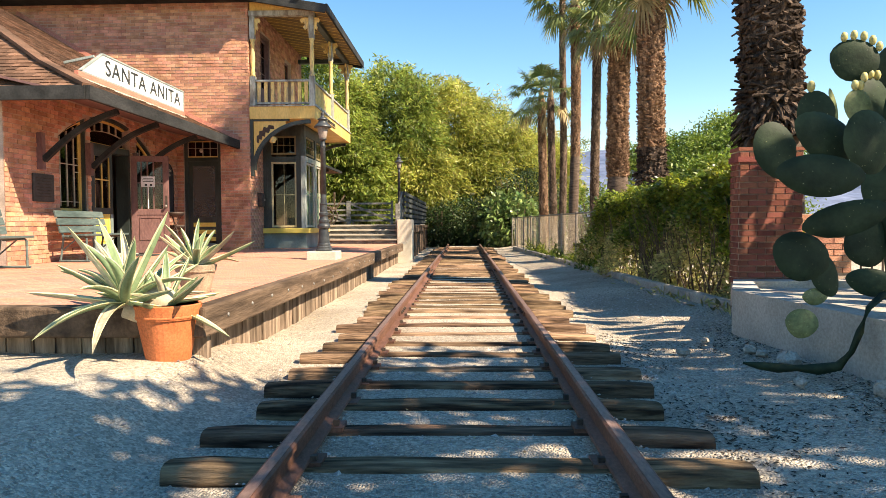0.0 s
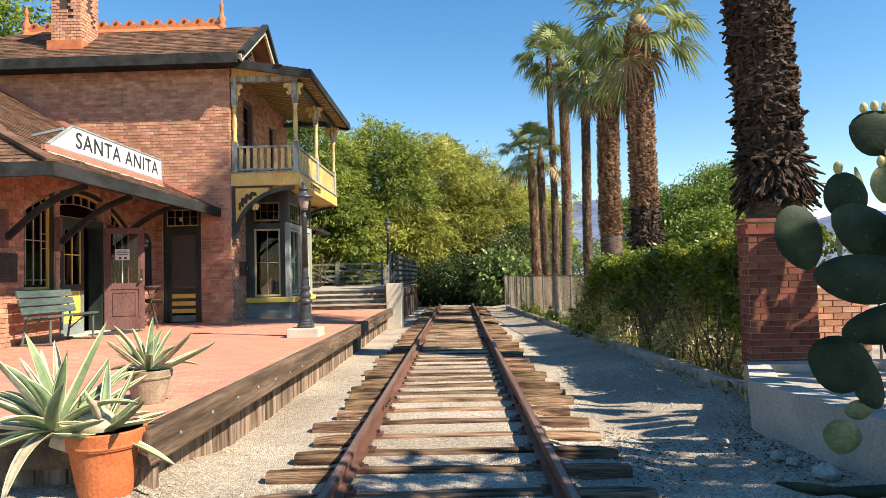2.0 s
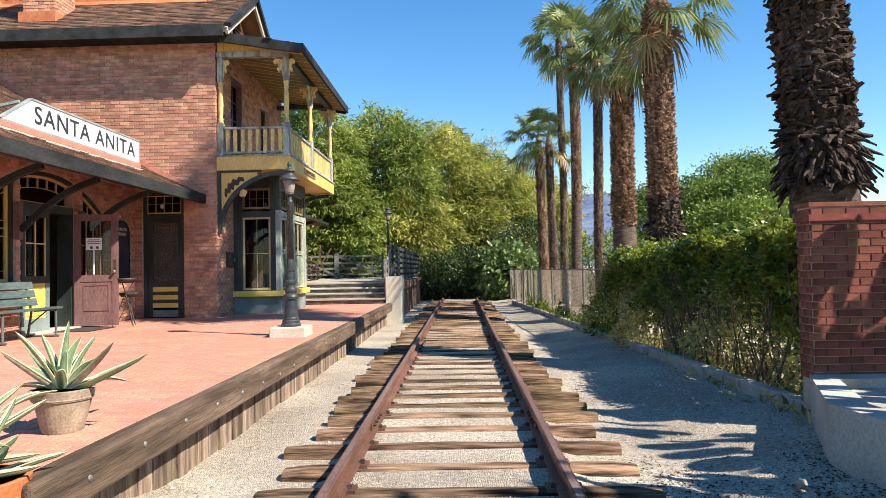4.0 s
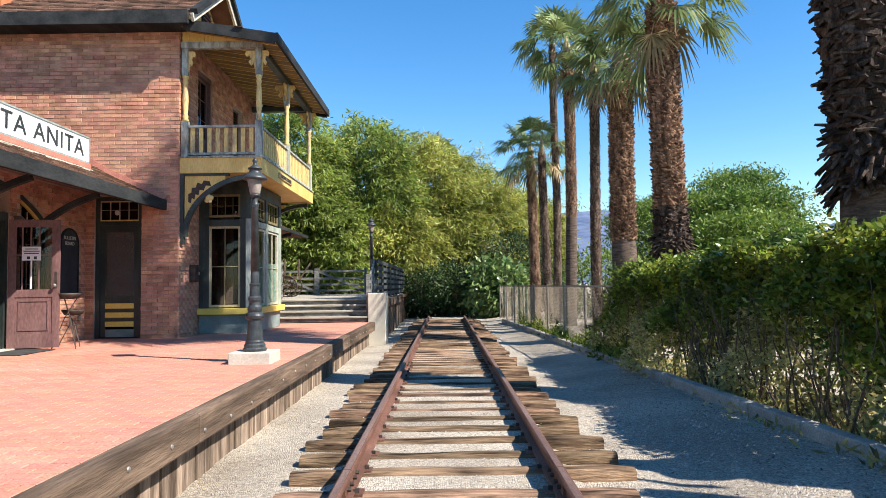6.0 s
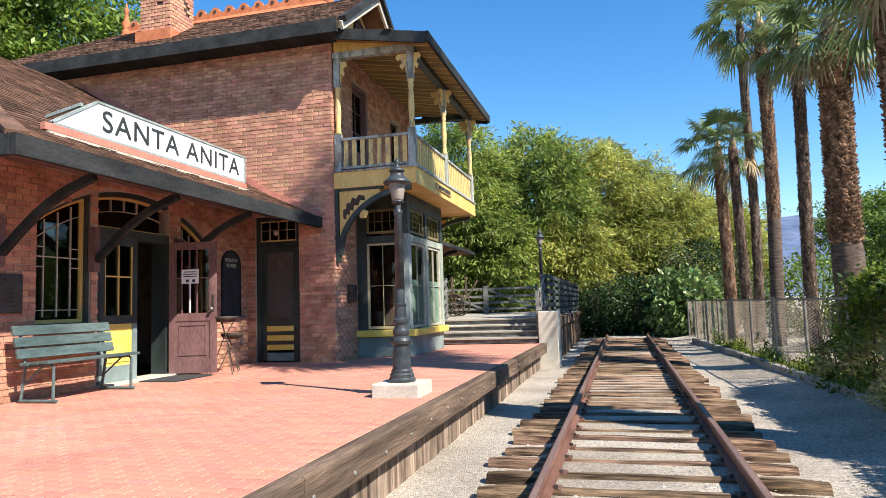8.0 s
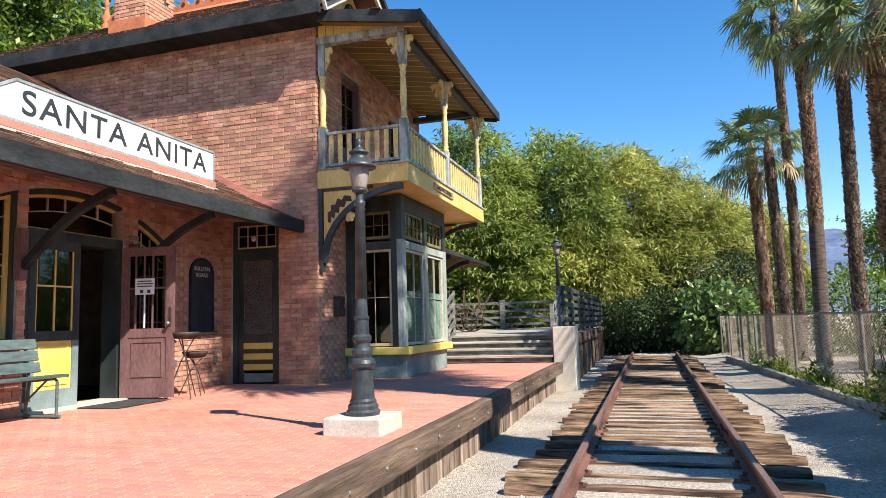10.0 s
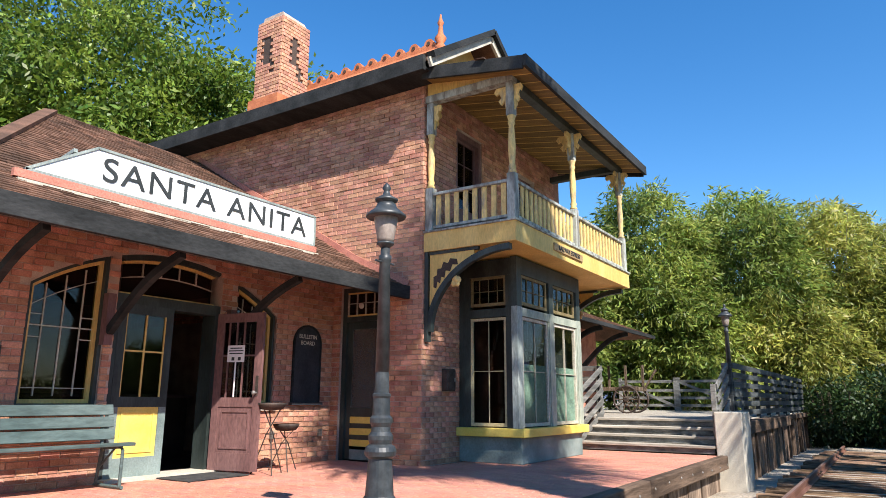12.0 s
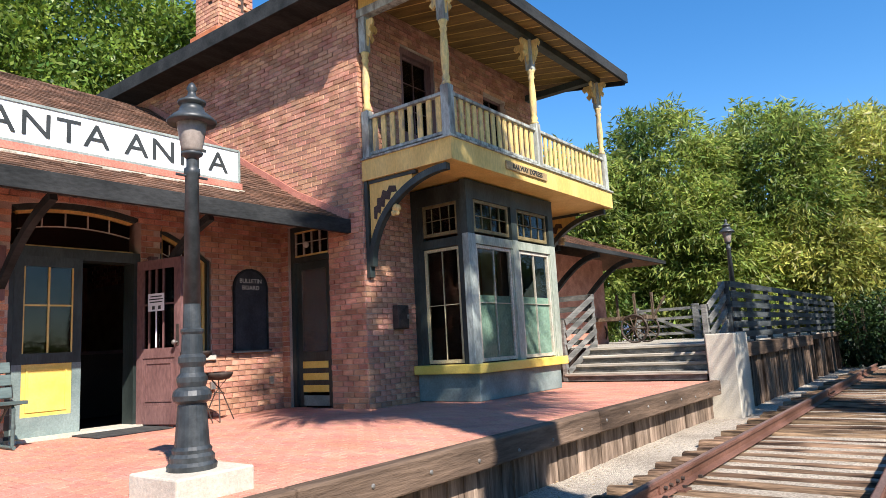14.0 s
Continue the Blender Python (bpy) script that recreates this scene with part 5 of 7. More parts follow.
# sloping roof of the balcony
R0, R1 = (-3.18, 17.12, 6.36), (-3.18, 22.75, 6.36)
R2, R3 = (-4.95, 22.75, 6.66), (-4.95, 17.12, 6.66)
shingled("roof_balcony", [R0, R1, R2, R3], "brown shingled low roof over the balcony", R0, R1)
btrim = thing("balcony_roof_trim", (-3.2, 20, 6.3), "dark eave boards and yellow boarded ceiling of the balcony roof", "roof trim", kind="structure")
part("eave_board", Build().box(-3.2, -3.15, 17.08, 22.79, 6.2, 6.38), FASCIA, btrim)
part("eave_board", Build().bar((-3.2, 17.1, 6.27), (-4.95, 17.1, 6.57), 0.05, 0.2), FASCIA, btrim)
part("eave_board", Build().bar((-3.2, 22.77, 6.27), (-4.95, 22.77, 6.57), 0.05, 0.2), FASCIA, btrim)
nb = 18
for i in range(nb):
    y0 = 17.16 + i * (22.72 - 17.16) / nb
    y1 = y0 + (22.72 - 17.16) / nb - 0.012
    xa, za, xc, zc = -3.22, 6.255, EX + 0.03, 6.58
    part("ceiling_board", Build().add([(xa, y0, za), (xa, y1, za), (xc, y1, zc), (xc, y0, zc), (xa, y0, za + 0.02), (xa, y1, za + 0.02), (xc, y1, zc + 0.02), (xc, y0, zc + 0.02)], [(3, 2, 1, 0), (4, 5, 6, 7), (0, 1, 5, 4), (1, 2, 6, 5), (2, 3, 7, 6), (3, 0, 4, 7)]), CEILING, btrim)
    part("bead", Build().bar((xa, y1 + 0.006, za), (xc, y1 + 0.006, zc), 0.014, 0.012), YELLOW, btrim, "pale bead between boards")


def corner_bracket(y, parent):
    """Arched bracket under the balcony: yellow spandrel with a dark shape for its cut-out, grey curved rib and a carved
    leaf.
    """
    cx, cz, rx, rz = BX - 0.12, 2.55, BX - 0.12 - (EX + 0.09), FZ0 - 0.06 - 2.55
    curve = [(cx - rx * math.cos(t), cz + rz * math.sin(t)) for t in [math.pi / 2 * i / 14 for i in range(15)]]
    sp = Build()
    for (xa, za), (xc, zc) in zip(curve, curve[1:]):
        if xc < -4.28:
            sp.prism([(xa, za), (xc, zc), (xc, FZ0 - 0.05), (xa, FZ0 - 0.05)], "y", y - 0.012, y + 0.012)
    part("spandrel", sp, YELLOW, parent, "yellow spandrel panel")
    cut = [(-5.0, 3.22), (-4.95, 3.2), (-4.93, 3.3), (-4.88, 3.27), (-4.86, 3.37), (-4.8, 3.35), (-4.78, 3.46), (-4.7, 3.44), (-4.66, 3.54), (-4.56, 3.53), (-4.58, 3.62), (-4.7, 3.64), (-4.74, 3.57), (-4.82, 3.6), (-4.86, 3.5), (-4.93, 3.5), (-4.94, 3.4), (-5.0, 3.38)]
    # The opening is a solid dark shape, coloured like the shade inside it.
    part("cut_out", Build().prism(cut, "y", y - 0.016, y + 0.016), DARK, parent, "dark scroll shape standing for a shaded cut-out")
    rib = Build()
    for (xa, za), (xc, zc) in zip(curve, curve[1:]):
        rib.bar((xa, y, za), (xc, y, zc), 0.09, 0.09, (0, 1, 0))
    part("rib", rib, GREEN, parent, "curved dark grey rib")
    part("upright", Build().box(EX + 0.013, EX + 0.08, y - 0.05, y + 0.05, 2.4, FZ0), GREEN, parent)
    part("top_rail", Build().box(EX + 0.08, -4.2, y - 0.03, y + 0.03, FZ0 - 0.05, FZ0 - 0.002), GREEN, parent)
    lf = Build()
    for dx, dz, r in ((0, 0, 0.06), (0.06, -0.02, 0.05), (-0.02, -0.07, 0.05), (0.04, -0.08, 0.04)):
        lf.ellipsoid((-4.62 + dx, y, 3.32 + dz), (r, 0.03, r))
    part("carved_leaf", lf, YELLOW_W, parent, "pale carved leaf", True)


bkt = thing("balcony_bracket", (EX, BY0 + 0.06, 2.4), "curved yellow and grey bracket carrying the balcony corner", "bracket", "brackets under the balcony")
corner_bracket(BY0 + 0.07, bkt)
bkt2 = thing("balcony_bracket", (EX, BY1 - 0.1, 2.4), "curved yellow and grey bracket carrying the balcony corner", "bracket", "brackets under the balcony")
corner_bracket(BY1 - 0.12, bkt2)
# express sign on the fascia
ex = thing("express_sign", (BX, 19.3, 3.93), "narrow dark wooden sign with raised letters on the fascia", "sign")
part("board", Build().box(BX + 0.003, BX + 0.03, 18.75, 19.95, 3.87, 3.99), SIGNWOOD, ex, "brown sign board", bevel=0.006)
lettering("letters", "RAILWAY EXPRESS", 0.11, (BX + 0.034, 19.35, 3.93), (90, 0, 90), BLACK, ex, 0.004, 1.0, 0.95)
# balcony door and window
bd = thing("door_4", (EX, 18.86, FZ1), "dark brown balcony door with glass panes", "door", kind="structure")
part("frame", Build().box(EX - 0.2, EX - 0.02, 18.42, 18.5, FZ1, 6.15), BROWN, bd)
part("frame", Build().box(EX - 0.2, EX - 0.02, 19.22, 19.3, FZ1, 6.15), BROWN, bd)
part("frame", Build().box(EX - 0.2, EX - 0.02, 18.5, 19.22, 6.05, 6.15), BROWN, bd)
sash(bd, "x", EX - 0.12, 18.5, 19.22, 4.75, 6.05, 2, 3, BROWN)
part("panel", Build().box(EX - 0.15, EX - 0.1, 18.5, 19.22, FZ1, 4.75), BROWN, bd)
bw = thing("window_4", (EX, 21.1, 4.6), "dark sash window on the balcony", "window", kind="structure")
sash(bw, "x", EX - 0.12, 20.75, 21.5, 4.6, 6.0, 2, 2, BROWN)


# ---- station sign ----
sg = thing("station_sign", (-6.2, 14.2, 3.6), "long white board lettered SANTA ANITA standing on the porch roof", "sign")
SX = -6.22
board = [(12.12, 3.752), (16.16, 3.752), (16.16, 4.19), (12.82, 4.19)]
part("board", Build().prism(board, "x", SX - 0.03, SX), WHITE, sg, "white painted board")
fr2 = Build()
for (ya, za), (yc, zc) in zip(board, board[1:] + board[:1]):
    fr2.bar((SX - 0.012, ya, za), (SX - 0.012, yc, zc), 0.05, 0.028, (0, 0, 1) if abs(yc - ya) > 0.1 else (0, 1, 0))
part("edging", fr2, GREY, sg, "grey edging strip")
part("base_board", Build().box(SX - 0.04, SX + 0.02, 12.02, 16.2, 3.655, 3.737), TRIMRED, sg, "red base board")
part("ledge", Build().box(SX - 0.05, SX + 0.045, 12.05, 16.22, 3.58, 3.64), BARGE, sg, "pale worn ledge board")
for yy in (12.6, 14.2, 15.8):
    part("strut", Build().bar((SX - 0.03, yy, 4.1), (SX - 0.55, yy, 4.0), 0.04, 0.04), GREY, sg)
lettering("letters", "SANTA ANITA", 0.385, (SX + 0.006, 14.43, 3.965), (90, 0, 90), BLACK, sg, 0.005, 1.12, width=3.08, bold=0.0)

# ---- platform lamp ----
def street_lamp(x, y, z, block, label, group, s=1.0):
    l = thing("platform_lamp", (x, y, z), label, "street lamp", group)
    zb = z
    if block:
        part("plinth", Build().box(x - 0.26, x + 0.26, y - 0.26, y + 0.26, z - 0.02, z + 0.14), CONCRETE, l, "square pale concrete plinth", bevel=0.012)
        zb = z + 0.14
    h = 2.4 * s
    base = [(0.165, 0), (0.17, 0.03), (0.15, 0.05), (0.152, 0.08), (0.132, 0.1), (0.135, 0.12), (0.118, 0.14), (0.106, 0.28), (0.096, 0.39), (0.128, 0.41), (0.134, 0.44), (0.122, 0.47), (0.092, 0.49), (0.104, 0.52), (0.104, 0.55), (0.082, 0.575), (0.078, 0.61), (0.095, 0.64), (0.095, 0.67), (0.075, 0.69), (0.07, 0.81), (0.078, 0.825), (0.078, 0.84), (0.062, 0.85), (0.058, 1.0)]
    part("base", Build().lathe([(r * (0.87 if s == 1.0 else 0.82), zb + q * s) for r, q in base], x, y, 28), LAMP, l, "ribbed cast-iron base")
    part("shaft", Build().lathe([(0.053, zb + 1.0 * s), (0.042, zb + 1.82 * s), (0.05, zb + 1.83 * s), (0.05, zb + 1.87 * s), (0.035, zb + 1.88 * s), (0.035, zb + 1.93 * s)], x, y, 16), LAMP, l, smooth=True)
    part("ladder_bar", Build().tube([(x, y - 0.11, zb + 1.82 * s), (x, y + 0.11, zb + 1.82 * s)], 0.009, 8), LAMP, l)
    part("lantern_cup", Build().lathe([(0.03, zb + 1.93 * s), (0.05, zb + 1.95 * s), (0.066, zb + 1.96 * s), (0.07, zb + 1.975 * s), (0.05, zb + 1.98 * s)], x, y, 16), LAMP, l, smooth=True)
    part("glass", Build().lathe([(0.058, zb + 1.975 * s), (0.066, zb + 2.0 * s), (0.098, zb + 2.18 * s), (0.094, zb + 2.19 * s)], x, y, 16), LANTERN, l, "weathered cloudy lantern glass", True)
    part("hood", Build().lathe([(0.15, zb + 2.17 * s), (0.158, zb + 2.185 * s), (0.128, zb + 2.215 * s), (0.085, zb + 2.25 * s), (0.066, zb + 2.3 * s), (0.086, zb + 2.305 * s), (0.09, zb + 2.32 * s), (0.05, zb + 2.345 * s), (0.03, zb + 2.36 * s), (0.022, zb + 2.39 * s), (0.035, zb + 2.41 * s), (0.02, zb + 2.44 * s), (0.004, zb + 2.455 * s)], x, y, 20), LAMP, l, "crimped lantern hood with ball finial", True)
    return l


street_lamp(-2.45, 13.07, PZ, True, "old black cast-iron lamp post on a pale concrete block", "platform lamps")
street_lamp(-2.3, 25.3, DECK_Z, False, "black iron lamp post on the upper deck", "platform lamps", 1.02)
street_lamp(-5.92, 36.0, DECK_Z, True, "far grey iron lamp post on a pale block", "platform lamps", 0.95)


# ---- bench, braziers, plaque, bulletin board ----
def bench(y0, y1):
    b = thing("bench", (-6.5, (y0 + y1) / 2, PZ), "dark green slatted bench with bent metal legs by the brick wall", "bench", "benches on the platform")
    for i in range(3):
        part("back_slat", Build().bar((-6.66 - 0.035 * i, y0, PZ + 0.55 + i * 0.13), (-6.66 - 0.035 * i, y1, PZ + 0.55 + i * 0.13), 0.035, 0.115, (-0.25, 0, 1)), BENCH, b, bevel=0.006)
    for i in range(3):
        part("seat_slat", Build().box(-6.56 + i * 0.135 - 0.06, -6.56 + i * 0.135 + 0.06, y0, y1, PZ + 0.42 + 0.01 * i, PZ + 0.455 + 0.01 * i), BENCH, b, bevel=0.006)
    for yl in (y0 + 0.12, y1 - 0.12):
        g = part("leg_frame", Build().tube([(-6.76, yl, PZ + 0.85), (-6.66, yl, PZ + 0.4), (-6.72, yl, PZ + 0.02)], 0.018, 8), BENCH, b)
        part("leg", Build().tube([(-6.62, yl, PZ + 0.41), (-6.3, yl, PZ + 0.43), (-6.27, yl, PZ + 0.4), (-6.27, yl, PZ + 0.02)], 0.018, 8), BENCH, g)
        part("foot_bar", Build().tube([(-6.74, yl, PZ + 0.022), (-6.22, yl, PZ + 0.022)], 0.018, 8), BENCH, g)
        part("arm_brace", Build().tube([(-6.68, yl, PZ + 0.2), (-6.42, yl, PZ + 0.41)], 0.012, 8), BENCH, g)
    return b


bench(12.15, 13.62)
bench(9.35, 10.85)


def brazier(x, y, top, r):
    b = thing("brazier", (x, y, PZ), "dark iron fire bowl on a wire tripod beside the door", "brazier", "iron bowls on tripods")
    part("bowl", Build().lathe([(0.01, top - 0.1), (r * 0.75, top - 0.085), (r * 0.95, top - 0.03), (r, top), (r * 0.93, top), (r * 0.85, top - 0.04), (0.01, top - 0.07)], x, y, 18), IRON, b, smooth=True)
    for i in range(3):
        a = 0.5 + i * 2.094
        part("leg", Build().tube([(x + r * 0.7 * math.cos(a), y + r * 0.7 * math.sin(a), top - 0.06), (x - 0.05 * math.cos(a), y - 0.05 * math.sin(a), (top + PZ) / 2 + 0.05), (x - r * 1.2 * math.cos(a), y - r * 1.2 * math.sin(a), PZ)], 0.008, 6), IRON, b)
    part("ring", Build().tube([(x + 0.06 * math.cos(t * 0.5236), y + 0.06 * math.sin(t * 0.5236), (top + PZ) / 2 + 0.05) for t in range(13)], 0.006, 6, False), IRON, b)


brazier(-6.14, 15.45, 1.5, 0.19)
brazier(-6.3, 15.88, 1.22, 0.18)
pl = thing("wall_plaque", (WX + 0.02, 12.15, 1.85), "dark bronze plaque fixed to the brick wall", "plaque")
part("plate", Build().box(WX + 0.012, WX + 0.045, 11.9, 12.45, 1.62, 2.08), PLATE, pl, bevel=0.008)
for i in range(7):
    rows_b = Build().box(WX + 0.045, WX + 0.048, 11.96 + 0.02 * (i % 3), 12.38 - 0.03 * (i % 2), 2.0 - i * 0.05, 2.018 - i * 0.05)
    part("inscription_line", rows_b, IRON, pl, "rows of raised lettering")
bbd = thing("bulletin_board", (WX + 0.03, 16.85, 2.0), "tall arch-topped black bulletin board with pale lettering", "bulletin board")
arcb = [(16.85 + 0.29 * math.cos(math.pi * i / 12), 2.4 + 0.27 * math.sin(math.pi * i / 12)) for i in range(13)]
part("board", Build().prism([(16.56, 1.5), (17.14, 1.5)] + arcb, "x", WX + 0.012, WX + 0.035), BOARD, bbd, bevel=0.004)
part("ledge", Build().box(WX + 0.012, WX + 0.09, 16.52, 17.18, 1.46, 1.5), BOARD, bbd)
rimb = Build()
for (ya, za), (yc, zc) in zip(arcb, arcb[1:]):
    rimb.bar((WX + 0.03, ya, za), (WX + 0.03, yc, zc), 0.03, 0.03, (1, 0, 0))
rimb.box(WX + 0.015, WX + 0.045, 16.545, 16.575, 1.5, 2.4).box(WX + 0.015, WX + 0.045, 17.125, 17.155, 1.5, 2.4)
part("rim", rimb, FASCIA, bbd)
lettering("letters", "BULLETIN", 0.09, (WX + 0.037, 16.85, 2.5), (90, 0, 90), PALE, bbd, 0.002)
lettering("letters", "BOARD", 0.09, (WX + 0.037, 16.85, 2.4), (90, 0, 90), PALE, bbd, 0.002)
for yo, xo in ((16.2, WX), (17.2, WX)):
    o = thing("wall_outlet", (WX + 0.03, yo, 1.0), "small weathered outlet box low on the brick wall", "outlet", "outlet boxes")
    part("box", Build().box(WX + 0.012, WX + 0.06, yo - 0.035, yo + 0.035, 0.98, 1.09), STEEL, o, bevel=0.006)
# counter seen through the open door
ct = thing("counter", (-9.5, 14.4, PZ), "wooden counter inside the waiting room, coloured dark for indoor shade", "counter")
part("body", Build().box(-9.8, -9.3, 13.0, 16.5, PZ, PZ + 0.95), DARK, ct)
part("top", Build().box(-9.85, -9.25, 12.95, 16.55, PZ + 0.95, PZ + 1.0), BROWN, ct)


# ---- upper deck, stairs, railings ----
structure("floor_deck", Build().box(-9.0, -2.03, 23.62, 36.5, 0.0, DECK_Z - 0.03), DARK, "raised timber deck beyond the steps", category="deck")
deck = thing("deck_boards", (-5, 28, DECK_Z), "grey weathered boards of the upper deck", "deck", kind="structure")
for i in range(58):
    y0 = 23.62 + i * 0.222
    part("board", Build().box(-9.0, -2.0, y0, y0 + 0.21, DECK_Z - 0.03, DECK_Z), DECK, deck)
st = thing("steps", (-3.4, 22.3, PZ), "wide grey timber steps up to the deck", "steps", kind="structure")
NS = 4
for i in range(NS):
    z1 = PZ + (DECK_Z - PZ) * (i + 1) / NS
    y0 = 22.32 + i * 0.33
    part("tread", Build().box(-4.72, -2.1, y0 - 0.03, y0 + 0.33 if i < NS - 1 else 23.62, z1 - 0.05, z1), DECK, st, bevel=0.008)
    part("riser", Build().box(-4.7, -2.12, y0 + 0.01, y0 + 0.035, z1 - 0.14, z1 - 0.05), RAILING, st)


def slat_rail(name, pts, label, n=5, z_low=0.12, z_high=1.05, gap=1.5, paint=None):
    """A railing of flat horizontal slats on posts, along a line from a to c (each with its floor height)."""
    paint = paint or RAILING
    a, c = Vector(pts[0]), Vector(pts[1])
    r = thing(name, (a + c) / 2, label, "railing", "timber railings")
    ln = (c - a).length
    d = (c - a).normalized()
    side = Vector((d.y, -d.x, 0)).normalized()
    np_ = max(1, round(ln / gap))
    for i in range(np_ + 1):
        p = a + (c - a) * (i / np_)
        part("post", Build().box(p.x - 0.045, p.x + 0.045, p.y - 0.045, p.y + 0.045, p.z - 0.05, p.z + z_high + 0.05), paint, r, bevel=0.006)
    for k in range(n):
        z = z_low + (z_high - z_low) * k / (n - 1)
        for i in range(np_):
            p, q = a + (c - a) * (i / np_), a + (c - a) * ((i + 1) / np_)
            off = side * 0.06 + Vector((0, 0, z))
            part("slat", Build().bar(p + off, q + off, 0.03, 0.11), paint, r)
    return r


slat_rail("railing", ((-2.02, 23.7, DECK_Z), (-2.02, 36.2, DECK_Z)), "long dark timber railing of flat slats along the deck edge", 6, paint=RAILING_D)
slat_rail("stair_railing", ((-4.72, 22.35, PZ + 0.05), (-4.72, 23.7, DECK_Z)), "sloping grey slatted railing beside the steps", 5, gap=1.4)
slat_rail("stair_railing", ((-2.1, 22.5, PZ + 0.15), (-2.1, 23.66, DECK_Z)), "sloping grey slatted railing beside the steps", 5, gap=1.2)
slat_rail("railing", ((-2.1, 36.3, DECK_Z), (-9.0, 36.3, DECK_Z)), "grey timber railing closing the far end of the deck", 4, gap=1.7)
slat_rail("railing", ((-4.75, 23.7, DECK_Z), (-6.4, 23.7, DECK_Z)), "short grey slatted railing at the head of the steps", 5)
gate_b = thing("gate_brace", (-6, 33.0, DECK_Z), "grey timber gate with a diagonal brace on the deck", "gate")
for x0, x1 in ((-7.4, -5.5), (-5.4, -3.4)):
    for z in (0.15, 0.4, 0.65, 0.95):
        part("rail", Build().box(x0, x1, 33.0, 33.03, DECK_Z + z, DECK_Z + z + 0.09), RAILING, gate_b)
    part("brace", Build().bar((x0, 32.98, DECK_Z + 1.0), (x1, 32.98, DECK_Z + 0.15), 0.03, 0.09), RAILING, gate_b)
    for x in (x0, x1):
        part("post", Build().box(x - 0.05, x + 0.05, 32.97, 33.07, DECK_Z, DECK_Z + 1.12), RAILING, gate_b)

# pale pier at the platform's end and the deck's retaining boards
pier = thing("concrete_pier", (-1.8, 22.7, 0), "pale rendered concrete pier ending the platform", "pier", kind="structure")
part("body", Build().box(-2.08, -1.62, 22.28, 23.12, -0.1, 1.36), CONCRETE, pier, bevel=0.015)
ret = thing("retaining_wall", (-1.95, 28, 0), "dark upright timber boards retaining the upper deck", "retaining wall", kind="structure")
rnd = random.Random(11)
part("cap_beam", Build().box(-2.06, -1.74, 23.12, 30.2, DECK_Z - 0.28, DECK_Z - 0.031), BEAM, ret, bevel=0.015)
part("cap_beam", Build().box(-2.06, -1.84, 30.2, 36.5, DECK_Z - 0.16, DECK_Z - 0.031), BEAM, ret, bevel=0.015)
y = 23.14
while y < 36.3:
    w = rnd.uniform(0.2, 0.3)
    if y < 30.2:
        part("board", Build().box(-2.02, -1.86 + rnd.uniform(-0.015, 0.03), y, y + w - 0.012, -0.1, DECK_Z - 0.27), PLANK_D, ret)
    elif int(y * 1.1) % 2:
        part("pile", Build().box(-2.0, -1.88, y, y + 0.22, -0.1, DECK_Z - 0.16), PLANK_D, ret)
        y += 0.4
    y += w
# Dark sheet added in place of the shade below the deck.
structure("wall_deck_back", Build().box(-2.6, -2.5, 23.7, 36.5, -0.1, DECK_Z - 0.04), DARK, "dark sheet standing for the shade under the deck", category="wall")


def baggage_cart(x, y):
    c = thing("baggage_cart", (x, y, DECK_Z), "old wooden baggage cart with spoked iron wheels on the deck", "cart")
    z = DECK_Z
    part("bed", Build().box(x - 1.1, x + 1.1, y - 0.4, y + 0.4, z + 0.62, z + 0.72), BARK, c)
    for dx in (-1.0, -0.5, 0.0, 0.5, 1.0):
        part("stake", Build().box(x + dx - 0.03, x + dx + 0.03, y + 0.34, y + 0.4, z + 0.72, z + 1.35), BARK, c)
    for dx in (-0.7, 0.75):
        for dy in (-0.42, 0.42):
            r = 0.36 if dx > 0 else 0.3
            ring = [(x + dx + r * math.cos(2 * math.pi * t / 20), y + dy, z + r + 0.02 + r * math.sin(2 * math.pi * t / 20)) for t in range(21)]
            wh = part("wheel", Build().tube(ring, 0.028, 6, False), IRON, c)
            sp = Build()
            for t in range(10):
                an = math.pi * t / 5
                sp.tube([(x + dx, y + dy, z + r + 0.02), (x + dx + r * math.cos(an), y + dy, z + r + 0.02 + r * math.sin(an))], 0.014, 5)
            part("spokes", sp, BARK, wh)
            part("hub", Build().tube([(x + dx, y + dy - 0.06, z + r + 0.02), (x + dx, y + dy + 0.06, z + r + 0.02)], 0.05, 10), IRON, wh)
    part("handle", Build().bar((x + 1.1, y, z + 0.6), (x + 1.5, y, z + 1.2), 0.05, 0.05), BARK, c)


baggage_cart(-6.3, 28.4)

# north wing with its porch roof
structure("wall_wing", Build().box(-13.0, -6.75, 22.81, 29.0, 0, 3.6), BRICK, "dark red brick north wing of the station", category="wall")
shingled("roof_wing", [(-5.2, 22.81, 3.45), (-5.2, 29.7, 3.45), (-9.5, 27.0, 5.2), (-9.5, 22.81, 5.2)], "brown shingled roof of the north wing", (-5.2, 22.81, 3.45), (-5.2, 29.7, 3.45), 0.15, 0.2)
structure("roof_wing_end", roof_slab([(-5.2, 29.7, 3.45), (-13.5, 29.7, 3.45), (-9.5, 27.0, 5.2)]), SHINGLE, "brown shingled end hip of the north wing", category="roof")
wt = thing("wing_trim", (-5.2, 26, 3.4), "dark eave board and curved brackets of the north wing", "porch trim", kind="structure")
part("eave_board", Build().box(-5.22, -5.15, 22.81, 29.75, 3.37, 3.46), FASCIA, wt)
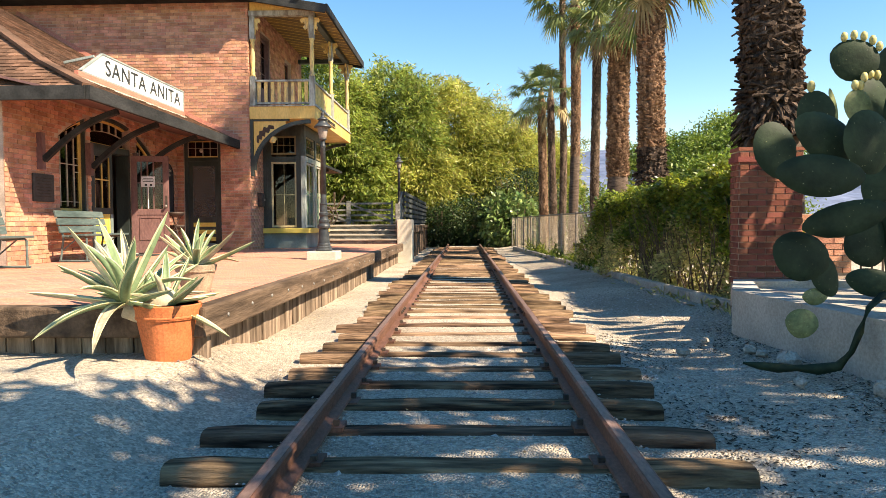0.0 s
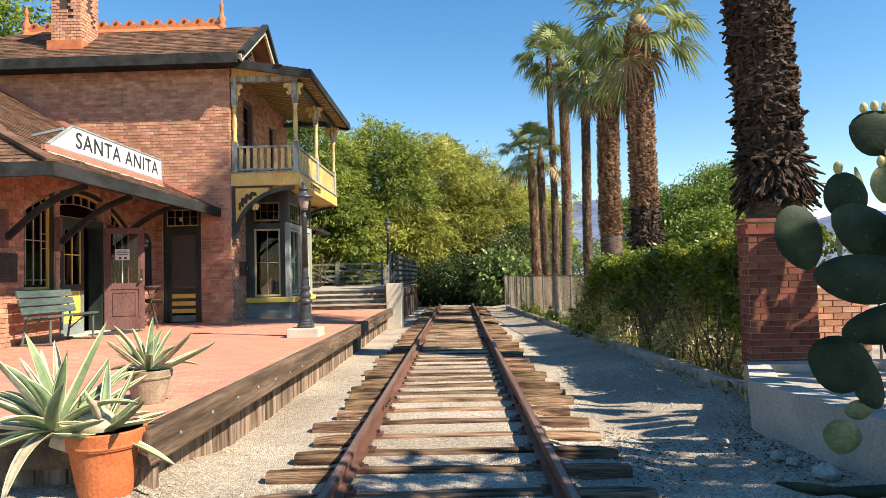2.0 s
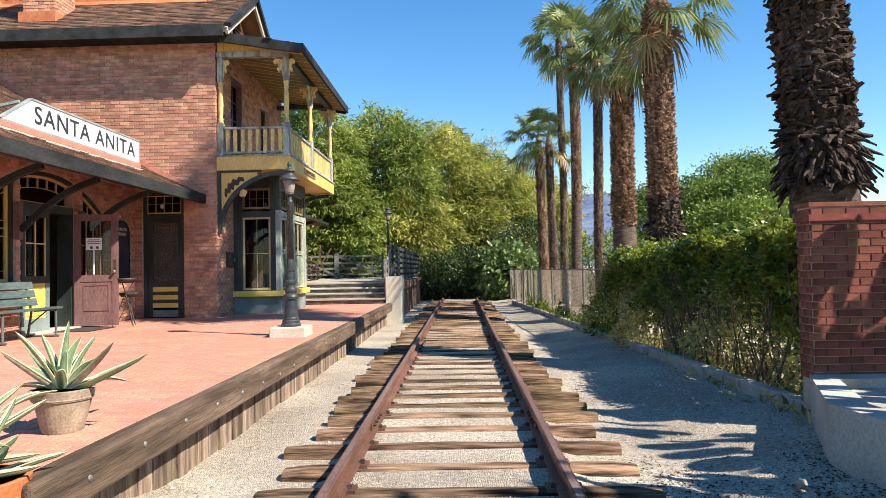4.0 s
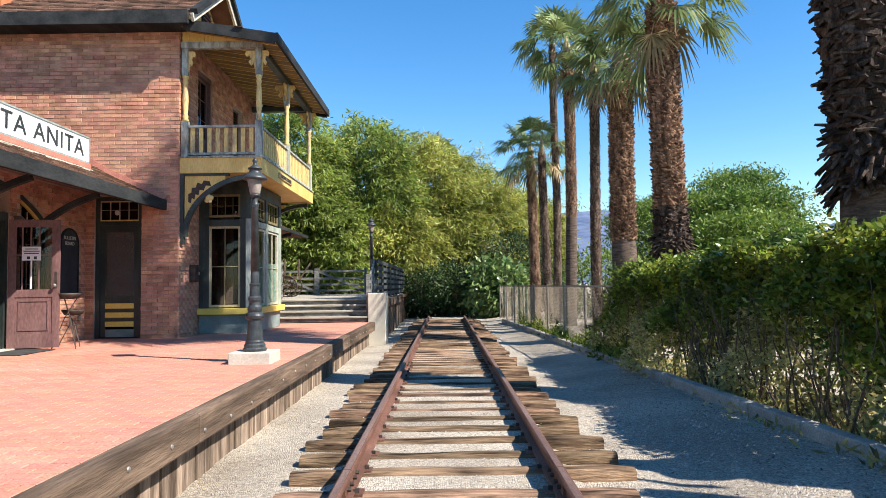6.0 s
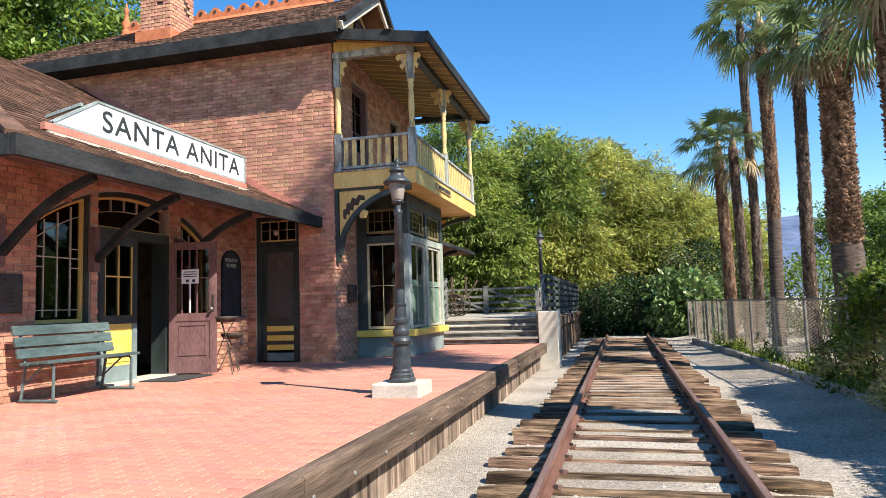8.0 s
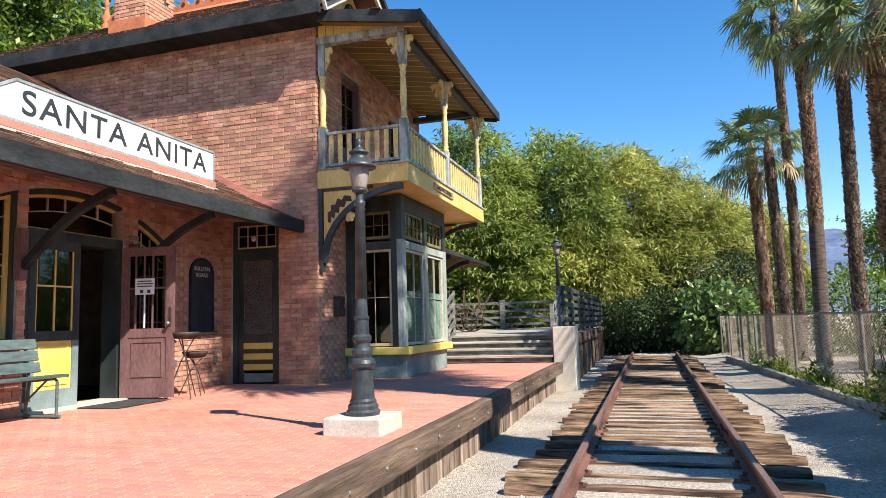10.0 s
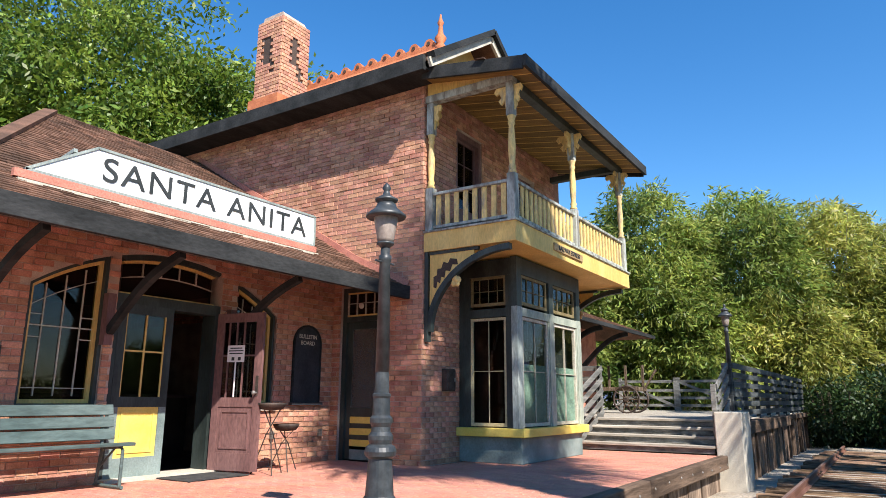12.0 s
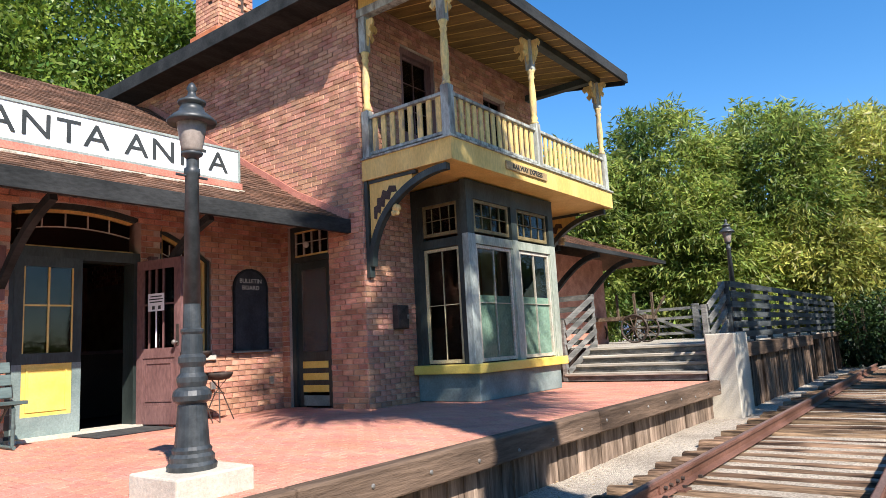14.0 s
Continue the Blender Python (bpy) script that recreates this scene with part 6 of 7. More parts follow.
for yb in (23.6, 25.6, 27.6):
    bb = Build()
    pts = [(-6.7 + 1.4 * t / 8, yb, 2.4 + 0.95 * math.sin(math.pi / 2 * t / 8)) for t in range(9)]
    for p, q in zip(pts, pts[1:]):
        bb.bar(p, q, 0.1, 0.12)
    part("brace", bb, FASCIA, wt)


# ---- right side: kerb, hedge, fence, brick pier, planter ----
kerb = thing("kerb", (3.1, 14, 0), "low weathered concrete kerb along the gravel path", "kerb", kind="structure")


def kerb_run(a, c, n):
    for i in range(n):
        p, q = Vector(a) + (Vector(c) - Vector(a)) * (i / n), Vector(a) + (Vector(c) - Vector(a)) * ((i + 0.985) / n)
        part("kerb_stone", Build().bar(p, q, 0.15, 0.26), KERB, kerb, bevel=0.02)


kerb_run((3.42, 8.6, 0.12), (3.0, 15.3, 0.12), 6)
kerb_run((3.0, 15.4, 0.1), (2.9, 17.6, 0.1), 2)
kerb_run((2.9, 17.63, 0.1), (2.22, 31.0, 0.08), 9)


def fence():
    f = thing("chain_link_fence", (3.2, 22, 0), "rusty chain-link fence with galvanised posts beside the track", "fence")
    a, c = Vector((3.1, 17.2, 0.1)), Vector((2.3, 33.5, 0.1))
    h = 1.38
    n = 8
    for i in range(n + 1):
        p = a + (c - a) * (i / n)
        part("post", Build().tube([p, p + Vector((0, 0, h + 0.05))], 0.03, 8), STEEL, f)
    part("top_rail", Build().tube([a + Vector((0, 0, h)), c + Vector((0, 0, h))], 0.02, 6), STEEL, f)
    d = (c - a).normalized()
    ln = (c - a).length
    out = []
    t, s = 0.0, 0.07
    w = 0.0026
    side = Vector((d.y, -d.x, 0))
    while t < ln - h:
        for k in (0, 1):
            p = a + d * (t + (h if k else 0)) + Vector((0, 0, 0.03))
            q = a + d * (t + (0 if k else h)) + Vector((0, 0, h))
            e = (q - p).cross(side).normalized() * w
            o = side * (0.004 if k else -0.004)
            out.append([p - e + o, p + e + o, q + e + o, q - e + o])
            r = side * w
            out.append([p - r + o, p + r + o, q + r + o, q - r + o])
        t += s
    part("wire_mesh", quads("wire_mesh", np.array(out), WIRE), WIRE, f, "rusty diamond wire mesh", kind="stuff")


fence()


def hedge():
    h = thing("hedge", (3.9, 14, 0), "tall clipped green hedge, sparse and dry near the ground", "hedge")
    n = 58000
    y = RNG.uniform(9.55, 17.8, n)
    top = 1.9 + 0.06 * np.sin(y * 3.1) + 0.05 * np.sin(y * 7.7) - 0.027 * (y - 9.5) + 0.05 * RNG.normal(size=n)
    z = 0.15 + (top - 0.15) * RNG.uniform(0.0, 1.0, n) ** 0.75
    bulge = 0.1 * np.sin(y * 2.3 + z * 3) + 0.07 * np.sin(y * 5.9) + 0.06 * np.sin(z * 9 + y)
    line = 3.58 - 0.045 * (y - 9.6)
    x = line - 0.05 + bulge + np.abs(RNG.normal(size=n)) * 0.2
    foot = np.clip((y - 12.5) / 2.5, 0, 1)
    x -= 0.42 * foot * foot * np.clip(1.35 - z, 0, 1) * (0.8 + 0.2 * np.sin(y * 4.3))
    end = y > 17.6
    x[end] += 0.1 * RNG.random(end.sum())
    onto = RNG.random(n) < 0.2
    z[onto] = top[onto] + 0.05 * RNG.normal(size=onto.sum())
    x[onto] = line[onto] - 0.02 + RNG.uniform(0, 1.0, onto.sum())
    pts = np.stack([x, y, z], 1)
    def bare(y, z):
        """Where the growth is thin and light falls through."""
        return np.sin(y * 5.3 + z * 4.1) + np.sin(y * 9.7 - z * 7.3) + 0.7 * np.sin(y * 16.1 + z * 3.0) > 0.75 + 0.5 * np.clip(z - 1.0, 0, 1)

    up = z > 0.95 + 0.25 * np.sin(y * 1.7) + 0.2 * RNG.normal(size=n)
    keep = ~bare(y, z) | (RNG.random(n) < 0.2) | (z > 1.6)
    aim = np.tile(np.array([-0.8, -0.3, 0.3]), (n, 1))
    part("foliage", quads("foliage", leaves(pts[up & keep], 0.08, 0.045, 0.1, 0.8, aim[up & keep]), LEAF_H), LEAF_H, h, "glossy green leaves", kind="stuff")
    low = ~up & keep & (RNG.random(n) < 0.72)
    part("lower_foliage", quads("lower_foliage", leaves(pts[low], 0.075, 0.04, 0.1, 0.9, aim[low]), LEAF_L), LEAF_L, h, "sparse yellowish leaves", kind="stuff")
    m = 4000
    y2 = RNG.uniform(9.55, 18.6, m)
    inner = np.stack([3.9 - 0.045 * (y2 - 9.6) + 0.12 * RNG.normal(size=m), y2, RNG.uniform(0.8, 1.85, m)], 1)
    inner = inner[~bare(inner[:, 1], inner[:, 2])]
    # The hedge's inner shade is put into these leaves as a darker green.
    part("inner_foliage", quads("inner_foliage", leaves(inner, 0.11, 0.075, 0.2), LEAF_D), LEAF_D, h, "inner leaves in a darker green for the shade inside the hedge", kind="stuff")
    b = Build()
    rnd = random.Random(8)
    for i in range(170):
        yy = rnd.uniform(9.6, 18.6)
        xx = 3.7 - 0.045 * (yy - 9.6) + rnd.uniform(-0.2, 0.15)
        p = [(xx, yy, 0.05)]
        for k in range(4):
            p.append((p[-1][0] + rnd.uniform(-0.14, 0.1), p[-1][1] + rnd.uniform(-0.18, 0.18), p[-1][2] + rnd.uniform(0.2, 0.45)))
        b.tube(p, [0.014, 0.012, 0.009, 0.006, 0.003], 5)
    part("undergrowth", b, BARK, h, kind="stuff")


hedge()


def weeds(name, label, y0, y1, xc, n, h=0.35, m=LEAF_H, wide=0.1, slope=0.045):
    t = thing(name, (xc, (y0 + y1) / 2, 0), label, "weeds", kind="stuff")
    k = RNG.uniform(y0, y1, n)
    c = np.stack([xc + wide * RNG.normal(size=n) - slope * (k - y0), k, 0.1 + np.abs(RNG.normal(size=n)) * h * (0.6 + 0.4 * np.sin(k * 2.1))], 1)
    part("leaves", quads("leaves", leaves(c, 0.13, 0.035, -0.5, 0.7), m), m, t, kind="stuff")


weeds("weeds", "low green weeds growing along the fence foot", 17.9, 28, 3.06, 5000, 0.2)
weeds("weeds", "low green weeds under the hedge end", 16.2, 17.9, 3.12, 3000, 0.3)
weeds("leaf_litter", "dry leaf litter along the kerb", 8.8, 16, 3.62, 3500, 0.06, LEAF_L, 0.22, 0.02)



def litter(name, label, x0, x1, y0, y1, n, m):
    """Small dead leaves lying flat on the gravel."""
    x, y = RNG.uniform(x0, x1, n), RNG.uniform(y0, y1, n)
    keep = np.sin(x * 5.1) + np.sin(y * 2.7) + RNG.normal(size=n) * 0.8 > 0.3
    p = np.array([(a, c, ground_z(a, c) + 0.006) for a, c in zip(x[keep], y[keep])])
    q = leaves(p, 0.045, 0.018, 0.0, 1.0)
    q[:, :, 2] = p[:, None, 2] + (q[:, :, 2] - p[:, None, 2]) * 0.25
    tagged(part(name, quads(name, q, m), m, None, label, kind="stuff"), category="leaf litter")


litter("leaf_litter", "brown dead leaves along the foot of the platform", -2.05, -1.35, 6.2, 22, 1500, FROND_D)
litter("leaf_litter", "dark dead leaves on the gravel by the planter", 1.6, 3.1, 4.0, 15.5, 1600, BARK)
# Real litter, made denser and darker to deepen the shade on this gravel.
litter("leaf_litter", "dark leaf litter over the gravel before the planter, thickened to deepen the shade", 1.3, 3.1, 2.0, 8.6, 9000, LITTER_SHADE)
litter("leaf_litter", "scattered dead leaves between the rails", -1.3, 1.3, 3.0, 20, 500, FROND_D)

# brick pier with corbelled top and a lower lit pier beyond
bp = structure("wall_pier", Build().box(3.27, 4.0, 9.27, 9.5, 0, 2.06), MORTAR, "red brick gate pier, coloured dark for shade, with a corbelled top", category="brick pier")
part("cap", Build().box(3.24, 4.03, 9.235, 9.53, 1.93, 1.99).box(3.25, 4.02, 9.25, 9.52, 2.06, 2.1), BRICK_SHADE, bp, "corbelled brick cap")
LAY.append((bp, lambda: brick_cells(0.73, 0.5, 2.05, [], bl=0.2, bh=0.062), lambda u, z: (3.27 + u, 9.27, z), Vector((0, -1, 0)), BRICK_SHADE, lambda u, z: True, "brick", 0.014))
LAY.append((bp, lambda: brick_cells(0.23, 0.5, 2.05, [], bl=0.1, bh=0.062), lambda u, z: (3.27, 9.5 - u, z), Vector((-1, 0, 0)), BRICK_SHADE, lambda u, z: True, "brick", 0.014))
bp2 = structure("wall_low_pier", Build().box(4.02, 4.75, 9.6, 10.0, 0, 1.32), MORTAR, "low red brick wall joining the gate pier", category="brick wall")
LAY.append((bp2, lambda: brick_cells(0.73, 0.6, 1.32, [], bl=0.2, bh=0.062), lambda u, z: (4.02 + u, 9.6, z), Vector((0, -1, 0)), BRICK, lambda u, z: True, "brick", 0.014))
gate = thing("metal_gate", (5.6, 10.2, 0.5), "black metal picket gate beyond the planter", "gate")
for i in range(12):
    part("picket", Build().box(4.8 + i * 0.14, 4.82 + i * 0.14, 10.2, 10.22, 0.05, 1.3), IRON, gate)
for z in (0.35, 1.2):
    part("rail", Build().box(4.76, 6.4, 10.19, 10.23, z, z + 0.04), IRON, gate)

planter = thing("planter", (3.6, 6.5, 0), "pale rendered concrete planter wall holding a prickly pear", "planter", kind="structure")
outer = [(3.1, 3.6), (2.7, 8.0), (3.2, 9.24), (6.5, 9.24), (6.5, 3.6)]
inner_p = [(3.32, 3.85), (2.96, 7.95), (3.32, 8.98), (6.28, 8.98), (6.28, 3.85)]
for i in range(5):
    j = (i + 1) % 5
    part("wall", Build().prism([outer[i], outer[j], inner_p[j], inner_p[i]], "z", -0.1, 0.55), PLANTER, planter)
part("soil", Build().prism(inner_p, "z", 0.3, 0.47), KERB, planter, "dry soil")
for i, (x, y, r) in enumerate(((1.9, 7.0, 0.06), (2.5, 7.1, 0.06), (2.6, 6.6, 0.09), (2.3, 7.6, 0.04), (2.75, 5.6, 0.1), (2.35, 5.9, 0.05), (2.55, 6.95, 0.05))):
    q = Build()
    rnd = random.Random(i)
    q.ellipsoid((x, y, 0.1 + r * 0.4), (r, r * rnd.uniform(0.7, 1.1), r * 0.7), 8, 5)
    q.v = [(p[0] + rnd.uniform(-0.15, 0.15) * r, p[1] + rnd.uniform(-0.15, 0.15) * r, p[2] + rnd.uniform(-0.15, 0.15) * r) for p in q.v]
    tagged(part("rock", q, KERB), "grey-brown rock lying on the gravel", "rock", "rocks by the planter")


# ---- prickly pear ----
pear = thing("prickly_pear", (3.4, 6.4, 0.58), "large dark green prickly pear cactus, darkened for shade, with yellowish fruit", "cactus")


def pad(x, y, z, w, h, lean=0.0, face=0.0, m=CACTUS, fruits=0, seed=0):
    """One flat pad: centre, width, height, lean in degrees in its plane, turn about the upright."""
    n, k = 20, 5
    b = Build()
    t = 0.03 * min(1.0, w * 3)
    rot = Euler((0, radians(lean), radians(face))).to_matrix()
    for s in (-1, 1):
        b.v.append(tuple(Vector((x, y, z)) + rot @ Vector((0, s * t, 0))))
        for i in range(1, k + 1):
            f = i / k
            for j in range(n):
                a = 2 * math.pi * j / n
                px = math.cos(a) * w / 2 * (1 - 0.18 * (math.sin(a) < 0) * abs(math.sin(a)))
                v = Vector((px * f, s * t * math.sqrt(max(1 - f * f, 0.0)), math.sin(a) * h / 2 * f))
                b.v.append(tuple(Vector((x, y, z)) + rot @ v))
    for s in range(2):
        o = s * (1 + k * n)
        tri = [(o, o + 1 + (j + 1) % n, o + 1 + j) for j in range(n)]
        qd = [(o + 1 + i * n + j, o + 1 + i * n + (j + 1) % n, o + 1 + (i + 1) * n + (j + 1) % n, o + 1 + (i + 1) * n + j) for i in range(k - 1) for j in range(n)]
        b.f += [q[::-1] for q in tri + qd] if s else tri + qd
    p = part("pad", b, m, pear, smooth=True)
    rnd = random.Random(seed)
    sp = Build()
    for i in range(9):
        u, v = rnd.uniform(-0.8, 0.8), rnd.uniform(-0.8, 0.8)
        if u * u + v * v < 0.75:
            for s in (-1, 1):
                q = Vector((x, y, z)) + rot @ Vector((u * w / 2, s * t * math.sqrt(1 - u * u - v * v), v * h / 2))
                sp.ellipsoid(q, (0.0018, 0.0018, 0.0018), 5, 3)
    part("areoles", sp, AGAVE_E, p, "pale spine cushions", kind="stuff")
    for i in range(fruits):
        a = math.pi / 2 + (i - (fruits - 1) / 2) * 0.34
        q = Vector((x, y, z)) + rot @ Vector((math.cos(a) * (w / 2 + 0.025), 0, math.sin(a) * (h / 2 + 0.03)))
        part("fruit", Build().ellipsoid(q, (0.028, 0.028, 0.042)), FRUIT, p, "yellow-green fruit", True)
    return p


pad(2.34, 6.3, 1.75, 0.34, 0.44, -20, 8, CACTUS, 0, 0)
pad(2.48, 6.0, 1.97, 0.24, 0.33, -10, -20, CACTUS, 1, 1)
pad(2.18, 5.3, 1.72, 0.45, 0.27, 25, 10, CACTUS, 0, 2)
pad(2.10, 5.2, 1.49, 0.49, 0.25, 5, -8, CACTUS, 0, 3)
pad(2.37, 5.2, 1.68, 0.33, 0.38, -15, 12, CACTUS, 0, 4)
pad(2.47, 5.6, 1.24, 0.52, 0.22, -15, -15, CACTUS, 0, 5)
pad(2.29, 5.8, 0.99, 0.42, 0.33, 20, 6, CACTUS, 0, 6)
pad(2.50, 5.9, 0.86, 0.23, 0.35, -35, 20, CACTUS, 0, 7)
pad(2.44, 5.9, 0.71, 0.21, 0.12, 0, 15, CACTUS_Y, 0, 8)
pad(2.50, 6.2, 0.48, 0.23, 0.22, 10, -10, CACTUS_Y, 0, 9)
pad(3.10, 6.6, 2.12, 0.24, 0.27, 0, 10, CACTUS_Y, 2, 10)
pad(2.81, 6.4, 2.10, 0.08, 0.26, -25, 30, CACTUS_Y, 0, 11)
pad(2.54, 6.2, 1.70, 0.06, 0.26, 0, 25, CACTUS_Y, 0, 12)
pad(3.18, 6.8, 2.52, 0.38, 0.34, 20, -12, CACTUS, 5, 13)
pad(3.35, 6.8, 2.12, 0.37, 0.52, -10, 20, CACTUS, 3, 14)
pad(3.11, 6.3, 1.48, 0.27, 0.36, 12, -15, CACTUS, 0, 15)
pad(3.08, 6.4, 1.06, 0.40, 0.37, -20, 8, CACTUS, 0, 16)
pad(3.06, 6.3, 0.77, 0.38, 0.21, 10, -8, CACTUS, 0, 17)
# Extra pads and stems to the east, mostly unseen, added to shade path and pier.
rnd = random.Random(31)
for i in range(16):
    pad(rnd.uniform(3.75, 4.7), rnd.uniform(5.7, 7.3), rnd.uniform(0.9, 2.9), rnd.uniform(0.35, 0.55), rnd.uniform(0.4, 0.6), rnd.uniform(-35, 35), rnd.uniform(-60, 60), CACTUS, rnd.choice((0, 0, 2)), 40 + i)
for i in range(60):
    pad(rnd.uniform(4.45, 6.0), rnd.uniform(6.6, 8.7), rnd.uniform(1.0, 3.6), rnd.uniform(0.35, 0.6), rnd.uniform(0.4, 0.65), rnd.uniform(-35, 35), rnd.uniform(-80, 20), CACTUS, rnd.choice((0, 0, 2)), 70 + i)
part("stem", Build().tube([(4.8, 7.7, 0.45), (4.75, 7.6, 1.4), (4.9, 7.7, 2.8)], [0.12, 0.1, 0.06], 8), CACTUS, pear, "thick old stem", True)
part("stem", Build().tube([(4.2, 6.5, 0.45), (4.15, 6.5, 1.2), (4.25, 6.5, 2.4)], [0.12, 0.1, 0.06], 8), CACTUS, pear, "thick old stem", True)
part("stem", Build().tube([(3.5, 6.4, 0.5), (3.4, 6.5, 0.8), (3.3, 6.4, 1.1), (3.25, 6.45, 1.5), (3.3, 6.5, 2.0), (3.4, 6.5, 2.6)], [0.12, 0.11, 0.1, 0.09, 0.07, 0.05], 10), CACTUS, pear, "thick old stem", True)
part("trailing_stem", Build().tube([(3.2, 6.2, 0.66), (3.0, 6.08, 0.7), (2.86, 6.0, 0.62), (2.78, 5.96, 0.46), (2.72, 5.95, 0.32), (2.66, 6.0, 0.21), (2.56, 6.08, 0.17), (2.44, 6.14, 0.165), (2.32, 6.17, 0.16), (2.22, 6.25, 0.16), (2.12, 6.3, 0.17)], [0.025, 0.028, 0.02, 0.026, 0.02, 0.035, 0.042, 0.022, 0.036, 0.03, 0.008], 10), CACTUS, pear, "trailing stem over the wall", True)


# ---- agaves ----
def agave_leaves(parent, cx, cy, cz, n, length, rise, seed, lean=(0, 0), wide=0.075):
    rnd = random.Random(seed)
    for i in range(n):
        a = i * 2.399 + rnd.uniform(-0.25, 0.25)
        el = radians(rise[0] + (rise[1] - rise[0]) * (i / max(n - 1, 1)) + rnd.uniform(-10, 10))
        ln = length * rnd.uniform(0.7, 1.12) * (0.8 + 0.35 * math.cos(el))
        d = Vector((math.cos(a) * math.cos(el) + lean[0], math.sin(a) * math.cos(el) + lean[1], math.sin(el))).normalized()
        side = d.cross(Vector((0, 0, 1))).normalized()
        bend = rnd.uniform(-0.4, 0.3) - 0.1 * math.cos(el)
        curl = rnd.uniform(-0.28, 0.28)
        rows, m = [], 9
        for k in range(m + 1):
            t = k / m
            c = Vector((cx, cy, cz)) + d * ln * t + Vector((0, 0, bend * ln * t * t)) + side * curl * ln * t * t
            w = wide * (0.75 + 1.1 * t) * (1 - t) ** 0.75 if t > 0.25 else wide * (0.75 + 1.1 * t) * 0.84
            up = side.cross(d).normalized()
            rows.append((c, w * 0.5, up * (0.35 * w)))
        for name, f0, f1, mm in (("leaf", -0.78, 0.78, AGAVE), ("edge", -1.0, -0.78, AGAVE_E), ("edge", 0.78, 1.0, AGAVE_E)):
            b = Build()
            st_ = 5 if name == "leaf" else 2
            for c, w, u in rows:
                for q in range(st_):
                    f = f0 + (f1 - f0) * q / (st_ - 1)
                    b.v.append(tuple(c + side * w * f + u * f * f))
                for q in range(st_ - 1, -1, -1):
                    f = f0 + (f1 - f0) * q / (st_ - 1)
                    b.v.append(tuple(c + side * w * f + u * f * f - u.normalized() * 0.012 * (1 - abs(f) * 0.7)))
            r = st_ * 2
            for k in range(m):
                b.f += [(k * r + q, k * r + (q + 1) % r, (k + 1) * r + (q + 1) % r, (k + 1) * r + q) for q in range(r)]
            b.f.append(tuple(range(r)))
            if name == "leaf":
                lf = part("leaf", b, mm if rnd.random() > 0.12 else AGAVE_D, parent, smooth=True)
            else:
                part("leaf_edge", b, mm, lf, "pale yellowish leaf margin", True)


def clay_pot(x, y, z, r, h, m, label):
    p = thing("plant_pot", (x, y, z), label, "plant pot", "clay pots")
    k = r / 0.25
    part("pot", Build().lathe([(0.165 * k, z), (0.17 * k, z + 0.01), (0.232 * k, z + h * 0.74), (0.245 * k, z + h * 0.75), (0.262 * k, z + h * 0.99), (0.258 * k, z + h), (0.235 * k, z + h), (0.225 * k, z + h * 0.82), (0.02, z + h * 0.82)], x, y, 32), m, p, smooth=False)
    part("rim_band", Build().lathe([(0.2455 * k, z + h * 0.76), (0.251 * k, z + h * 0.78), (0.251 * k, z + h * 0.81), (0.2475 * k, z + h * 0.82)], x, y, 32), m, p, smooth=True)
    part("soil", Build().lathe([(0.01, z + h * 0.83), (0.222 * k, z + h * 0.83), (0.222 * k, z + h * 0.86), (0.01, z + h * 0.87)], x, y, 20), DARK, p, "dry potting soil")
    return p


clay_pot(-2.16, 6.12, 0.225, 0.232, 0.42, POT, "large orange terracotta pot standing on the gravel")
ag = thing("agave", (-2.16, 6.12, 0.5), "large sprawling grey-green agave with pale margins in a terracotta pot", "agave", "agaves in pots")
agave_leaves(ag, -2.16, 6.08, 0.6, 14, 0.46, (5, 78), 4, (0.1, -0.1), 0.08)
agave_leaves(ag, -2.42, 6.02, 0.64, 30, 0.66, (2, 78), 9, (-0.12, -0.02), 0.1)
part("dry_core", Build().ellipsoid((-2.2, 6.08, 0.66), (0.14, 0.13, 0.12), 10, 7), AGAVE_D, ag, "dry papery core", True)
part("second_core", Build().tube([(-2.2, 6.08, 0.55), (-2.42, 6.02, 0.64)], [0.1, 0.09], 8), AGAVE_D, ag, "thick dry stem", True)
clay_pot(-2.38, 7.2, PZ, 0.175, 0.26, POT_OLD, "weathered grey-brown clay pot on the platform")
ag3 = thing("agave", (-2.38, 7.2, PZ + 0.2), "upright pale agave in a weathered clay pot", "agave", "agaves in pots")
agave_leaves(ag3, -2.38, 7.2, PZ + 0.22, 20, 0.52, (12, 86), 14, (0, 0), 0.08)


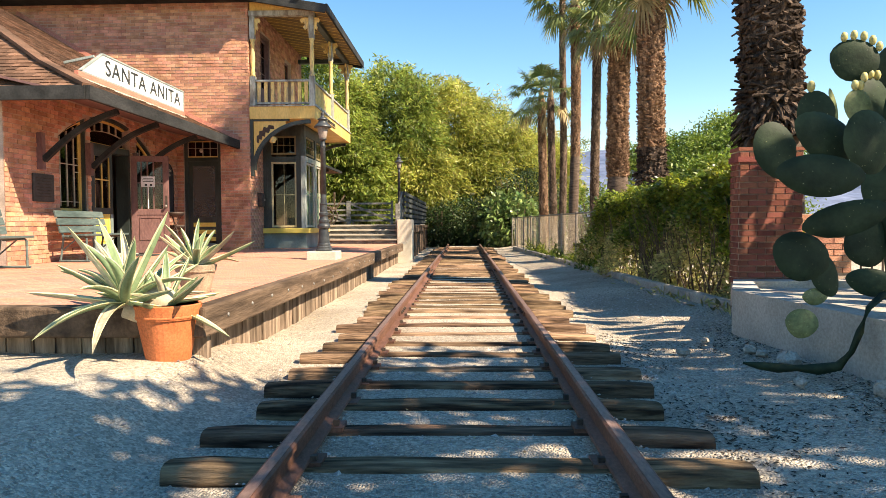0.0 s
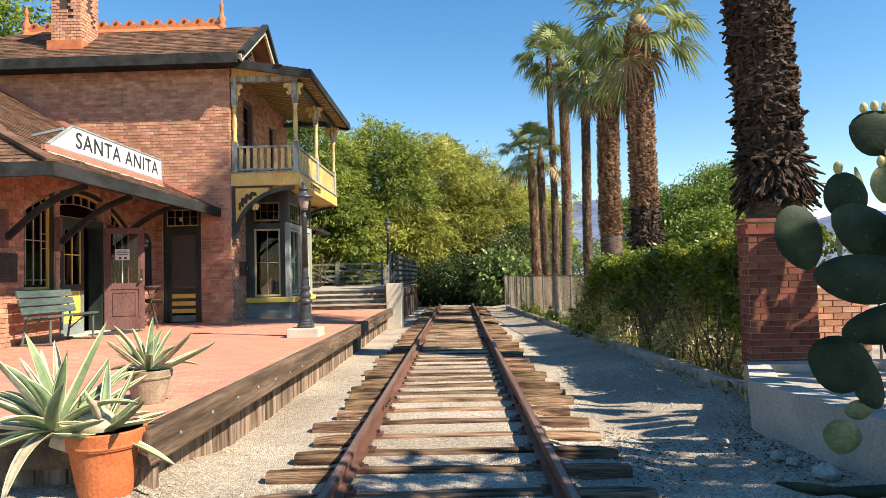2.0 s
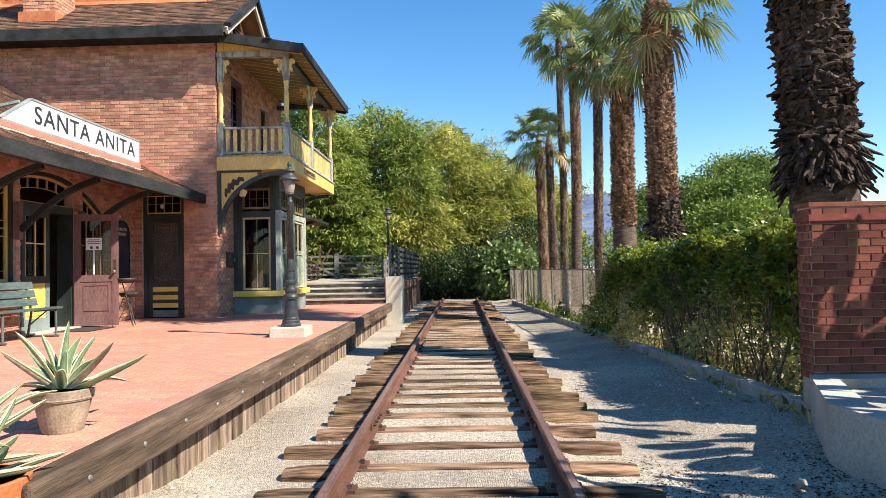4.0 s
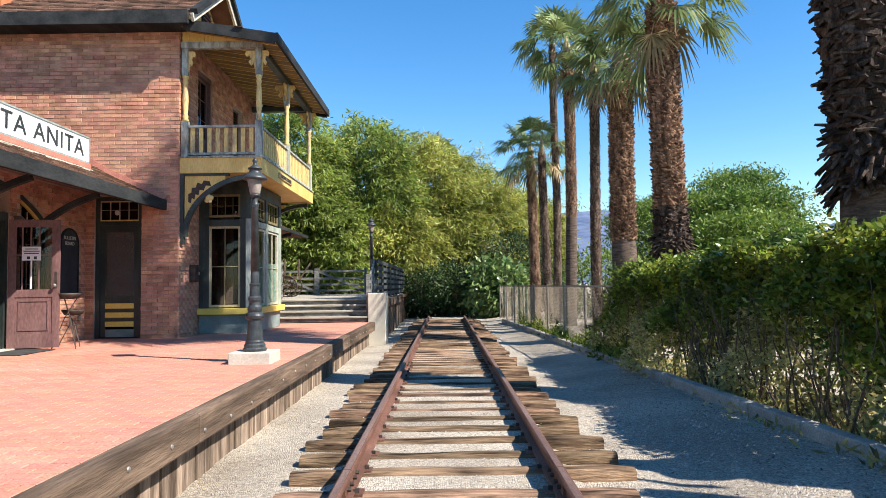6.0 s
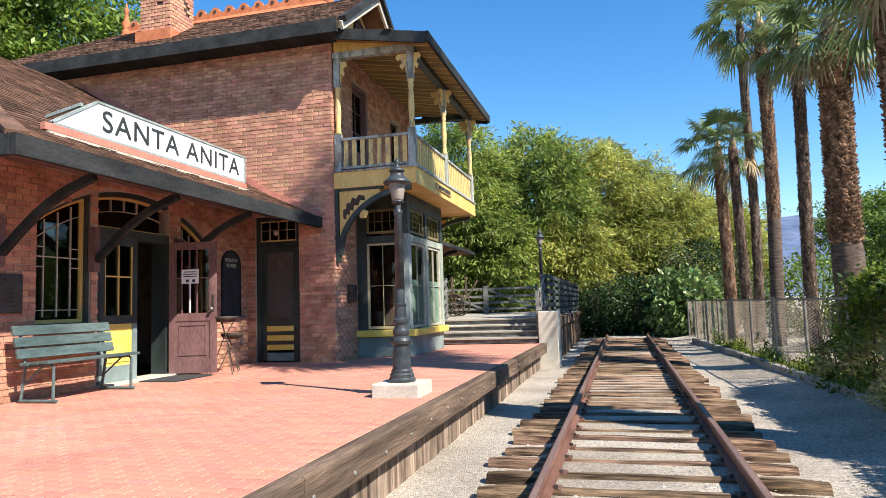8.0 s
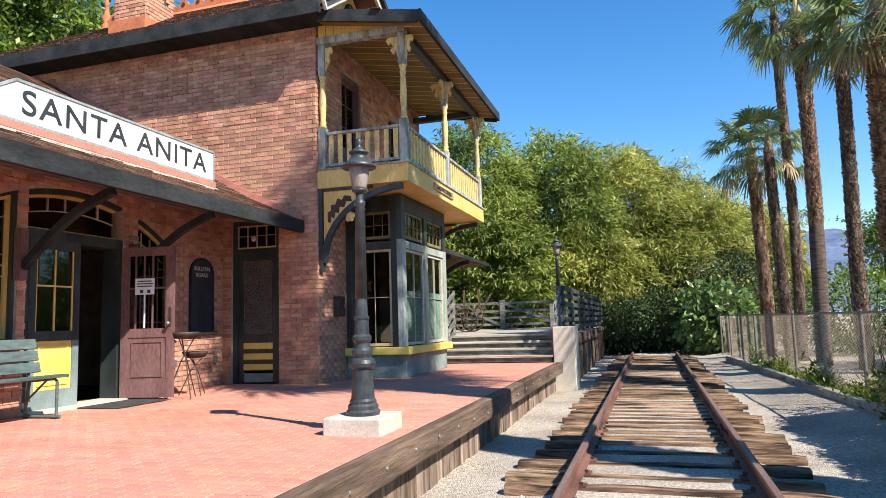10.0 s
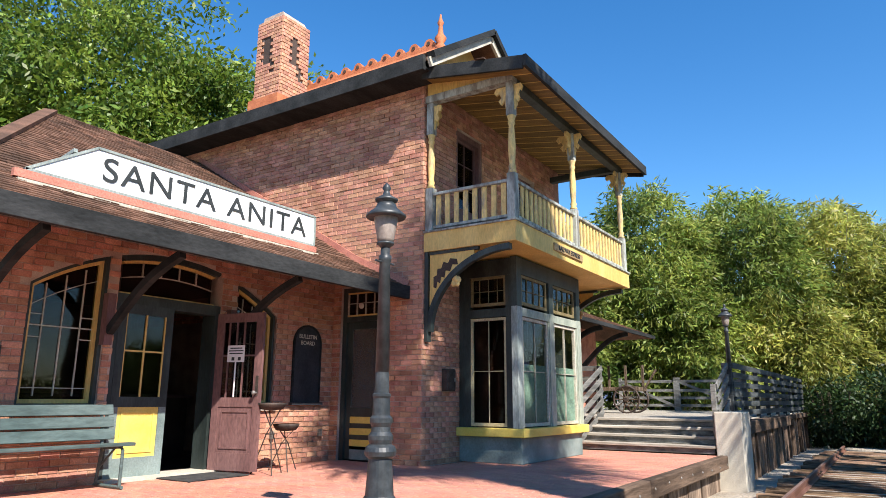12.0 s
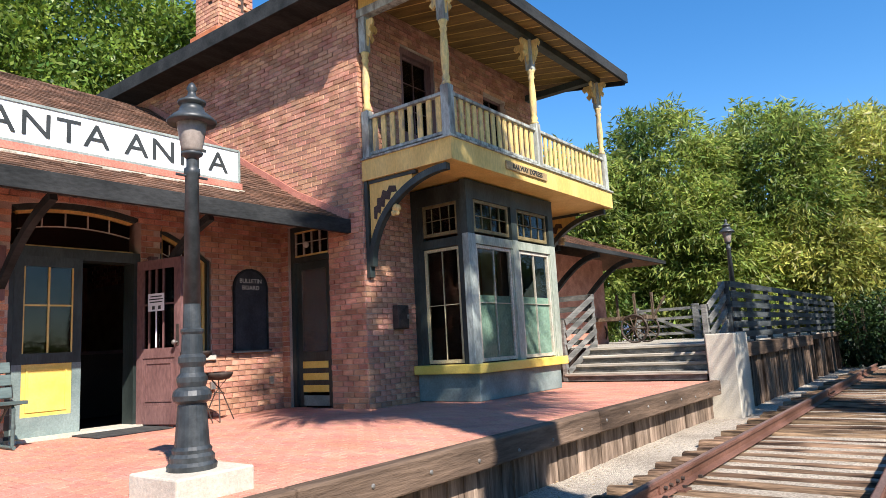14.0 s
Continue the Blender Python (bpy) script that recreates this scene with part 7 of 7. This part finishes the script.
# ---- palms ----
def shaggy(b, rnd, c, o, s, r, skirt):
    """One ragged dead stalk stub: a curled strip lying across the trunk, or hanging out where the skirt is."""
    z = Vector((0, 0, 1))
    turn = rnd.uniform(-1, 1)
    d = (o * (0.1 + 0.95 * skirt) + s * turn * (1.3 - 0.7 * skirt) + z * (rnd.uniform(-0.15, 0.3) - skirt * rnd.uniform(0.1, 1.0))).normalized()
    ln = r * rnd.uniform(0.3, 0.62) * (1 + 0.7 * skirt)
    w = r * rnd.uniform(0.14, 0.36) * (1 - 0.35 * skirt)
    side = d.cross(o * rnd.uniform(0.1, 1.0) + z * rnd.uniform(-0.3, 1.0)).normalized() * w * 0.5
    th = side.cross(d).normalized() * 0.014
    d2 = (d + o * rnd.uniform(-0.1, 0.5) + z * (rnd.uniform(-0.5, 0.3) - 0.9 * skirt)).normalized()
    p = [c - d * ln * 0.25, c + d * ln * 0.35, c + d * ln * 0.35 + d2 * ln * 0.5]
    q = []
    for k, wd in zip(p, (1.0, 0.85, rnd.uniform(0.1, 0.6))):
        q += [k - side * wd - th, k + side * wd - th, k + side * wd + th, k - side * wd + th]
    b.add(q, [(0, 1, 5, 4), (1, 2, 6, 5), (2, 3, 7, 6), (3, 0, 4, 7), (4, 5, 9, 8), (5, 6, 10, 9), (6, 7, 11, 10), (7, 4, 8, 11), (8, 9, 10, 11), (3, 2, 1, 0)])


def palm(x, y, h, r, crown, seed, group, label, boots=PALMBARK, low=0.0, dry=8, n_fronds=34, bare=0.0, slim=0.82, flare=0.0, flat=1.0, bend=0.0):
    """A fan palm: booted trunk, crown of folded fans, a skirt of dry ones."""
    rnd = random.Random(seed)
    p = thing("palm_tree", (x, y, 0), label, "palm tree", group)
    lx, ly = rnd.uniform(-0.012, 0.012), rnd.uniform(-0.012, 0.0)

    def axis(z):
        return Vector((x + lx * z + 0.05 * math.sin(z * 0.5 + seed), y + ly * z + bend * (z / h) ** 2, z))

    def rad(z):
        t = z / h
        return r * (1 - (1 - slim) * t)
    zs = [h * i / 16 for i in range(17)]
    part("trunk", Build().tube([axis(z) for z in zs], [rad(z) * (0.86 if z > bare else 1.0) * (1.12 if z < 0.3 else 1) for z in zs], 16), boots if bare < 0.5 else PALMGREY, p, smooth=True)
    b, dk = Build(), Build()
    step = max(0.06, r * 0.15)
    z, ring = max(low, bare), 0
    while z < h - 0.1:
        nn = max(9, int(2 * math.pi * rad(z) / max(0.11, r * 0.26)))
        for i in range(nn):
            a = 2 * math.pi * (i + 0.5 * (ring % 2)) / nn + rnd.uniform(-0.12, 0.12)
            o = Vector((math.cos(a), math.sin(a), 0))
            s = Vector((-math.sin(a), math.cos(a), 0))
            zz = z + rnd.uniform(-0.3, 0.3) * step
            c = axis(zz) + o * rad(zz) * 0.84
            w = rad(zz) * rnd.uniform(0.16, 0.3)
            fl = flare * max(0.0, 1 - abs(zz - bare - 0.55) / 0.9)
            up = step * rnd.uniform(1.1, 2.0) * (1 + 1.6 * fl)
            reach = rad(zz) * (rnd.uniform(0.16, 0.3) + fl * rnd.uniform(0.2, 0.75))
            if fl > 0.12 or flare >= 1.0:
                shaggy(dk, rnd, axis(zz) + o * rad(zz) * 0.93, o, s, rad(zz), max(0.0, 1 - abs(zz - bare - 0.3) / 0.55) * min(flare, 1.0))
                continue
            tip = c + o * reach + Vector((0, 0, up * flat * rnd.uniform(0.3, 1.2))) + s * w * rnd.uniform(-1.2, 1.2)
            t2 = 0.025 * (1 + r)
            q = [c - s * w, c + s * w, tip + s * w * 0.35, tip - s * w * 0.35, c - s * w * 0.8 + o * t2 * 0.6 - Vector((0, 0, t2)), c + s * w * 0.8 + o * t2 * 0.6 - Vector((0, 0, t2)), tip + s * w * 0.3 - o * 0.008 - Vector((0, 0, 0.025)), tip - s * w * 0.3 - o * 0.008 - Vector((0, 0, 0.025))]
            b.add(q, [(0, 1, 2, 3), (7, 6, 5, 4), (0, 4, 5, 1), (1, 5, 6, 2), (2, 6, 7, 3), (3, 7, 4, 0)])
        z += step
        ring += 1
    if b.v:
        part("stalk_stubble", b, boots, p, "stubs of old leaf stalks", kind="stuff")
    if dk.v:
        part("ragged_stubble", dk, PALMDARK, p, "flaring dark dead stalk stubs", kind="stuff")
    top = axis(h)
    part("crown_shaft", Build().tube([top - Vector((0, 0, 0.1)), top + Vector((0, 0, 0.2)), top + Vector((0, 0, 0.55))], [rad(h) * 0.9, rad(h) * 0.7, rad(h) * 0.2], 12), FROND_D, p, "fibrous tip of the trunk", True)

    def fan(out, el, reach, size, droop):
        d = Vector((math.cos(out) * math.cos(el), math.sin(out) * math.cos(el), math.sin(el)))
        s = d.cross(Vector((0, 0, 1)))
        s = s.normalized() if s.length > 0.01 else Vector((1, 0, 0))
        u = s.cross(d)
        base = top + Vector((d.x * 0.12, d.y * 0.12, rnd.uniform(-0.15, 0.3)))
        hub = base + d * reach + Vector((0, 0, -droop * reach * 0.35))
        d2 = (d + Vector((0, 0, -droop * 0.6))).normalized()
        faces = [[base - s * 0.02, base + s * 0.02, hub + s * 0.012, hub - s * 0.012]]
        m = 24
        for i in range(m):
            t = (i + 0.5) / m * 2 - 1
            an = t * 1.9
            v = (d2 * math.cos(an) + s * math.sin(an)).normalized()
            ln = size * (1 - 0.25 * abs(t)) * rnd.uniform(0.85, 1.1)
            wv = v.cross(u).normalized() * (size * 0.042)
            fold = u * size * 0.03 * (1 if i % 2 else -1)
            midp = hub + v * ln * 0.55 + fold + Vector((0, 0, -0.05 * droop * ln))
            tip = hub + v * ln * 0.95 + Vector((0, 0, -(0.14 + 0.5 * droop) * ln * rnd.uniform(0.5, 1.3)))
            faces.append([hub - wv * 0.15, hub + wv * 0.15, midp + wv, midp - wv])
            faces.append([midp - wv, midp + wv, tip + wv * 0.12, tip - wv * 0.12])
        return faces
    green, brown = [], []
    for i in range(n_fronds):
        el = radians(82 - 118 * ((i + 0.5) / n_fronds) ** 0.9 + rnd.uniform(-8, 8))
        green += fan(i * 2.399 + rnd.uniform(-0.2, 0.2), el, crown * rnd.uniform(0.42, 0.58), crown * rnd.uniform(0.42, 0.55), 0.25 + 0.35 * (i / n_fronds))
    for i in range(dry):
        el = radians(rnd.uniform(-70, -25))
        brown += fan(rnd.uniform(0, 6.28), el, crown * rnd.uniform(0.35, 0.5), crown * rnd.uniform(0.4, 0.5), 0.9)
    part("crown", quads("crown", np.array([[tuple(q) for q in f] for f in green]), FROND), FROND, p, "grey-green fan leaves with drooping tips", kind="stuff")
    if brown:
        part("dry_skirt", quads("dry_skirt", np.array([[tuple(q) for q in f] for f in brown]), FROND_D), FROND_D, p, "straw-coloured dead fan leaves", kind="stuff")
    return p


PG = "palms along the fence"
palm(5.0, 12.27, 12.2, 0.44, 2.6, 1, PG, "thick palm trunk shaggy with dark dead stalk stubs", PALMDARK, 2.0, 6, 44, 2.55, 0.94, 1.0, 0.45, 0.9)
palm(5.22, 20.12, 8.35, 0.37, 2.1, 2, PG, "stout fan palm with reddish-brown stubbed trunk", PALMBARK, 2.0, 2, 28, 2.0, 0.95, 0.6, 0.6, 0.5)
palm(5.3, 24.37, 8.05, 0.36, 1.9, 3, PG, "stout fan palm with orange-brown stubbed trunk", PALMBARK, 2.8, 4, 24, 2.8, 0.97, 0.1, 0.6)
palm(4.79, 25.84, 8.2, 0.165, 1.3, 4, PG, "slender fan palm with dark knobbly trunk", PALMSLIM, 0.3, 3, 12, 0.0, 0.95)
palm(4.25, 27.42, 9.5, 0.185, 1.8, 5, PG, "tall slender fan palm with brown trunk", PALMBARK, 3.8, 3, 24, 3.8, 1.0)
palm(4.03, 29.2, 10.4, 0.155, 1.7, 6, PG, "tall fan palm with slim grey-brown trunk", PALMSLIM, 0.5, 3, 20, 0.0, 0.8)
palm(3.53, 31.6, 6.7, 0.22, 1.8, 7, PG, "shorter fan palm with bushy green crown", PALMBARK, 0.5, 3, 22)
palm(3.63, 28.87, 6.3, 0.17, 1.4, 8, PG, "shorter fan palm with hanging dry leaves", PALMSLIM, 0.5, 4, 15)


# ---- trees ----
def tree(name, x, y, blobs, label, m, leaf=(0.16, 0.07), count=9000, trunk_r=0.2, trunk_h=4.0, droop=0.3, group="", clump=26, bark=BARK, spread=0.22):
    """Trunk, limbs to each clump of the crown, and leaves gathered in small sprays."""
    t = thing(name, (x, y, 0), label, "tree", group)
    rnd = random.Random(int(abs(x * 13 + y * 7)))
    fork = Vector((x + 0.1, y, trunk_h))
    b = Build().tube([(x, y, -0.1), (x + 0.05, y, trunk_h * 0.5), fork], [trunk_r, trunk_r * 0.8, trunk_r * 0.65], 10)
    for c, r, k in blobs:
        c = Vector(c)
        midp = fork.lerp(c, 0.5) + Vector((rnd.uniform(-0.4, 0.4), rnd.uniform(-0.4, 0.4), 0.3))
        b.tube([fork, midp, c], [trunk_r * 0.5, trunk_r * 0.32, trunk_r * 0.12], 6)
        for i in range(5):
            e = c + Vector((rnd.uniform(-1, 1) * r[0], rnd.uniform(-1, 1) * r[1], rnd.uniform(-0.7, 0.8) * r[2])) * 0.75
            b.tube([midp.lerp(c, 0.6), c.lerp(e, 0.5), e], [trunk_r * 0.16, trunk_r * 0.1, trunk_r * 0.04], 5)
    part("trunk", b, bark, t, smooth=True)
    tot = sum(k for _, _, k in blobs)
    allq = []
    for c, r, k in blobs:
        n = max(6, int(count * k / tot / clump))
        p, d = in_blob(c, r, n, 0.35)
        p += 0.12 * np.asarray(r) * RNG.normal(size=p.shape)
        pts = np.repeat(p, clump, 0) + RNG.normal(size=(n * clump, 3)) * spread * (1 + 0.1 * max(r)) * np.array((1.0, 1.0, 0.5))
        allq.append(leaves(pts, leaf[0], leaf[1], droop, 0.8, np.repeat(d, clump, 0) * 0.6))
    part("crown", quads("crown", np.concatenate(allq), m), m, t, kind="stuff")
    return t


BG = "bamboo thicket at the end of the track"


def bamboo(x, y, h, r, count, seed, m=LEAF_B):
    """A clump of arching canes with narrow drooping leaves."""
    t = thing("bamboo_clump", (x, y, 0), "dense clump of arching yellow-green bamboo", "bamboo", BG)
    rnd = random.Random(seed)
    b = Build()
    pts, dirs = [], []
    canes = 34
    for i in range(canes):
        a, q = rnd.uniform(0, 6.28), rnd.random() ** 0.6
        bx, by = x + r * 0.55 * q * math.cos(a), y + r * 0.55 * q * math.sin(a)
        hh = h * rnd.uniform(0.72, 1.06)
        ox, oy = math.cos(a) * r * rnd.uniform(0.25, 0.75), math.sin(a) * r * rnd.uniform(0.25, 0.75)
        line = []
        for k in range(9):
            s = k / 8
            line.append(Vector((bx + ox * s ** 2.4, by + oy * s ** 2.4, hh * (s - 0.12 * s ** 4))))
        b.tube(line, [0.045 * (1 - 0.85 * k / 8) for k in range(9)], 5)
        for j in range(count // canes // 32):
            s = rnd.uniform(0.12, 1.0) ** 0.8
            k = min(int(s * 8), 7)
            c = line[k].lerp(line[k + 1], s * 8 - k)
            e = rnd.uniform(0, 6.28)
            g = rnd.uniform(0.1, 0.85) * (1.1 - 0.5 * s)
            pts.append((c.x + g * math.cos(e), c.y + g * math.sin(e), c.z + rnd.uniform(-0.2, 0.25)))
            dirs.append((math.cos(e), math.sin(e), 0.1))
    part("undergrowth", b, CULM, t, kind="stuff")
    m1, m2 = 22, 34
    p = np.repeat(np.array(pts), m1, 0) + RNG.normal(size=(len(pts) * m1, 3)) * np.array((0.23, 0.23, 0.14))
    inner = leaves(p, 0.28, 0.06, 0.5, 0.6, np.repeat(np.array(dirs), m1, 0) * 0.5)
    # outer sprays over the domed skin of the clump
    n = count // 30
    d = RNG.normal(size=(n, 3))
    d /= np.linalg.norm(d, axis=1, keepdims=True)
    bump = np.array([1.0 + 0.28 * noise.noise((q[0] * 2.2 + seed, q[1] * 2.2, q[2] * 2.2)) + 0.14 * noise.noise((q[0] * 6 + seed, q[1] * 6, q[2] * 6)) for q in d])[:, None]
    c = np.array((x, y, h * 0.5)) + d * bump * np.array((r * 1.02, r * 1.02, h * 0.47)) * RNG.uniform(0.82, 1.03, (n, 1))
    keep = (c[:, 2] > 0.36 * h + 0.12 * h * np.sin(c[:, 0] * 1.7)) | (RNG.random(n) < 0.4)
    c, d, n = c[keep], d[keep], int(keep.sum())
    p = np.repeat(c, m2, 0) + RNG.normal(size=(n * m2, 3)) * np.array((0.22, 0.22, 0.1))
    p[:, 2] = np.maximum(p[:, 2], 0.1)
    outer_q = leaves(p, 0.3, 0.07, 0.45, 0.5, np.repeat(d * np.array((0.8, 0.8, 0.3)), m2, 0))
    part("foliage", quads("foliage", np.concatenate([inner, outer_q]), m), m, t, kind="stuff")


for i, (x, y, h, r, c) in enumerate(((-7.2, 36.6, 11.0, 2.8, 34000), (-4.0, 38.8, 10.9, 2.8, 36000), (-1.0, 41.0, 10.6, 2.8, 34000), (1.9, 43.0, 8.8, 2.8, 28000), (4.6, 45.5, 8.0, 2.8, 22000), (-10.4, 34.6, 9.8, 2.8, 26000), (-13.4, 33.0, 9.6, 2.8, 20000), (-5.4, 36.6, 6.5, 2.0, 16000), (-2.3, 38.6, 6.4, 2.2, 18000), (0.8, 40.6, 6.0, 2.2, 16000), (-16.5, 31.5, 9.0, 3.0, 14000))):
    bamboo(x, y, h * 0.93, r, c, 40 + i, LEAF_O if x > -3.5 else LEAF_B)


def bush(x, y, r, h, n, m, label, leaf=(0.2, 0.13)):
    t = thing("bush", (x, y, 0), label, "bush", "bushes at the end of the track")
    b = Build()
    rnd = random.Random(int(x * 10 + y))
    for i in range(14):
        a = rnd.uniform(0, 6.28)
        b.tube([(x + 0.2 * math.cos(a), y + 0.2 * math.sin(a), -0.05), (x + 0.6 * r * math.cos(a), y + 0.6 * r * math.sin(a), h * 0.5), (x + 0.8 * r * math.cos(a), y + 0.8 * r * math.sin(a), h * 0.85)], [0.04, 0.03, 0.01], 5)
    part("undergrowth", b, BARK, t, kind="stuff")
    p, d = in_blob((x, y, h * 0.48), (r, r, h * 0.52), n, 0.5)
    p += 0.1 * r * RNG.normal(size=p.shape)
    p[:, 2] = np.abs(p[:, 2])
    part("foliage", quads("foliage", leaves(p, leaf[0], leaf[1], 0.35, 0.5, d * 0.8), m), m, t, kind="stuff")


bush(2.3, 35.8, 1.5, 2.7, 2400, LEAF_S, "broad-leaved bush with pale shiny leaves at the track end", (0.3, 0.2))
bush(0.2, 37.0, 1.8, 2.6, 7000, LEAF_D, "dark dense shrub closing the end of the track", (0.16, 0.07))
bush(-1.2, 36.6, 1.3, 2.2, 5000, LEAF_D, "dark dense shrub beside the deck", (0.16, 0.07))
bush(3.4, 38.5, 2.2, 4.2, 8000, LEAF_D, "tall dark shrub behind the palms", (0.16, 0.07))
bush(6.6, 33.0, 2.2, 3.0, 6000, LEAF_T, "green shrub beyond the fence", (0.16, 0.07))
bush(7.5, 26.0, 2.2, 2.6, 6000, LEAF_T, "green shrub beyond the fence", (0.16, 0.07))
bush(7.4, 20.0, 1.8, 2.1, 7000, LEAF_T, "green shrub behind the hedge", (0.14, 0.06))

tree("shade_tree", -20.5, 20.5, [((-20, 20, 11), (4.5, 4.5, 3.4), 3), ((-17.5, 23.5, 10.2), (3.6, 3.6, 2.8), 2), ((-23, 17.5, 10), (4, 4, 3.2), 2), ((-18.5, 18.5, 8.5), (3.2, 3.2, 2.2), 1.4), ((-16.5, 26, 9), (2.6, 2.6, 2.2), 1)], "large feathery green tree behind the station", LEAF_F, (0.22, 0.09), 115000, 0.35, 5.0, 0.3, "", 170, BARK, 0.36)
tree("shade_tree", 17.0, 44.0, [((17, 44, 6.0), (2.9, 2.9, 2.2), 3), ((14.6, 44.5, 5.0), (2.4, 2.4, 2.0), 2), ((12.0, 45, 4.4), (2.4, 2.4, 2.2), 2)], "round green tree beyond the hedge", LEAF_T, (0.2, 0.08), 50000, 0.3, 3.0, 0.3, "", 90, BARK, 0.3)
tree("shade_tree", 15.0, 36.0, [((15, 37, 4.2), (2.4, 2.4, 1.9), 3), ((13, 38, 4.2), (2.2, 2.2, 2.0), 2), ((14.5, 36, 2.8), (2.4, 2.4, 1.5), 2)], "dense green tree behind the palms", LEAF_T, (0.2, 0.08), 36000, 0.25, 2.6, 0.3, "", 80, BARK, 0.3)
tree("shade_tree", 9.6, 26.0, [((9.0, 25, 2.5), (1.8, 1.8, 1.1), 2), ((10.2, 27, 2.7), (1.7, 1.7, 1.1), 2)], "low green tree behind the hedge", LEAF_T, (0.16, 0.07), 20000, 0.2, 1.4, 0.3, "", 80)
tree("gum_tree", 9.0, 2.6, [((5.2, 1.6, 6.4), (2.0, 1.6, 1.0), 1.55), ((8.3, 2.0, 6.8), (2.4, 2.0, 1.1), 1.0), ((6.6, 3.6, 6.0), (1.9, 1.2, 0.8), 1.4), ((9.5, 0.2, 7.2), (2.2, 2.2, 1.1), 1.3), ((3.2, 1.7, 6.0), (1.6, 1.5, 0.7), 0.95), ((5.6, -0.6, 6.2), (1.8, 1.6, 0.9), 0.65), ((9.6, 9.2, 6.2), (0.9, 0.9, 1.2), 0.45)], "tall gum tree with grey-green leaves shading the track", LEAF_G, (0.34, 0.12), 7100, 0.32, 4.4, 0.6, "", 46, BARK, 0.2)

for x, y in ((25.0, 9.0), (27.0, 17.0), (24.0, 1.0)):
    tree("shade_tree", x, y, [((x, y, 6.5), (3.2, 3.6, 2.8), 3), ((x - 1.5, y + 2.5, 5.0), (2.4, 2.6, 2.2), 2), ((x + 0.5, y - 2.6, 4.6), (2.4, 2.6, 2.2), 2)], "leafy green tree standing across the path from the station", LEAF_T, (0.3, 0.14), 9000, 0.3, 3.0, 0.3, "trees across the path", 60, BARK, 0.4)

# ---- far lamp, hills ----
sl = thing("street_lamp", (21.5, 46.2, 0), "tall grey street lamp with two curved arms far off", "street lamp")
part("pole", Build().tube([(21.5, 46.2, 0), (21.5, 46.2, 6.3)], [0.09, 0.06], 8), STEEL, sl)
for s in (-1, 1):
    part("arm", Build().tube([(21.5, 46.2, 6.0), (21.5 + s * 0.8, 46.2, 6.7), (21.5 + s * 2.4, 46.2, 7.0)], 0.04, 6), STEEL, sl)
    part("lamp_head", Build().ellipsoid((21.5 + s * 2.7, 46.2, 6.98), (0.4, 0.15, 0.08)), STEEL, sl)


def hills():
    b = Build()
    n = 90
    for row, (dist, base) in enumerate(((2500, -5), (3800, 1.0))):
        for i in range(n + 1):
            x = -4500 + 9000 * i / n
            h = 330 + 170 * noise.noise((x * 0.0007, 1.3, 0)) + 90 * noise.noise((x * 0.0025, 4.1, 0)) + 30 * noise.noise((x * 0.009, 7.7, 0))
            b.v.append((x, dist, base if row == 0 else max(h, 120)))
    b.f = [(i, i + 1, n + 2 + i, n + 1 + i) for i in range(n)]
    structure("backdrop", b, HILL, "mountain ridge coloured hazy blue far beyond the trees", True)


hills()


# ---- bricks and pavers laid last ----
for wall, cells, place, out, material, near, name, deep in LAY:
    lay_bricks(wall, cells(), place, out, material, near, name, deep)
